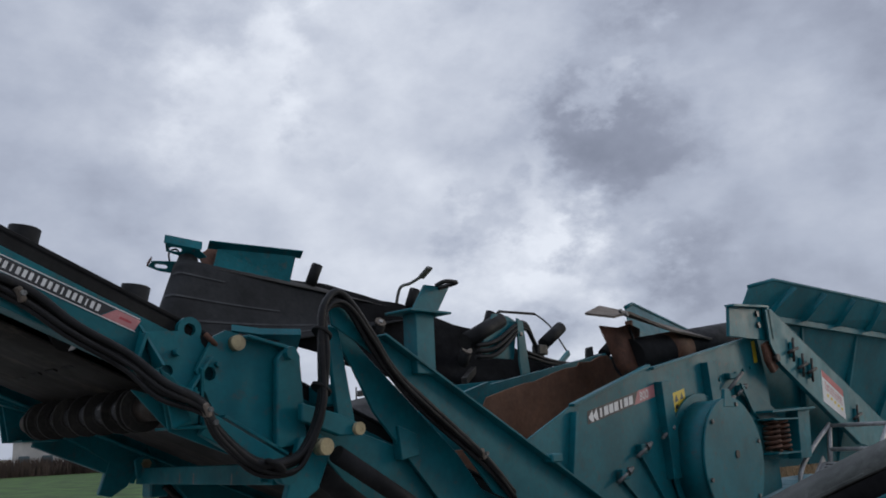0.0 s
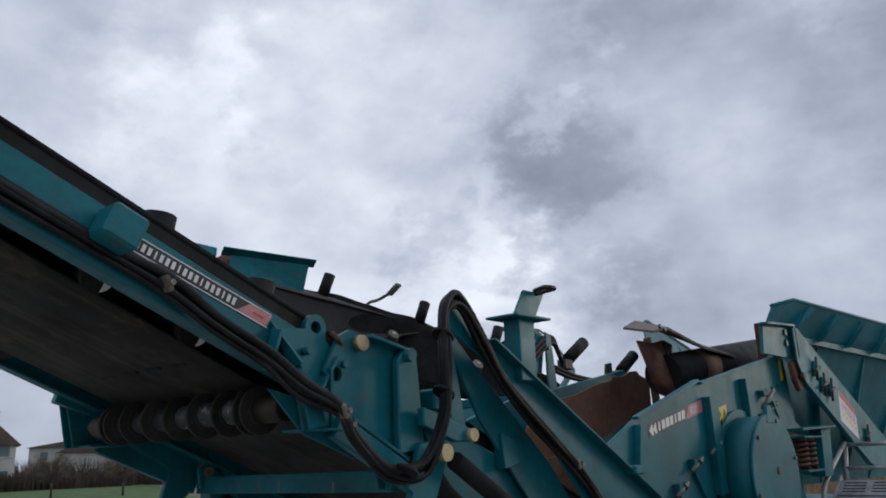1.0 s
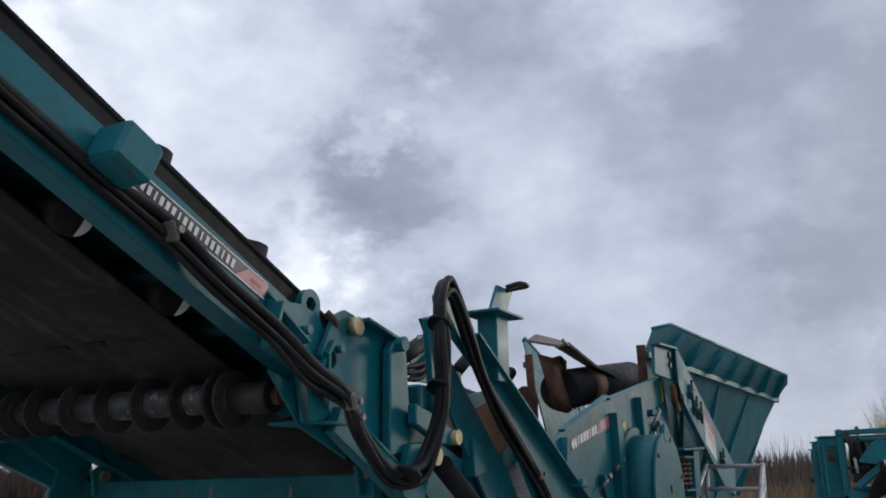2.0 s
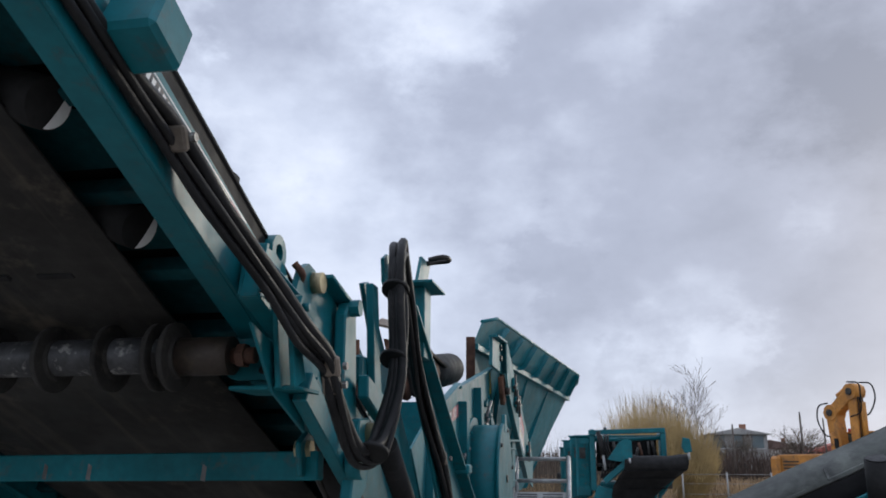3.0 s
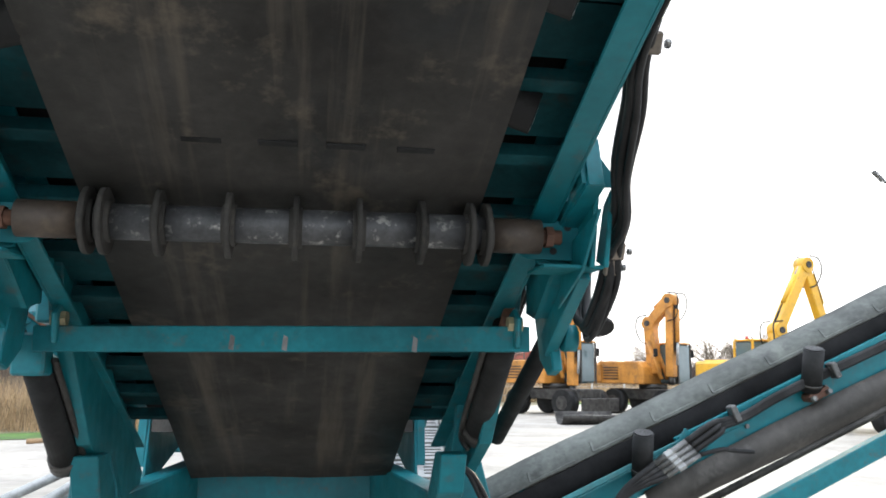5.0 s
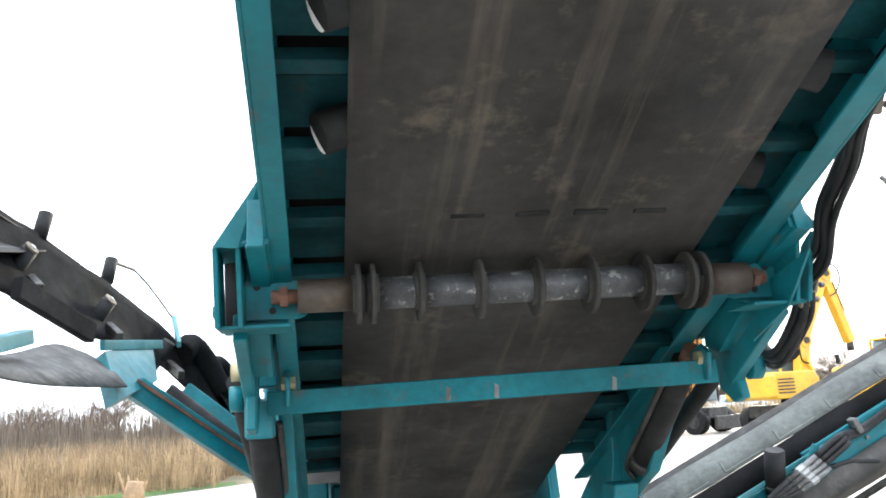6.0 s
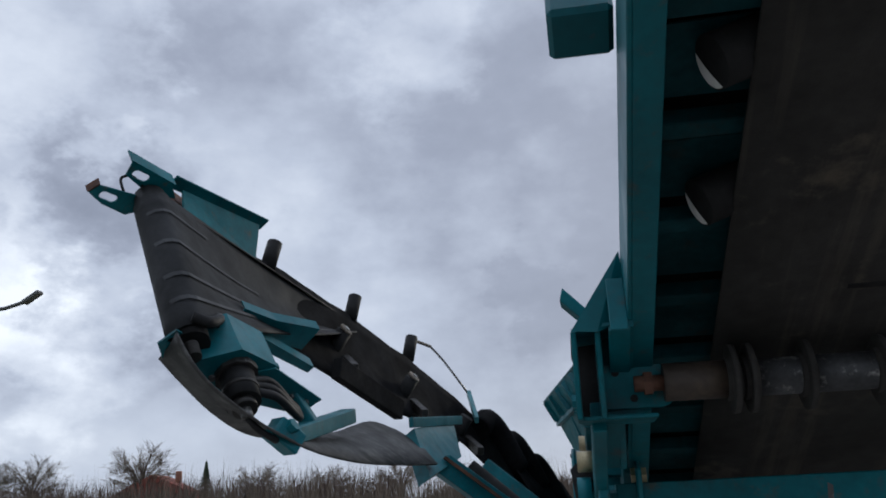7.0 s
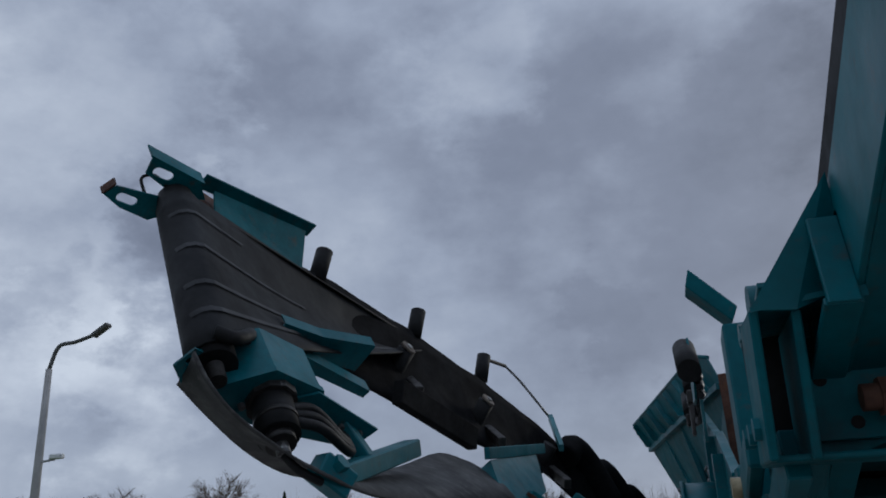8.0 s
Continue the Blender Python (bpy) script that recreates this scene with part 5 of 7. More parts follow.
        if k < 3:
            part("hose", tube([p1, p1 + Vector((0.16, 0, 0.10)), (2.54, 2.04, 1.41 - 0.4 * o), (2.70, 2.07, 1.45 - 0.3 * o), (3.0, 2.08, 1.60 - 0.3 * o), (3.9, 2.1, 1.98 - 0.3 * o)], 0.018, 10, 5), HOSE, c)
        else:
            part("hose", tube([p1, p1 + Vector((0.14, 0, 0.03)), (2.58, 2.02, 1.24), (2.72, 2.03, 1.23)], 0.013, 10, 5), HOSE, c)
    for x, z in ((2.62, 1.45), (3.28, 1.71)):
        part("hose_clamp", box((x, 2.06, z), (0.04, 0.07, 0.10), 0.006, None, Matrix.Rotation(-ang, 4, "Y")), STEEL, c)
    part("stand_leg", beam(N(5.2, 0.2, -0.3), (6.2, 2.5, 0.03), 0.10, 0.10, 0.006), TEAL, c)
    part("root_frame", beam((0.75, 2.4, 0.95), N(0.2, 0.2, -0.3), 0.12, 0.18, 0.008), TEAL, c)


H0 = Vector((-4.293, 2.578, 4.08))
FA, FW = Vector((0.285, 0.939, -0.191)), Vector((0.503, -0.316, -0.804))
FN = FW.cross(FA)


def L(s, w, n=0.0):
    """A point of the folded conveyor: along it from its head, across its belt, and off the belt."""
    return H0 + FA * s + FW * w + FN * n


def lplate(pts, n0, n1):
    bm = bmesh.new()
    lo = [bm.verts.new(L(s, w, n0)) for s, w in pts]
    hi = [bm.verts.new(L(s, w, n1)) for s, w in pts]
    bm.faces.new(lo)
    bm.faces.new(hi[::-1])
    for i in range(len(pts)):
        j = (i + 1) % len(pts)
        bm.faces.new((lo[i], hi[i], hi[j], lo[j]))
    bmesh.ops.recalc_face_normals(bm, faces=bm.faces)
    return bm


def wplate(pts, w0, w1):
    """A plate square to the head pulley's axis: its outline along the conveyor and off the belt."""
    bm = bmesh.new()
    lo = [bm.verts.new(L(s, w0, n)) for s, n in pts]
    hi = [bm.verts.new(L(s, w1, n)) for s, n in pts]
    bm.faces.new(lo)
    bm.faces.new(hi[::-1])
    for i in range(len(pts)):
        j = (i + 1) % len(pts)
        bm.faces.new((lo[i], hi[i], hi[j], lo[j]))
    bmesh.ops.recalc_face_normals(bm, faces=bm.faces)
    return bm


def slotted(outline, centre, along, half, w0, w1):
    """The same kind of plate with an oblong slot through it."""
    a = Vector(along).normalized()
    b = Vector((-a.y, a.x))
    slot = []
    for i in range(14):
        f = 2 * math.pi * i / 14
        q = Vector(centre) + a * (half * 0.5 * math.cos(f) + half * 0.5 * (1 if math.cos(f) > 0 else -1)) + b * (half * 0.5 * math.sin(f))
        slot.append((q.x, q.y))
    bm = bmesh.new()
    for w in (w0, w1):
        edges = []
        for loop in (outline, slot):
            vs = [bm.verts.new(L(s, w, n)) for s, n in loop]
            edges += [bm.edges.new((vs[i], vs[(i + 1) % len(vs)])) for i in range(len(vs))]
        bmesh.ops.triangle_fill(bm, use_beauty=True, use_dissolve=False, edges=edges)
    for loop in (outline, slot):
        lo = [bm.verts.new(L(s, w0, n)) for s, n in loop]
        hi = [bm.verts.new(L(s, w1, n)) for s, n in loop]
        for i in range(len(loop)):
            j = (i + 1) % len(loop)
            bm.faces.new((lo[i], lo[j], hi[j], hi[i]))
    bmesh.ops.remove_doubles(bm, verts=bm.verts, dist=0.0004)
    bmesh.ops.recalc_face_normals(bm, faces=bm.faces)
    return bm


def far_conveyor():
    c = thing("side_conveyor", (-1.5, 7.6, 0), "side conveyor folded on its side with slack black belt", "conveyor")
    # head pulley, and the belt that wraps it and twists into the trough
    top_end, low_end = Vector((0.30, -0.26)), Vector((0.10, 1.44))

    def axis(v, r, a):
        s, w = top_end.lerp(low_end, v)
        return L(s + r * math.cos(a), w, -0.02 + r * math.sin(a))
    rows = [[axis(v, 0.135, a) for v in np.linspace(0.07, 1, 13)] for a in np.linspace(radians(300), radians(95), 9)]
    for f in np.linspace(0.05, 1, 16):
        row = []
        for v in np.linspace(0.07, 1, 13):
            p = axis(v, 0.135, radians(95))
            q = L(3.2 + 0.1 * v, -0.40 + 0.22 * v, -0.03 - 0.10 * math.sin(math.pi * v))
            sag = 0.10 * math.sin(math.pi * f) * math.sin(math.pi * v)
            row.append(p.lerp(q, f) - FN * sag + FW * (0.10 * math.sin(math.pi * f) * (v - 0.3)))
        rows.append(row)
    part("head_belt", slab(rows, 0.014), BELT_HEAD, c, "grey worn belt with circular wear rings")
    belt = c.children[-1]
    for k, last in ((2, 12), (5, 16), (8, 20), (10, 22)):
        line = [row[k] + FN * 0.003 - FA * 0.002 for row in rows[2:last]]
        strip = bmesh.new()
        prev = None
        for j, p in enumerate(line):
            lift = FN * 0.024 - FA * 0.010
            wide = FW * (0.022 * (1 - 0.6 * j / len(line)))
            pair = (strip.verts.new(p - wide + lift), strip.verts.new(p + wide + lift))
            if prev:
                strip.faces.new((prev[0], prev[1], pair[1], pair[0]))
            prev = pair
        part("wear_ring", strip, BELT_RING, belt, "pale wear ring on the belt")
    part("head_pulley", rod(L(top_end.x, top_end.y - 0.02, -0.02), L(low_end.x, low_end.y + 0.06, -0.02), 0.125, seg=30), RUBBER, c)
    part("pulley_collar", rod(L(0.305, -0.20, -0.02), L(0.295, -0.10, -0.02), 0.139, seg=30), RUBBER, c)
    part("pulley_shaft", rod(L(0.31, -0.40, -0.02), L(0.08, 1.62, -0.02), 0.05, seg=14), DARK_STEEL, c)
    # trough belt seen from its side, with a wavy upper edge
    edge_s, edge_w = (0.9, 2.3, 3.29, 4.39, 5.33, 5.73, 6.2, 7.03, 7.6), (-0.34, -0.46, -0.41, -0.25, -0.03, 0.22, 0.34, 0.48, 0.64)
    foot_w = (0.50, 0.62, 0.70, 0.62, 0.58, 0.85, 1.00, 1.10, 1.20)
    rows = []
    for s in np.linspace(1.5, 7.6, 40):
        a, b = float(np.interp(s, edge_s, edge_w)), float(np.interp(s, edge_s, foot_w))
        wave = 0.018 * math.sin(5.3 * s) + 0.012 * math.sin(11 * s + 1)
        rows.append([L(s, a + (b - a) * v + wave * (1 - v), -0.02 - 0.20 * math.sin(math.pi * 0.55 * v)) for v in (0, 0.12, 0.3, 0.5, 0.75, 1)])
    # the trough's shade is put into this blacker, duller belt tone
    part("trough_belt", slab(rows, 0.02), BELT_BLACK, c, "black troughed belt with a wavy edge")
    part("belt_rim", tube([row[0] + FN * 0.004 for row in rows[8:]], 0.007, 6, 1), BELT_GREY, c, "frayed pale belt edge")
    part("upper_edge_belt", slab([[row[0], row[0] + FN * -0.12 - FW * 0.07, row[0] - FN * 0.32 - FW * 0.10] for row in rows], 0.014), BELT_SLACK, c, "dusty brown inner face of the belt")
    band = []
    for k in range(14):
        f = k / 13
        p = axis(0.07, 0.135, radians(95)).lerp(L(3.2, -0.40, -0.03), f)
        band.append([p + FW * 0.03, p - FW * (0.03 + 0.10 * math.sin(math.pi * f)) - FN * 0.06, p - FW * (0.02 + 0.14 * math.sin(math.pi * f)) - FN * 0.24])
    part("edge_band", slab(band, 0.014), BELT_SLACK, c, "dusty brown inner face of the belt")
    for k, (s, w, r) in enumerate(((6.05, 0.30, 0.16), (6.7, 0.42, 0.13), (7.3, 0.60, 0.10))):
        part("belt_fold", tube([L(s - 0.35, w + 0.10, -0.05), L(s - 0.1, w - 0.04, 0.05), L(s + 0.2, w + 0.10, 0.02), L(s + 0.6, w + 0.42, -0.10)], r, 12, 5), BELT_BLACK, c, "slack belt fold")
    # slack return belt hanging in a loop
    low = [(-0.13, 1.56), (-0.08, 1.78), (0.05, 1.95), (0.34, 2.09), (0.60, 2.16), (1.0, 2.19), (1.62, 2.11), (2.48, 1.90), (3.2, 1.70)]
    top = [(0.05, 1.44), (0.20, 1.60), (0.42, 1.78), (0.70, 1.86), (1.05, 1.80), (1.55, 1.62), (2.1, 1.42), (2.95, 1.02), (3.5, 0.95)]
    grid = [[L(a[0], a[1], 0.06), L(a[0] * 0.7 + b[0] * 0.3, a[1] * 0.7 + b[1] * 0.3, 0.0), L(a[0] * 0.35 + b[0] * 0.65, a[1] * 0.35 + b[1] * 0.65, -0.10), L(b[0], b[1], -0.24)] for a, b in zip(low, top)]
    fine = list(zip(*[smooth_line(col, 4) for col in zip(*grid)]))
    part("slack_belt", slab(fine, 0.016), BELT_LOOP, c, "slack scuffed return belt hanging in a loop")
    # guide rollers and trough idlers
    for s, w in ((1.90, -0.40), (3.35, -0.41), (4.57, -0.34)):
        b = L(s, w, -0.05)
        g = part("guide_roller", rod(b, b + Vector((0.03, 0.10, 0.29)), 0.075, seg=24), RUBBER, c, "black rubber guide roller")
        part("roller_cap", rod(b + Vector((0.03, 0.10, 0.29)), b + Vector((0.0305, 0.1015, 0.2947)), 0.06, seg=20), RUBBER, g)
    for s, w in ((2.84, 0.06), (4.12, 0.20), (5.35, 0.36)):
        r = part("trough_idler", rod(L(s, w, 0.01), L(s + 0.05, w + 0.10, -0.35), 0.08, seg=20), RUBBER, c)
        if s < 5:
            part("idler_end", rod(L(s, w, 0.02), L(s, w - 0.002, 0.045), 0.075, seg=20), DUSTY, r, "dusty roller end")
            part("idler_hub", rod(L(s, w - 0.002, 0.045), L(s, w - 0.003, 0.060), 0.028, seg=12), CONCRETE, r)
        part("idler_bracket", beam(L(s - 0.10, w + 0.52, -0.05), L(s + 0.20, w + 0.12, -0.20), 0.08, 0.10, 0.006), DARK_STEEL, c)
    part("trough_frame", beam(L(2.35, 0.72, -0.06), L(3.6, 0.74, -0.14), 0.10, 0.20, 0.006), BELT_BLACK, c, "black trough frame")
    # take-up ears beyond the pulley's upper end
    part("take_up_ear", slotted([(-0.13, -0.24), (-0.10, -0.14), (0.20, -0.05), (0.34, -0.12), (0.24, -0.25), (0.02, -0.27)], (0.02, -0.19), (1, 0.15), 0.075, -0.27, -0.255), TEAL_WORN, c)
    part("take_up_ear", slotted([(0.02, 0.02), (-0.02, 0.14), (0.38, 0.17), (0.50, 0.08), (0.34, -0.02)], (0.12, 0.08), (1, 0.15), 0.075, -0.33, -0.315), TEAL_WORN, c)
    part("ear_lip", wplate([(-0.03, 0.14), (0.40, 0.17), (0.41, 0.185), (-0.04, 0.155)], -0.46, -0.315), TEAL_WORN, c, "scraped green lip of the take-up ear")
    part("ear_lip", wplate([(-0.135, -0.24), (-0.11, -0.13), (-0.12, -0.13), (-0.145, -0.24)], -0.33, -0.255), RUST, c, "rusty ear end")
    part("ear_clip", tube([L(0.10, -0.27, -0.10), L(0.07, -0.40, -0.06), L(0.14, -0.42, 0.0), L(0.20, -0.30, 0.02)], 0.012, 8, 5), RUBBER, c, "bent wire clip")
    part("corner_bracket", lplate([(0.42, -0.42), (0.56, -0.62), (0.80, -0.60), (0.74, -0.30), (0.48, -0.26)], -0.02, 0.01), RUST, c, "rusty bracket corner")
    part("side_panel", slab([[L(0.62, -0.50, 0.10), L(1.62, -0.64, 0.18)], [L(0.60, -0.22, 0.03), L(1.60, -0.30, 0.0)]], 0.015, None, False), TEAL_WORN, c, "worn teal side panel")
    part("panel_lip", beam(L(0.50, -0.52, 0.12), L(1.70, -0.68, 0.21), 0.13, 0.02, 0.004, None, FW), TEAL_WORN, c)
    # drive head: ears, gearbox, hydraulic motor with its hoses
    hexa = [(0.12, -0.06), (0.22, -0.20), (0.62, -0.21), (0.95, -0.05), (0.74, 0.18), (0.34, 0.18)]
    drive = part("gearbox", wplate([(0.5 + (s - 0.5) * 0.96, n * 0.96) for s, n in hexa], 1.24, 1.56), TEAL, c, "faceted teal gearbox housing")
    part("gearbox_rim", wplate(hexa, 1.56, 1.60), TEAL, drive)
    part("mount_plate", wplate([(0.30, -0.19), (0.70, 0.17), (1.34, 0.10), (1.30, -0.10), (0.62, -0.20)], 1.605, 1.62), TEAL, c)
    for s, n in ((0.32, -0.10), (0.42, 0.12), (0.72, 0.05), (0.66, -0.12), (1.05, 0.02), (1.22, 0.03)):
        part("plate_bolt", rod(L(s, 1.62, n), L(s, 1.65, n), 0.022, seg=6, smooth=False), STEEL, c)
    motor = part("hydraulic_motor", rod(L(0.46, 1.62, 0.0), L(0.42, 1.90, -0.01), 0.12, seg=24), RUBBER, c, "black hydraulic motor")
    part("motor_flange", rod(L(0.465, 1.60, 0.0), L(0.455, 1.66, 0.0), 0.15, seg=10, smooth=False), DARK_STEEL, motor)
    part("motor_band", rod(L(0.437, 1.78, -0.005), L(0.432, 1.81, -0.005), 0.125, seg=24), DARK_STEEL, motor)
    part("motor_tail", rod(L(0.42, 1.90, -0.01), L(0.41, 1.96, -0.01), 0.085, seg=16), DARK_STEEL, motor)
    part("motor_plug", rod(L(0.41, 1.96, -0.01), L(0.40, 2.04, -0.01), 0.04, seg=10), STEEL, motor)
    for k in range(3):
        part("motor_hose", tube([L(0.50, 1.72 + 0.05 * k, 0.06), L(0.68, 1.70 + 0.07 * k, 0.10), L(0.90, 1.78 + 0.05 * k, 0.06), L(1.04, 1.76 + 0.03 * k, 0.02), L(1.10, 1.60, -0.02)], 0.032, 8, 5), HOSE, c)
    part("drain_hose", tube([L(0.40, 2.03, -0.01), L(0.46, 2.12, 0.0), L(0.62, 2.16, 0.0)], 0.024, 8, 5), HOSE, c)
    part("bearing_boot", tube([L(0.0, 1.40, 0.12), L(0.10, 1.44, 0.16), L(0.24, 1.34, 0.15), L(0.36, 1.22, 0.10)], 0.04, 10, 5), RUBBER, c, "folded rubber boot")
    part("drive_ear", slotted([(-0.09, -0.13), (-0.07, 0.02), (0.06, 0.02), (0.20, -0.06), (0.22, -0.20), (0.03, -0.21)], (0.0, -0.05), (1, 0.3), 0.06, 1.46, 1.475), TEAL, c)
    part("drive_ear", slotted([(0.34, -0.10), (0.40, 0.04), (0.72, 0.04), (1.72, 0.0), (1.72, -0.07), (0.70, -0.07)], (0.47, -0.03), (1, 0.1), 0.06, 1.02, 1.035), TEAL, c)
    part("drive_rail", wplate([(0.42, 0.03), (1.72, -0.01), (1.72, 0.005), (0.42, 0.045)], 0.93, 1.035), TEAL, c)
    part("drive_wing", wplate([(0.84, -0.04), (0.88, 0.05), (1.22, 0.09), (1.66, 0.22), (1.70, -0.02), (1.30, -0.08)], 0.80, 0.815), TEAL, c)
    part("wing_flange", wplate([(0.88, 0.05), (1.22, 0.09), (1.66, 0.22), (1.65, 0.235), (1.21, 0.105), (0.87, 0.065)], 0.72, 0.815), TEAL, c)
    part("scraper_arm", beam(L(1.06, 1.46, 0.0), L(1.20, 1.84, 0.0), 0.13, 0.11, 0.008), TEAL, c)
    part("scraper_bar", beam(L(0.78, 2.08, 0.0), L(1.93, 1.50, 0.0), 0.13, 0.12, 0.010), TEAL, c)
    part("scraper_end", beam(L(0.64, 2.03, 0.0), L(0.84, 2.14, 0.0), 0.16, 0.16, 0.012), TEAL, c)
    part("scraper_bolt", rod(L(0.72, 2.08, 0.07), L(0.72, 2.08, 0.12), 0.05, seg=6, smooth=False), TEAL, c)
    # bent trip rod over the edge
    part("trip_rod", tube([L(4.62, -0.46, 0.02), L(4.85, -0.78, 0.02), L(5.50, -0.90, 0.05)], 0.022, 6, 1), RUBBER, c)
    part("trip_wire", tube([L(5.50, -0.90, 0.05), L(5.72, -0.72, 0.05), L(5.90, -0.20, 0.05)], 0.014, 6, 2), STEEL, c, "bright trip wire")
    part("trip_lever", beam(L(5.90, -0.20, 0.06), L(5.30, 0.50, 0.10), 0.05, 0.08, 0.004), TEAL_PALE, c)
    # support booms down to the machine
    part("boom_head", lplate([(3.35, 1.16), (4.75, 0.62), (4.30, 1.25), (3.05, 1.84)], -0.16, -0.02), TEAL, c)
    part("head_strap", beam(L(3.30, 1.12, 0.0), L(5.0, 0.52, 0.0), 0.05, 0.10, 0.005), TEAL, c)
    part("boom", beam(L(3.75, 1.45, -0.08), (-1.15, 6.6, 1.0), 0.16, 0.22, 0.008), TEAL, c, "teal support boom with a rusty seam")
    part("boom_seam", beam(L(3.75, 1.45, -0.08) + Vector((0.05, -0.10, 0.06)), (-1.10, 6.49, 1.06), 0.03, 0.03, 0), RUST, c)
    part("second_boom", beam(L(5.6, 0.9, -0.25), (-1.05, 7.6, 1.0), 0.18, 0.30, 0.008), TEAL, c)
    part("boom_ram", rod(L(4.9, 1.1, -0.15), (-1.1, 7.0, 1.0), 0.07, seg=16), RUBBER, c)
    part("root_belt", slab([[L(s, w, -0.1) for w in (0.5, 0.8, 1.2)] for s in np.linspace(6.5, 8.6, 6)], 0.02), BELT_BLACK, c)
    part("root_hinge", box((-1.0, 7.2, 1.0), (0.6, 1.6, 0.3), 0.02), TEAL, c)
    c.location, c.scale = (-1.281, 6.472, 0.185), (0.871, 0.871, 0.871)
    c.rotation_euler = (radians(-0.18), radians(0.25), radians(-1.31))


def far_side_ladder():
    f = thing("handrail", (-1.35, 3.0, 0.03), "folded galvanised handrail beside the machine", "handrail")
    for y in (2.6, 3.1):
        part("rail_post", rod((-1.55, y, 0.03), (-1.55, y, 0.86), 0.022), GALV, f)
    part("rail_foot", beam((-1.75, 2.5, 0.80), (-1.1, 3.2, 0.92), 0.05, 0.06, 0.004), GALV, f)
    for k in range(2):
        part("rail_tube", rod((-1.70 + 0.28 * k, 2.55, 0.86), (-1.05 + 0.1 * k, 3.3, 1.18), 0.03, seg=12), GALV, f)
        part("tube_end", rod((-1.71 + 0.28 * k, 2.54, 0.855), (-1.70 + 0.28 * k, 2.55, 0.86), 0.02, seg=10), DARK_STEEL, f)


near_conveyor()
far_conveyor()
far_side_ladder()

# ---- vehicles and machines in the yard ----
def excavator(name, base, yaw, paint, label, boom, wheels=True):
    """A wheeled excavator: boom is its side outline of joints as (ahead, up) metres: foot, knee, stick top, bucket end."""
    m0 = Matrix.Translation(base) @ Matrix.Rotation(yaw, 4, "Z")

    def P(x, y, z):
        return m0 @ Vector((x, y, z))
    e = thing(name, base, label, "excavator", "excavators in the yard")
    up = m0.to_3x3() @ Vector((0, 0, 1))
    rot = Matrix.Rotation(yaw, 4, "Z")
    part("chassis", box(P(0, 0, 0.85), (1.5, 3.6, 0.45), 0.04, None, rot), DARK_STEEL, e)
    for y in (-1.3, 1.3):
        for x in (-1, 1):
            wheel = part("wheel", rod(P(x * 0.75, y, 0.53), P(x * 1.2, y, 0.53), 0.53, seg=28), RUBBER, e, "muddy black tyre")
            part("rim", rod(P(x * 1.19, y, 0.53), P(x * 1.215, y, 0.53), 0.28, seg=20), DARK_STEEL, wheel)
    part("blade", box(P(0, 2.3, 0.45), (2.3, 0.12, 0.55), 0.03, None, rot), DARK_STEEL, e)
    part("turntable", rod(P(0, 0, 1.05), P(0, 0, 1.28), 0.6, seg=24), DARK_STEEL, e)
    shell = prism([(-2.2, 1.28), (0.2, 1.28), (0.2, 2.0), (-0.1, 2.25), (-2.2, 2.25)], "x", -1, 1, 0.04)
    bmesh.ops.transform(shell, matrix=m0, verts=shell.verts)
    body = part("house", shell, paint, e)
    for k in range(5):
        part("vent_slat", beam(P(1.01, -1.9 + 0.0 * k, 1.5 + 0.12 * k), P(1.01, -1.1, 1.5 + 0.12 * k), 0.02, 0.05), DARK_STEEL, body)
    part("counterweight", box(P(0, -2.25, 1.75), (2.3, 0.5, 0.9), 0.1, None, rot), paint, e)
    cab = part("cab", box(P(-0.75, 0.35, 2.15), (0.95, 1.5, 1.7), 0.08, None, rot), GLASS, e, "glazed cab")
    for x in (-1.23, -0.27):
        for y in (-0.40, 1.10):
            part("cab_post", beam(P(x, y, 1.3), P(x, y, 3.0), 0.08, 0.08, 0.01), paint if y < 0 else DARK_STEEL, cab)
    part("cab_roof", box(P(-0.75, 0.35, 3.03), (1.0, 1.55, 0.07), 0.02, None, rot), paint, cab)
    pts = [P(0.15, y, z) for y, z in boom]
    part("boom", beam(pts[0], pts[1], 0.42, 0.50, 0.03), paint, e)
    part("boom_tip", beam(pts[1], pts[2], 0.40, 0.44, 0.03), paint, e)
    part("stick", beam(pts[2], pts[3], 0.34, 0.38, 0.03), paint, e)
    for o in (-0.24, 0.24):
        part("boom_ram", rod(P(0.15 + o, boom[0][0] + 0.5, boom[0][1] - 0.2), P(0.15 + o, boom[1][0] * 0.8, boom[1][1] * 0.8), 0.09, seg=12), paint, e)
    for k in range(4):
        off = Vector((0, 0, 0.20 + 0.03 * k))
        ahead = m0.to_3x3() @ Vector((0.09 * k - 0.14, 0.24, 0))
        part("hose", tube([pts[0] + off, pts[0].lerp(pts[1], 0.5) - ahead * 0.9, pts[1] - ahead * 0.5 + off * 0.8, pts[1].lerp(pts[2], 0.5) + off * 1.2, pts[2] + off * 0.6 + ahead * 0.5, pts[2].lerp(pts[3], 0.3) + ahead * 1.1, pts[2].lerp(pts[3], 0.75) + ahead * 0.7], 0.02, 6, 4), HOSE, e)
    side = m0.to_3x3() @ Vector((1, 0, 0))
    for q in pts[1:3]:
        part("boom_pin", rod(q - side * 0.30, q + side * 0.30, 0.13, seg=14), DARK_STEEL, e)
        part("knuckle_plate", rod(q - side * 0.25, q + side * 0.25, 0.30, seg=10), paint, e)
    mid, far = pts[1].lerp(pts[2], 0.25) + up * 0.42, pts[2] + up * 0.30
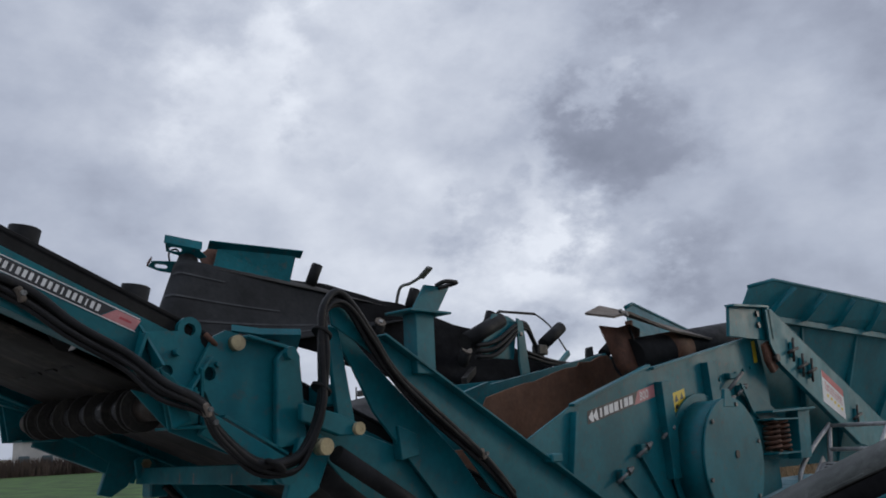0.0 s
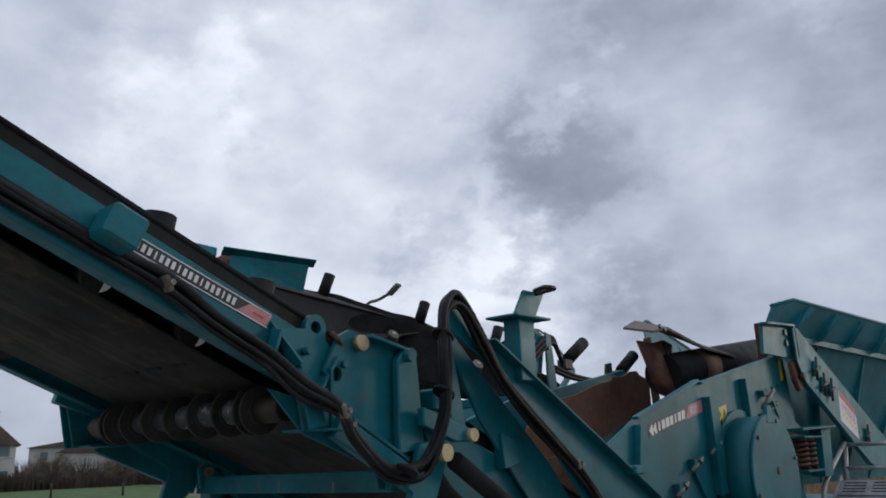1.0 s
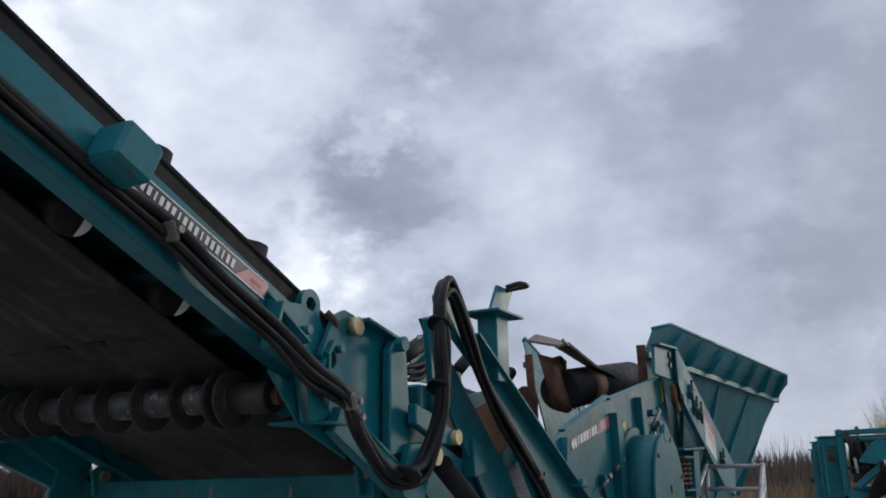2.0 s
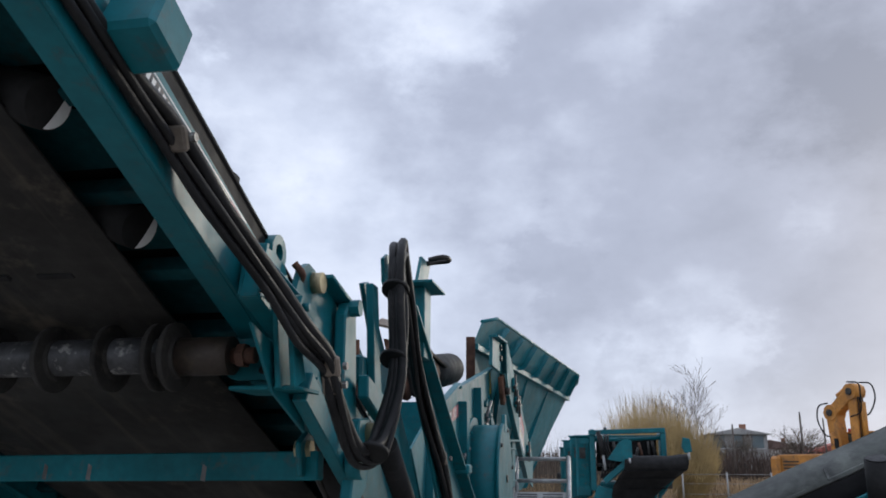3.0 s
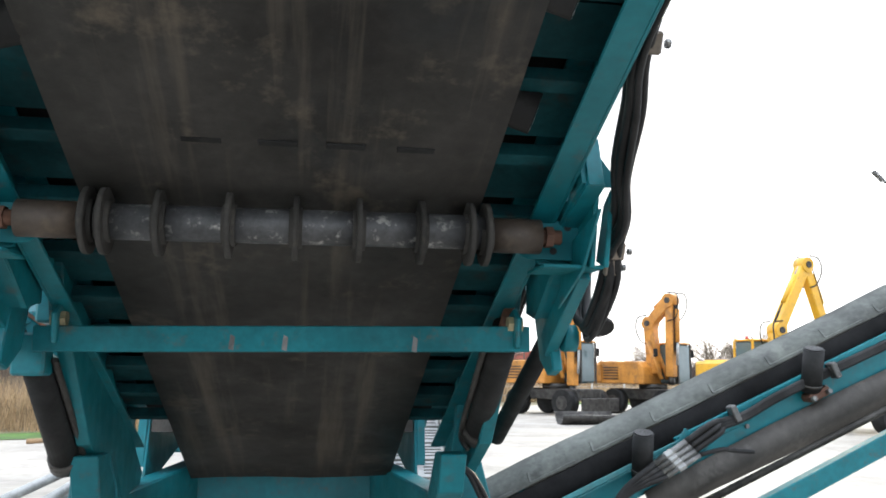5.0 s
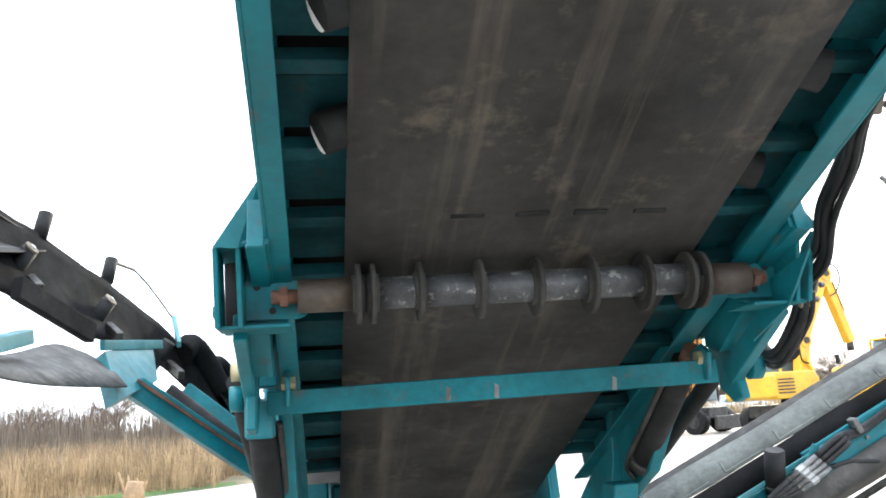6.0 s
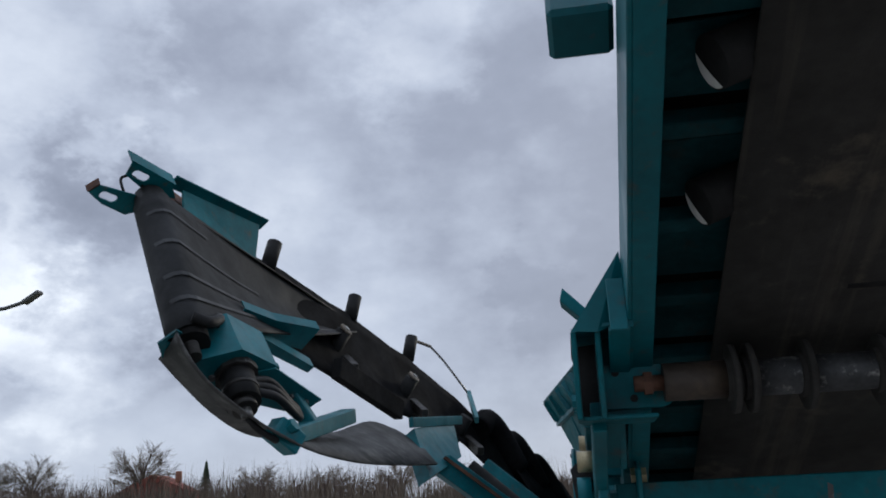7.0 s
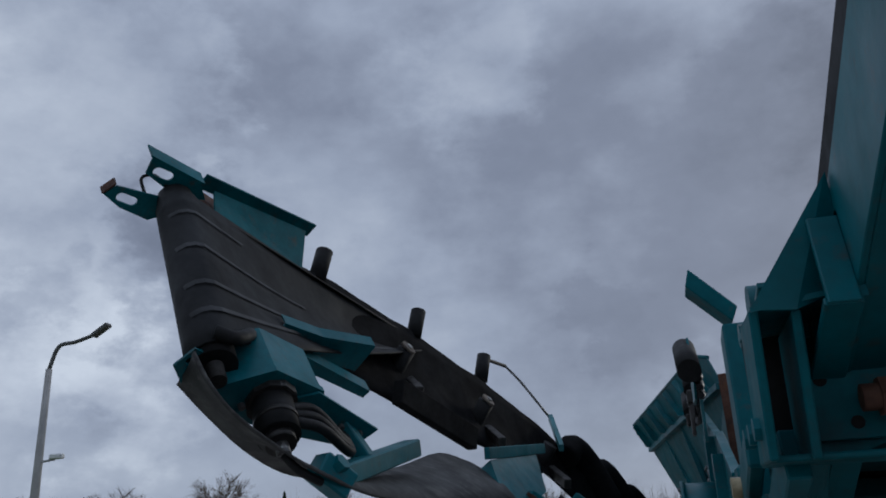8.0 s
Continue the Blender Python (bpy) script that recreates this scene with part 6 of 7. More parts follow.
    ram = part("stick_ram", rod(mid, mid.lerp(far, 0.6), 0.11, seg=14), paint, e)
    part("ram_rod", rod(mid.lerp(far, 0.6), far, 0.06, seg=12), GALV, ram, "bright ram rod")
    front = m0.to_3x3() @ Vector((0, 0.33, 0))
    bucket_ram = part("bucket_ram", rod(pts[2].lerp(pts[3], 0.12) + front, pts[2].lerp(pts[3], 0.55) + front, 0.10, seg=14), paint, e)
    part("ram_rod", rod(pts[2].lerp(pts[3], 0.55) + front, pts[2].lerp(pts[3], 0.85) + front * 0.9, 0.055, seg=12), GALV, bucket_ram, "bright ram rod")
    for k, (o, q) in enumerate(((-0.3, pts[1]), (0.3, pts[1]), (-0.3, pts[2]), (0.3, pts[2]))):
        back = (m0.to_3x3() @ Vector((o, -0.45 if k < 2 else 0.5, 0)))
        part("hose_loop", tube([q + side * o + up * 0.35, q + back + up * 0.25, q + back * 1.15 - up * 0.25, q + back * 0.8 - up * 0.75, q + side * o - up * 0.9], 0.028, 8, 5), HOSE, e)
    part("linkage", rod(pts[3], pts[3] + up * -0.35, 0.14, seg=10), DARK_STEEL, e)
    part("beacon", rod(P(-0.75, -0.2, 3.06), P(-0.75, -0.2, 3.2), 0.06, seg=12), RED_DARK, e)
    for x in (-1.5, 1.2):
        part("mirror", box(P(x, 1.0, 2.6), (0.08, 0.2, 0.35), 0.03, None, rot), RUBBER, e)
    return e


def second_screener():
    base = Vector((2.4, 21.2, 0))
    s = thing("screening_machine", base, "teal tracked screening machine with a black hanging conveyor belt", "screener")

    def B(x, y, z):
        return base + Vector((x, y, z))

    def sheet(pts, y0, y1, mat, name, label=""):
        return part(name, prism([(base.x + x, z) for x, z in pts], "y", base.y + y0, base.y + y1, 0.008), mat, s, label)
    for sg in (-1, 1):
        track = part("track", box(B(sg * 0.68, 1.5, 0.34), (0.40, 3.2, 0.62), 0.14), DARK_STEEL, s)
        for k in range(5):
            part("track_shoe", box(B(sg * 0.68, -0.12, 0.16 + 0.10 * k), (0.42, 0.04, 0.07), 0.008), DARK_STEEL, track)
    part("sub_frame", box(B(0, 0.0, 0.42), (1.85, 0.5, 0.14), 0.02), DUSTY, s)
    sheet([(-0.86, 0.50), (0.70, 0.50), (0.66, 0.92), (0.30, 1.05), (-0.80, 1.32), (-0.92, 1.0)], -0.22, 0.2, TEAL, "nose_plate")
    part("body", box(B(0, 1.6, 0.95), (1.5, 3.0, 0.9), 0.05), TEAL, s)
    part("end_stay", box(B(0.80, -0.1, 0.86), (0.09, 0.12, 0.80), 0.012), TEAL, s)
    # open screen box: posts, top rails, dark mesh decks inside
    for x in (-0.90, 0.98):
        part("frame_post", box(B(x, 0.1, 1.95 if x < 0 else 2.22), (0.15, 0.16, 1.55 if x < 0 else 1.0), 0.015), TEAL, s)
        part("side_sheet", box(B(x * 1.02, 1.3, 2.15), (0.03, 2.3, 1.05), 0.006), TEAL, s)
        part("top_rail", beam(B(x, 0.0, 2.73), B(x, 2.5, 2.66), 0.12, 0.12, 0.01), TEAL, s)
    part("top_frame", beam(B(-1.0, 0.05, 2.70), B(1.04, 0.05, 2.76), 0.12, 0.13, 0.012), TEAL, s)
    part("top_frame", beam(B(-0.9, 1.2, 2.62), B(0.95, 1.2, 2.62), 0.10, 0.10, 0.01), TEAL, s)
    part("cross_tube", rod(B(-0.85, 0.15, 2.50), B(0.92, 0.15, 2.56), 0.05, seg=12), TEAL, s)
    part("screen_deck", box(B(0.04, 1.4, 1.85), (1.75, 2.0, 0.08), 0.01), DARK_STEEL, s)
    # black sheet added to fill the screen box with a dark interior
    part("rear_wall", box(B(0.04, 2.3, 2.15), (1.75, 0.05, 0.95), 0.01), BELT_BLACK, s)
    rng = random.Random(12)
    for k in range(9):
        x = -0.65 + 0.18 * k
        part("deck_spring", rod(B(x, 0.25, 2.02), B(x + rng.uniform(-0.1, 0.1), 0.35, 2.30 + rng.uniform(0, 0.2)), 0.03 + 0.02 * rng.random(), seg=8), RUST if k % 3 == 0 else DARK_STEEL, s)
    for k in range(4):
        part("hose", tube([B(-0.72 + 0.08 * k, 0.0, 2.62), B(-0.66 + 0.06 * k, -0.15, 2.25), B(-0.62 + 0.10 * k, -0.1, 1.9), B(-0.70 + 0.05 * k, -0.15, 1.5)], 0.028, 6), HOSE, s)
    ram = part("lift_ram", rod(B(-0.74, -0.15, 2.72), B(-0.62, -0.25, 2.10), 0.06, seg=12), HOSE, s, "hydraulic lift ram")
    part("ram_rod", rod(B(-0.62, -0.25, 2.10), B(-0.58, -0.28, 1.72), 0.035, seg=10), GALV, ram)
    # belt head: troughed belt over a pulley, falling back below
    rows = []
    for f, (y, z, half, shift) in enumerate(((0.6, 1.95, 0.78, 0.30), (-0.2, 2.04, 0.80, 0.62), (-0.72, 2.08, 0.80, 0.72), (-0.92, 2.00, 0.80, 0.72), (-1.0, 1.84, 0.80, 0.72), (-0.92, 1.68, 0.79, 0.68), (-0.70, 1.52, 0.76, 0.52), (-0.52, 1.25, 0.66, 0.26), (-0.36, 1.02, 0.56, 0.12), (-0.3, 0.86, 0.48, 0.05))):
        rows.append([B(shift + half * v, y, z + 0.05 * v * v + 0.012 * math.sin(7 * v + f)) for v in np.linspace(-1, 1, 9)])
    belt = part("head_belt", slab(rows, 0.02), RUBBER, s, "black troughed belt over its head pulley")
    part("head_pulley", rod(B(-0.06, -0.80, 1.86), B(1.50, -0.80, 1.90), 0.14, seg=20), DARK_STEEL, belt)
    for z, y in ((1.70, -0.94), (1.50, -0.72), (1.24, -0.54)):
        part("belt_seam", beam(B(-0.10 if z > 1.6 else -0.28, y - 0.02, z), B(1.42 if z > 1.6 else 1.0 + (z - 1.24) * 0.8, y - 0.02, z + 0.03), 0.02, 0.025), BELT_BLACK, belt)
    sheet([(-0.52, 1.98), (-0.20, 2.42), (-0.04, 2.50), (0.12, 2.46), (0.12, 2.02), (-0.16, 1.92)], -0.95, -0.90, TEAL, "ear_plate", "slanted teal ear plate")
    sheet([(1.36, 2.30), (1.40, 2.54), (1.58, 2.50), (1.62, 2.18), (1.44, 2.14)], -0.95, -0.88, TEAL, "ear_plate", "slanted teal ear plate")
    part("ear_pin", rod(B(0.05, -0.96, 2.02), B(0.05, -0.96, 1.85), 0.03, seg=8), GALV, s)
    part("ear_pin", rod(B(1.53, -0.96, 2.16), B(1.53, -0.96, 1.98), 0.03, seg=8), GALV, s)
    part("arm_side", beam(B(-0.60, -0.4, 1.42), B(0.0, -0.8, 1.92), 0.08, 0.16, 0.01), TEAL, s)
    part("arm_side", beam(B(0.80, -0.2, 1.1), B(1.40, -0.75, 1.92), 0.08, 0.14, 0.01), TEAL, s)
    part("hang_bracket", box(B(1.05, -0.35, 1.42), (0.14, 0.12, 0.34), 0.02), DARK_STEEL, s)
    # engine side: stepped cabinets running back
    for k, (x, y, z0, z1, w, d) in enumerate(((-1.18, 1.4, 1.0, 2.62, 0.42, 1.3), (-1.36, 3.0, 0.9, 2.66, 0.50, 1.5), (-1.62, 4.8, 0.9, 2.58, 0.55, 1.6), (-1.85, 6.4, 0.9, 2.40, 0.50, 1.2))):
        cab = part("side_cabinet", box(B(x, y, (z0 + z1) / 2), (w, d, z1 - z0), 0.04), TEAL, s)
        part("cabinet_door", box(B(x, y - d / 2 - 0.012, (z0 + z1) / 2 + 0.05), (w * 0.7, 0.02, (z1 - z0) * 0.7), 0.006), TEAL_WORN, cab)
        part("cabinet_vent", box(B(x - 0.02, y - d / 2 - 0.026, z1 - 0.45), (w * 0.4, 0.01, 0.30), 0.004), DARK_STEEL, cab)
        part("cabinet_cap", box(B(x, y, z1 + 0.02), (w + 0.06, d + 0.04, 0.05), 0.01), TEAL, cab)
    part("exhaust", rod(B(-0.55, 1.8, 2.7), B(-0.55, 1.8, 2.92), 0.05, seg=12), DARK_STEEL, s)
    part("long_belt", beam(B(-1.2, 6.4, 1.0), B(-1.95, 7.6, 1.5), 0.9, 0.2, 0.03), RUBBER, s)
    for x, y in ((-1.2, 2.0), (-1.7, 5.6)):
        part("cabinet_leg", box(B(x, y, 0.47), (0.14, 0.14, 0.94), 0.012), TEAL, s)


def digger_bucket():
    base = Vector((3.85, 19.4, 0.03))
    b = thing("excavator_bucket", base, "rusty brown wide excavator bucket lying on the yard", "bucket")
    prof = [(-0.45, 0.0), (-0.52, 0.35), (-0.40, 0.62), (-0.15, 0.78), (0.15, 0.80), (0.40, 0.68), (0.48, 0.30), (0.42, 0.0)]
    part("shell", slab([[base + Vector((x, y, z)) for y, z in prof] for x in np.linspace(-0.72, 0.72, 7)], 0.03), RUST, b)
    for sg in (-1, 1):
        part("side_plate", prism([(base.y + y, base.z + z) for y, z in prof], "x", base.x + sg * 0.72 - 0.02, base.x + sg * 0.72 + 0.02), RUST, b)
    part("cutting_edge", box(base + Vector((0, -0.47, 0.06)), (1.5, 0.08, 0.12), 0.01), RUST, b)
    for sg in (-1, 1):
        part("hitch_ear", prism([(base.y - 0.35, base.z + 0.62), (base.y - 0.30, base.z + 0.92), (base.y, base.z + 0.92), (base.y + 0.1, base.z + 0.78)], "x", base.x + sg * 0.46 - 0.03, base.x + sg * 0.46 + 0.03), RUST, b)
    part("hitch_bar", box(base + Vector((0, -0.2, 0.84)), (1.0, 0.22, 0.10), 0.02), RUST, b)
    part("worn_patch", slab([[base + Vector((-0.12, -0.56, 0.30)), base + Vector((-0.12, -0.44, 0.60))], [base + Vector((0.18, -0.56, 0.30)), base + Vector((0.18, -0.44, 0.60))]], 0.01), CONCRETE, b, "pale worn patch")


def clear_trough():
    t = solo("loader_trough", slab([[(9.4 + x, 24.6 + 0.5 * math.cos(a), 0.40 + 0.40 * math.sin(a)) for a in np.linspace(-3.0, 0.1, 8)] for x in np.linspace(-1.0, 1.0, 5)], 0.05), DARK_STEEL, "dark steel bucket lying on the yard", "bucket")
    return t


def parked_car():
    base = Vector((27.5, 50.5, 0.0))
    c = thing("parked_car", base, "white parked passenger car by the verge", "car")

    def at(bm):
        bmesh.ops.translate(bm, vec=base, verts=bm.verts)
        return bm
    part("body", at(prism([(-2.1, 0.35), (2.1, 0.35), (2.15, 0.75), (1.2, 0.92), (-2.0, 0.95), (-2.15, 0.7)], "y", -0.85, 0.85, 0.06)), WHITE, c)
    part("cabin", at(prism([(1.1, 0.90), (0.4, 1.42), (-1.1, 1.45), (-1.8, 0.93)], "y", -0.72, 0.72, 0.06)), GLASS, c)
    part("roof", at(prism([(0.45, 1.40), (-1.1, 1.43), (-1.1, 1.48), (0.4, 1.46)], "y", -0.7, 0.7, 0.01)), WHITE, c)
    for x in (-1.3, 1.3):
        for y in (-0.85, 0.85):
            w = part("wheel", rod(base + Vector((x, y - 0.1, 0.32)), base + Vector((x, y + 0.1, 0.32)), 0.32, seg=20), RUBBER, c)
            part("rim", rod(base + Vector((x, y - 0.105, 0.32)), base + Vector((x, y + 0.105, 0.32)), 0.18, seg=14), STEEL, w)


excavator("wheeled_excavator", Vector((10.4, 31.5, 0.03)), radians(212), ORANGE, "dirty orange wheeled excavator with folded boom on the yard", [(0.2, 1.7), (0.05, 3.75), (1.05, 4.45), (1.0, 1.2)])
excavator("wheeled_excavator", Vector((14.9, 32.0, 0.03)), radians(212), ORANGE, "dirty orange wheeled excavator behind the side conveyor", [(0.2, 1.7), (0.05, 3.9), (1.1, 4.85), (1.05, 1.6)])
excavator("wheeled_excavator", Vector((17.2, 26.7, 0.03)), radians(-75), YELLOW, "bright yellow wheeled excavator with raised boom", [(0.2, 1.9), (0.45, 3.4), (2.0, 6.0), (3.0, 3.3)])
excavator("wheeled_excavator", Vector((17.9, 20.95, 0.03)), radians(-75), YELLOW, "bright yellow wheeled excavator partly behind the conveyor", [(0.2, 1.9), (0.5, 4.0), (1.2, 5.9), (2.4, 3.4)])
second_screener()
digger_bucket()
clear_trough()
parked_car()


# ---- lamps, poles, fence ----
def street_lamp(base, top, reach, label, extra=True):
    s = thing("street_lamp", base, label, "street lamp", "street lamps")
    b, t = Vector(base), Vector(top)
    part("pole", rod(b, t, 0.14, 0.085, 16), CONCRETE, s, "tapered grey pole")
    r = Vector(reach)
    part("arm", tube([t, t + (r - t) * 0.18 + Vector((0, 0, 0.45)), t.lerp(r, 0.55) + Vector((0, 0, 0.22)), r], 0.055, 8, 5), LAMP_GREY, s)
    part("lamp_head", beam(r - (r - t).normalized() * 0.1, r + (r - t).normalized() * 0.45, 0.24, 0.11, 0.02), LAMP_GREY, s)
    if extra:
        cam_box = part("camera_bracket", rod(b.lerp(t, 0.62), b.lerp(t, 0.62) + Vector((0.5, 0, 0.05)), 0.03), GALV, s)
        part("security_camera", box(b.lerp(t, 0.62) + Vector((0.55, 0, 0.12)), (0.4, 0.16, 0.14), 0.03), WHITE, cam_box)


street_lamp((-17.24, 17.24, 0), (-17.15, 17.24, 6.5), (-15.75, 17.24, 7.33), "grey street lamp with curved arm and a camera")
street_lamp((23.73, 26.6, 0), (23.73, 26.6, 8.4), (22.62, 26.8, 9.6), "grey street lamp with curved arm", False)
for x, y, h in ((14.4, 56.5, 5.2), (10.6, 60.0, 4.6), (19.0, 70.0, 5.5)):
    p = thing("utility_pole", (x, y, 0), "dark wooden utility pole by the field", "pole", "utility poles")
    part("pole", rod((x, y, 0), (x, y, h), 0.085, 0.06, 10), BARK, p)
    part("insulator", rod((x, y, h), (x, y, h + 0.15), 0.04, seg=8), DARK_STEEL, p)
m = thing("antenna_mast", (-24.35, 21.16, 0), "thin dark mast with small antenna boxes", "mast")
part("mast", rod((-24.35, 21.16, 0), (-24.35, 21.16, 4.28), 0.05, 0.03, 8), DARK_STEEL, m)
for k in range(3):
    part("antenna", box((-24.22 + 0.10 * k, 21.16, 3.15 + 0.42 * k), (0.35, 0.2, 0.25), 0.03), DARK_STEEL, m)
fence = thing("wire_fence", (6, 40, 0), "low wire fence with pale concrete posts", "fence")
for k in range(16):
    x = 5.5 + 2.2 * k
    y = 40.5 + 0.25 * x
    part("post", rod((x, y, 0), (x, y, 1.55), 0.05, 0.045, 8), CONCRETE, fence)
for z in (0.5, 1.0, 1.45):
    part("wire", rod((5.5, 41.9, z), (38.5, 50.1, z), 0.012, seg=5), GALV, fence)


# ---- houses ----
def house(base, size, roof_h, walls, roofing, label, floors=1, yaw=0.0):
    h = thing("house", base, label, "house", "houses")
    w, d, e = size
    b = Vector(base)
    h.rotation_euler = (0, 0, yaw)

    def add(name, bm, mat, parent, lab=""):
        return part(name, bm, mat, parent, lab)
    add("wall", box(b + Vector((0, 0, e / 2)), (w, d, e), 0.02), walls, h)
    add("roof", prism([(b.x - w / 2 - 0.5, b.z + e - 0.1), (b.x + w / 2 + 0.5, b.z + e - 0.1), (b.x, b.z + e + roof_h)], "y", b.y - d / 2 - 0.4, b.y + d / 2 + 0.4), roofing, h)
    for f in range(floors):
        for k in range(3):
            x = b.x - w / 3 + k * w / 3
            z = b.z + 1.5 + 2.7 * f
            win = add("window", box((x, b.y - d / 2 - 0.02, z), (1.1, 0.06, 1.2), 0.01), GLASS, h)
            add("frame", box((x, b.y - d / 2 - 0.05, z - 0.65), (1.3, 0.12, 0.08), 0.01), WHITE, win)
    add("chimney", box(b + Vector((w * 0.2, 0, e + roof_h * 0.9)), (0.6, 0.6, 1.2), 0.02), BRICK, h)
    return h


house((-98, 34.5, 0), (7.0, 8, 4.9), 3.6, RENDERED, ROOF, "pale rendered house with brown gable roof", 2, 1.235)
house((-112, 56, 0), (9, 8, 4.4), 2.2, RENDERED, ROOF, "pale two-storey house behind a hedge", 1, 0.8)
house((-130, 62, 0), (14, 9, 5.6), 1.0, RENDERED, ROOF, "pale flat house far behind the meadow", 2, 0.8)
house((-46, 82, 0), (9, 8, 2.6), 2.4, BRICK, RED_ROOF, "low brick house with red roof among trees", 1, 0.3)
house((14.4, 88, 0), (5.4, 8, 5.0), 0.5, CONCRETE, CONCRETE, "grey unfinished two-storey house past the field", 2)
house((40, 150, 0), (14, 9, 4), 2.0, RENDERED, RED_ROOF, "far pale house with red roof", 1)
house((30, 160, 0), (16, 9, 5), 1.5, RENDERED, ROOF, "far pale long house", 1)


# ---- plants ----
def twig_mesh(base, height, spread, seed, lean=0.0, r0=0.16, tip=0.006, levels=4):
    """Trunk and limbs in one mesh, fine twigs in another, grown by splitting."""
    rng = random.Random(seed)
    wood, fine = bmesh.new(), bmesh.new()

    def stick(bm, p, q, ra, rb, seg):
        d = (q - p).normalized()
        s = d.orthogonal().normalized()
        t = d.cross(s)
        a = [bm.verts.new(p + (s * math.cos(6.283 * i / seg) + t * math.sin(6.283 * i / seg)) * ra) for i in range(seg)]
        b = [bm.verts.new(q + (s * math.cos(6.283 * i / seg) + t * math.sin(6.283 * i / seg)) * rb) for i in range(seg)]
        for i in range(seg):
            bm.faces.new((a[i], a[(i + 1) % seg], b[(i + 1) % seg], b[i]))

    def grow(p, d, length, r, level):
        steps = 3 if level < 2 else 2
        for k in range(steps):
            d = (d + Vector((rng.gauss(0, 0.12), rng.gauss(0, 0.12), 0.05))).normalized()
            q = p + d * (length / steps)
            r2 = max(tip, r * 0.8)
            stick(wood if level < 2 else fine, p, q, r, r2, 6 if level == 0 else (4 if level == 1 else 3))
            p, r = q, r2
            if level < levels:
                for _ in range(2 if level else 3):
                    side = Vector((rng.gauss(0, 1), rng.gauss(0, 1), rng.uniform(-0.1, 0.7))).normalized()
                    grow(p, (d * 0.75 + side * spread).normalized(), length * rng.uniform(0.5, 0.72), r * 0.55, level + 1)
    grow(Vector(base), Vector((lean, 0, 1)).normalized(), height * 0.48, r0, 0)
    return wood, fine


def tree(base, height, seed, label, spread=0.75, twigs=TWIG, r0=0.16, levels=4, tip=0.012):
    wood, fine = twig_mesh(base, height, spread, seed, random.Random(seed).uniform(-0.1, 0.1), r0, tip, levels)
    t = thing("bare_tree", base, label, "tree", "bare trees")
    part("trunk", wood, BARK, t)
    part("crown", fine, twigs, t, kind="stuff")
    return t


def dome_tree(base, height, seed, label):
    """A round-crowned bare tree: limbs that leave a short trunk, branchlets and fine twigs out to a dome."""
    rng = random.Random(seed)
    wood, verts, faces = bmesh.new(), [], []
    centre, rad = Vector((0, 0, height * 0.57)), Vector((height * 0.40, height * 0.40, height * 0.44))

    def sliver(p, q, w):
        side = (q - p).cross(Vector((rng.gauss(0, 1), rng.gauss(0, 1), rng.gauss(0, 1)))).normalized() * w
        n = len(verts)
        verts.extend([p - side, p + side, q + side * 0.5, q - side * 0.5])
        faces.append((n, n + 1, n + 2, n + 3))
    own = Vector(base)
    merge(wood, rod(own, own + Vector((0, 0, height * 0.30)), height * 0.026, height * 0.019, 10))
    merge(wood, rod(own + Vector((0, 0, height * 0.30)), own + Vector((0.1, 0, height * 0.72)), height * 0.019, height * 0.006, 8))
    for k in range(30):
        up = rng.uniform(-0.30, 1.0)
        a = k * 2.4 + rng.uniform(-0.4, 0.4)
        flatness = math.sqrt(1 - up * up)
        out = Vector((math.cos(a) * flatness, math.sin(a) * flatness, up))
        tip = centre + Vector((out.x * rad.x, out.y * rad.y, out.z * rad.z)) * rng.uniform(0.68, 0.86)
        root = Vector((0, 0, height * rng.uniform(0.20, 0.34) + max(0, up) * height * 0.22))
        mid = root.lerp(tip, 0.45) + Vector((0, 0, height * 0.07))
        line = smooth_line([root, mid, tip], 4)
        line = [Vector(p) for p in line]
        for i in range(len(line) - 1):
            r = height * 0.0085 * (1 - 0.8 * i / len(line))
            merge(wood, rod(own + line[i], own + line[i + 1], r, r * 0.85, 5))
        for _ in range(13):
            p = line[rng.randrange(len(line) // 3, len(line))]
            way = (out + Vector((rng.gauss(0, 0.55), rng.gauss(0, 0.55), rng.gauss(0.15, 0.45)))).normalized()
            q = p + way * height * rng.uniform(0.08, 0.17)
            sliver(p, q, height * 0.0024)
            for _ in range(11):
                f = p.lerp(q, rng.uniform(0.3, 1.0))
                turn = (way + Vector((rng.gauss(0, 0.6), rng.gauss(0, 0.6), rng.gauss(0.2, 0.5)))).normalized()
                sliver(f, f + turn * height * rng.uniform(0.04, 0.10), height * 0.0013)
    t = thing("bare_tree", base, label, "tree", "bare trees")
    part("trunk", wood, BARK, t)
    me = bpy.data.meshes.new("crown")
    me.from_pydata(verts, [], faces)
    me.materials.append(TWIG)
    crown = new("crown", me)
    crown.parent = t
    tagged(crown, kind="stuff")
    return t


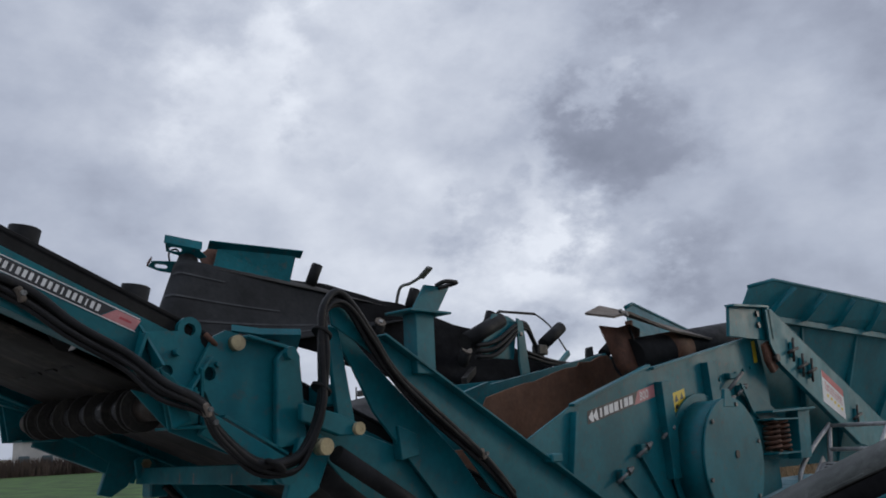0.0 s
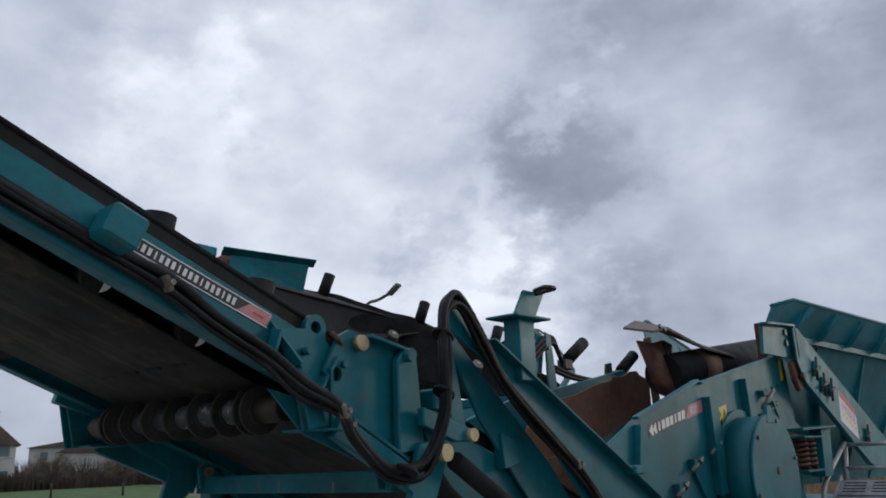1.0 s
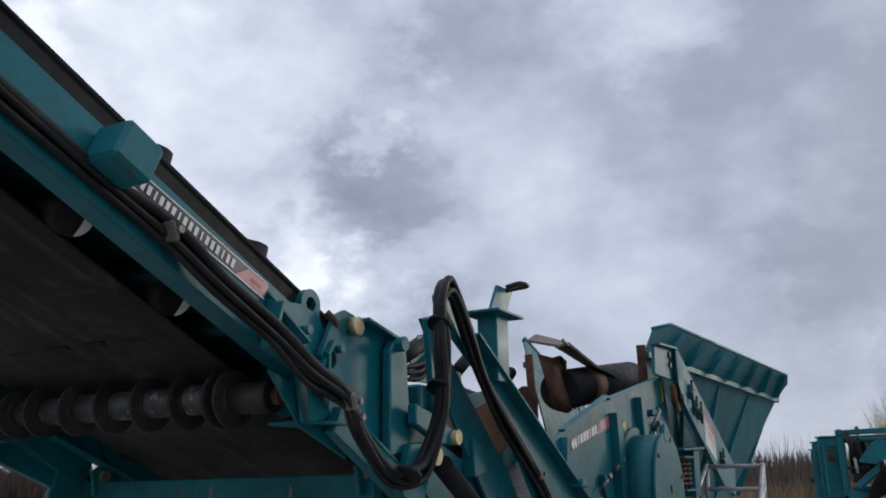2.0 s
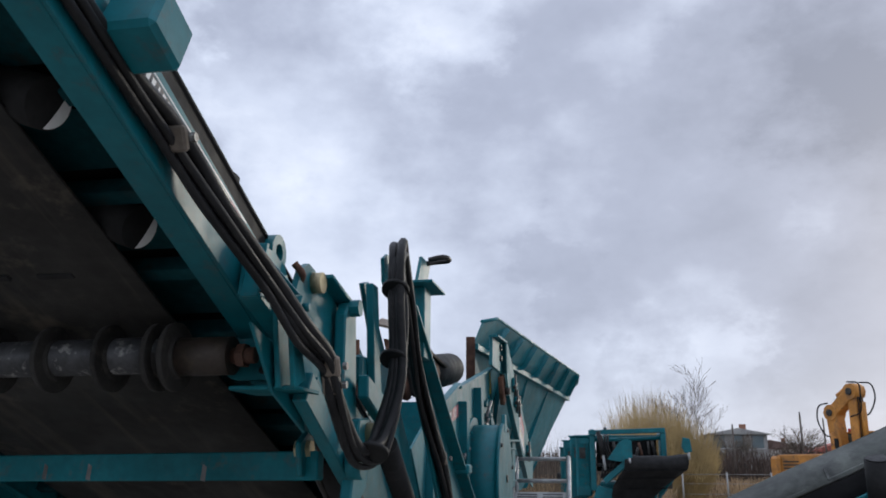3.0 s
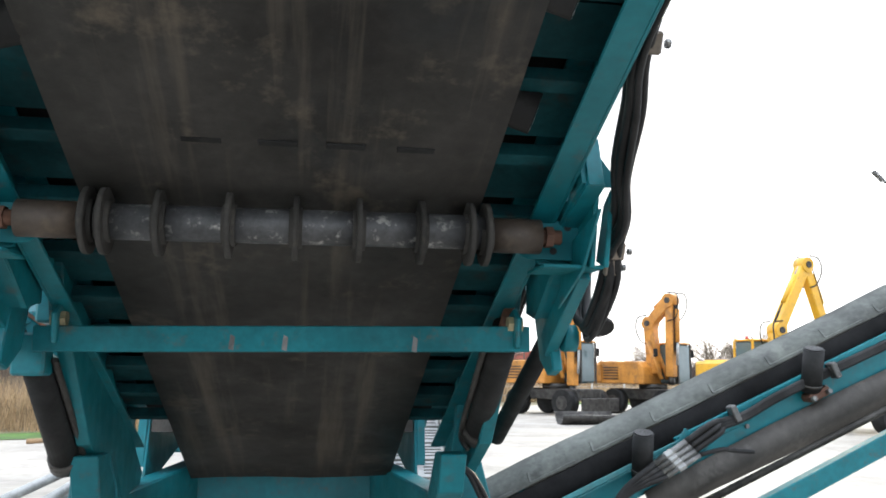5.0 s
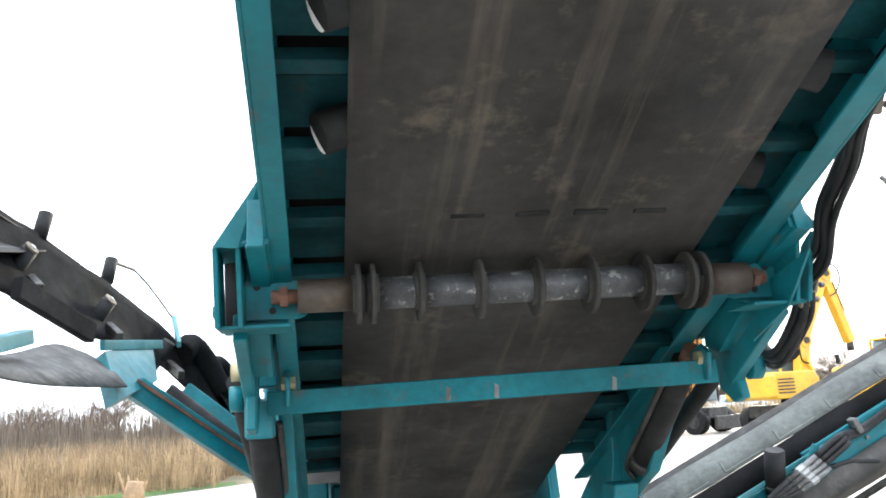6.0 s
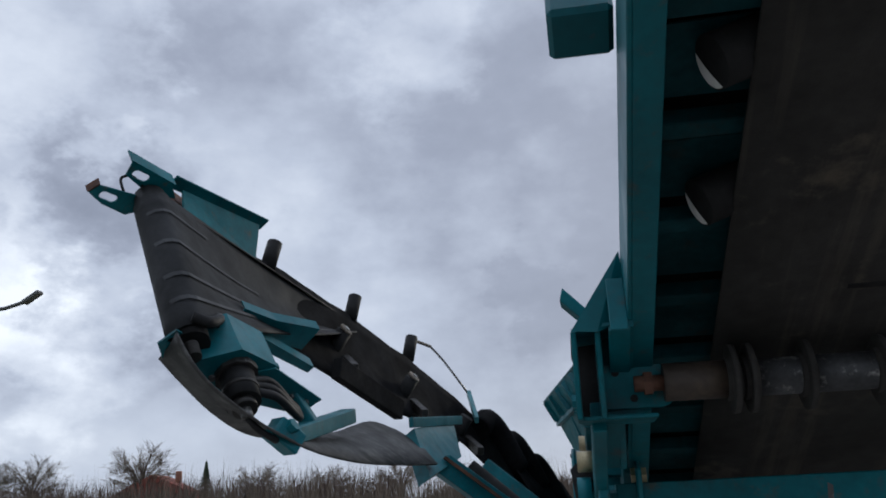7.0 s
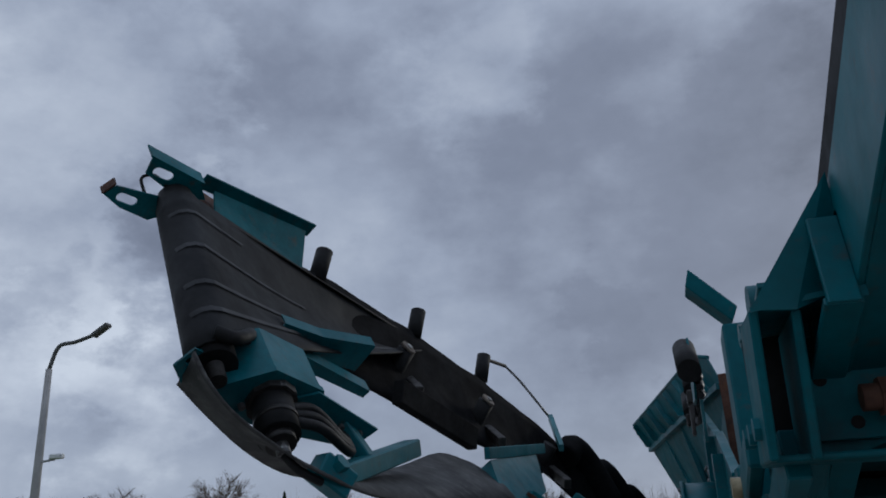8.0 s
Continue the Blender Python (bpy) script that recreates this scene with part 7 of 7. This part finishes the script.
protos = [dome_tree((-46, 78, 0), 8.6, 3, "round-crowned leafless tree on the horizon")]
spots = [(-54, 72, 0.85), (-58, 70, 0.8), (-63, 66, 0.85), (-66, 62, 0.7), (-36, 84, 0.72), (-30, 90, 0.7), (-75, 58, 0.85), (-82, 50, 0.8), (-24, 100, 0.8), (-16, 105, 0.7), (34, 64, 0.62), (37, 63, 0.7), (41, 60, 0.62), (30, 68, 0.55), (46, 58, 0.6), (12.5, 74, 0.58), (20, 84, 0.7), (52, 52, 0.7), (60, 45, 0.75), (-60, 26, 0.42), (-57, 30, 0.4), (17, 64, 0.3)]
for k, (x, y, f) in enumerate(spots):
    o = copy_thing(protos[0], Matrix.Translation((x, y, 0)) @ Matrix.Rotation(k * 1.7, 4, "Z") @ Matrix.Scale(f, 4))
    o.scale = (f * 1.05, f * 1.05, f)
tree((6.4, 45.0, 0), 6.4, 12, "tall thin leafless tree beside the willow", 0.6, TWIG, 0.07, 4, 0.008)


def stalks(name, areas, mat, label, seed, kind_height, width, lean=0.12, curl=True):
    """Thin upright stalks over patches of ground: (x0, x1, y0, y1, count)."""
    rng = random.Random(seed)
    verts, faces = [], []
    for x0, x1, y0, y1, count in areas:
        for _ in range(count):
            x, y = rng.uniform(x0, x1), rng.uniform(y0, y1)
            h = kind_height * rng.uniform(0.45, 1.1)
            a = rng.uniform(0, 6.283)
            dx, dy = math.cos(a) * width, math.sin(a) * width
            lx, ly = rng.gauss(0, lean) * h, rng.gauss(0, lean) * h
            n = len(verts)
            verts += [(x - dx, y - dy, 0), (x + dx, y + dy, 0), (x + lx * 0.4 + dx * 0.8, y + ly * 0.4 + dy * 0.8, h * 0.6), (x + lx * 0.4 - dx * 0.8, y + ly * 0.4 - dy * 0.8, h * 0.6), (x + lx, y + ly, h)]
            faces += [(n, n + 1, n + 2, n + 3), (n + 3, n + 2, n + 4)]
    me = bpy.data.meshes.new(name)
    me.from_pydata(verts, [], faces)
    me.materials.append(mat)
    return tagged(new(name, me), label, "plants", kind="stuff")


stalks("reeds", [(-24, -3.6, 21.4, 30, 22000), (-3.6, 4, 25.5, 34, 7000)], REED, "dry straw-coloured reeds beyond the verge", 5, 1.45, 0.008, 0.22)
stalks("tall_reeds", [(-26, -4, 23, 34, 3200), (-4, 3, 28, 36, 900)], TWIG, "tall leafless saplings above the reeds", 6, 3.1, 0.011, 0.09)
stalks("dry_grass", [(4, 40, 46, 60, 12000)], REED, "dry brown grass behind the fence", 7, 1.2, 0.03)
stalks("brown_thicket", [(-100, -14, 50, 62, 15000), (-125, -100, 44, 90, 7000)], HEDGE, "brown leafless thicket along the meadow", 8, 3.7, 0.04, 0.15)
stalks("low_hedge", [(-94, -88, 20, 48, 6000)], HEDGE, "low brown leafless hedge before the house", 18, 1.9, 0.05, 0.15)
stalks("brown_thicket", [(14, 75, 62, 80, 9000), (-14, 14, 60, 80, 5000)], HEDGE, "brown leafless thicket past the field", 9, 3.2, 0.06, 0.15)


def willow(base, height, width, label, seed):
    rng = random.Random(seed)
    verts, faces = [], []
    for _ in range(2600):
        a, r = rng.uniform(0, 6.283), width * math.sqrt(rng.random()) * 0.5
        x, y = base[0] + math.cos(a) * r, base[1] + math.sin(a) * r
        h = height * (0.55 + 0.45 * math.sqrt(max(0, 1 - (r / (width * 0.52)) ** 2))) * rng.uniform(0.5, 1.05)
        bx, by = base[0] + (x - base[0]) * 0.45, base[1] + (y - base[1]) * 0.45
        n = len(verts)
        w = 0.013
        verts += [(bx - w, by, 0.2), (bx + w, by, 0.2), (x + w * 0.7, y, h * 0.65), (x - w * 0.7, y, h * 0.65), (x + (x - base[0]) * 0.2 + rng.uniform(-0.35, 0.35), y, h)]
        faces += [(n, n + 1, n + 2, n + 3), (n + 3, n + 2, n + 4)]
    t = thing("willow_bush", base, label, "bush", "willows")
    me = bpy.data.meshes.new("crown")
    me.from_pydata([(a - base[0], b - base[1], c - base[2]) for a, b, c in verts], [], faces)
    me.materials.append(WILLOW)
    ob = new("crown", me)
    ob.parent = t
    tagged(ob, kind="stuff")
    part("stool", rod((base[0], base[1], 0), (base[0], base[1], 0.5), 0.35, 0.2, 10), BARK, t)


willow((4.0, 43.0, 0), 6.0, 4.4, "straw-yellow leafless willow behind the second machine", 31)
willow((5.9, 44.0, 0), 4.6, 3.2, "straw-yellow leafless willow by the field", 32)


def conifer(base, h):
    t = thing("conifer", base, "small dark green conifer among bare trees", "tree")
    rng = random.Random(int(base[0] * 7))
    part("trunk", rod(base, Vector(base) + Vector((0, 0, h)), 0.12, 0.02, 8), BARK, t)
    verts, faces = [], []
    for k in range(900):
        f = rng.random()
        z, r = h * (0.15 + 0.85 * f), h * 0.24 * (1 - f) * rng.uniform(0.5, 1.1) + 0.05
        a = rng.uniform(0, 6.283)
        n = len(verts)
        c, s = math.cos(a), math.sin(a)
        verts += [(0, 0, z), (c * r - s * 0.12, s * r + c * 0.12, z - 0.25), (c * r + s * 0.12, s * r - c * 0.12, z - 0.2)]
        faces.append((n, n + 1, n + 2))
    me = bpy.data.meshes.new("crown")
    me.from_pydata(verts, [], faces)
    me.materials.append(PINE)
    ob = new("crown", me)
    ob.parent = t
    tagged(ob, kind="stuff")


conifer((-40, 80, 0), 6.2)
conifer((-60, 68, 0), 6.0)


def stump():
    b = Vector((-5.0, 18.0, 0.02))
    s = thing("tree_stump", b, "splintered pale tree stump on the verge", "stump")
    part("stump", rod(b, b + Vector((0.05, 0, 0.5)), 0.28, 0.18, 10), WOODTONE, s)
    for k in range(4):
        part("splinter", rod(b + Vector((0.1 * k - 0.15, 0, 0.2)), b + Vector((0.22 * k - 0.35, 0.05, 0.75 - 0.08 * k)), 0.06, 0.015, 6), WOODTONE, s)
    solo("log", rod((-6.0, 17.3, 0.09), (-5.6, 17.5, 0.10), 0.06, 0.05, 8), WOODTONE, "short splintered log lying on the yard edge", "log")


stump()
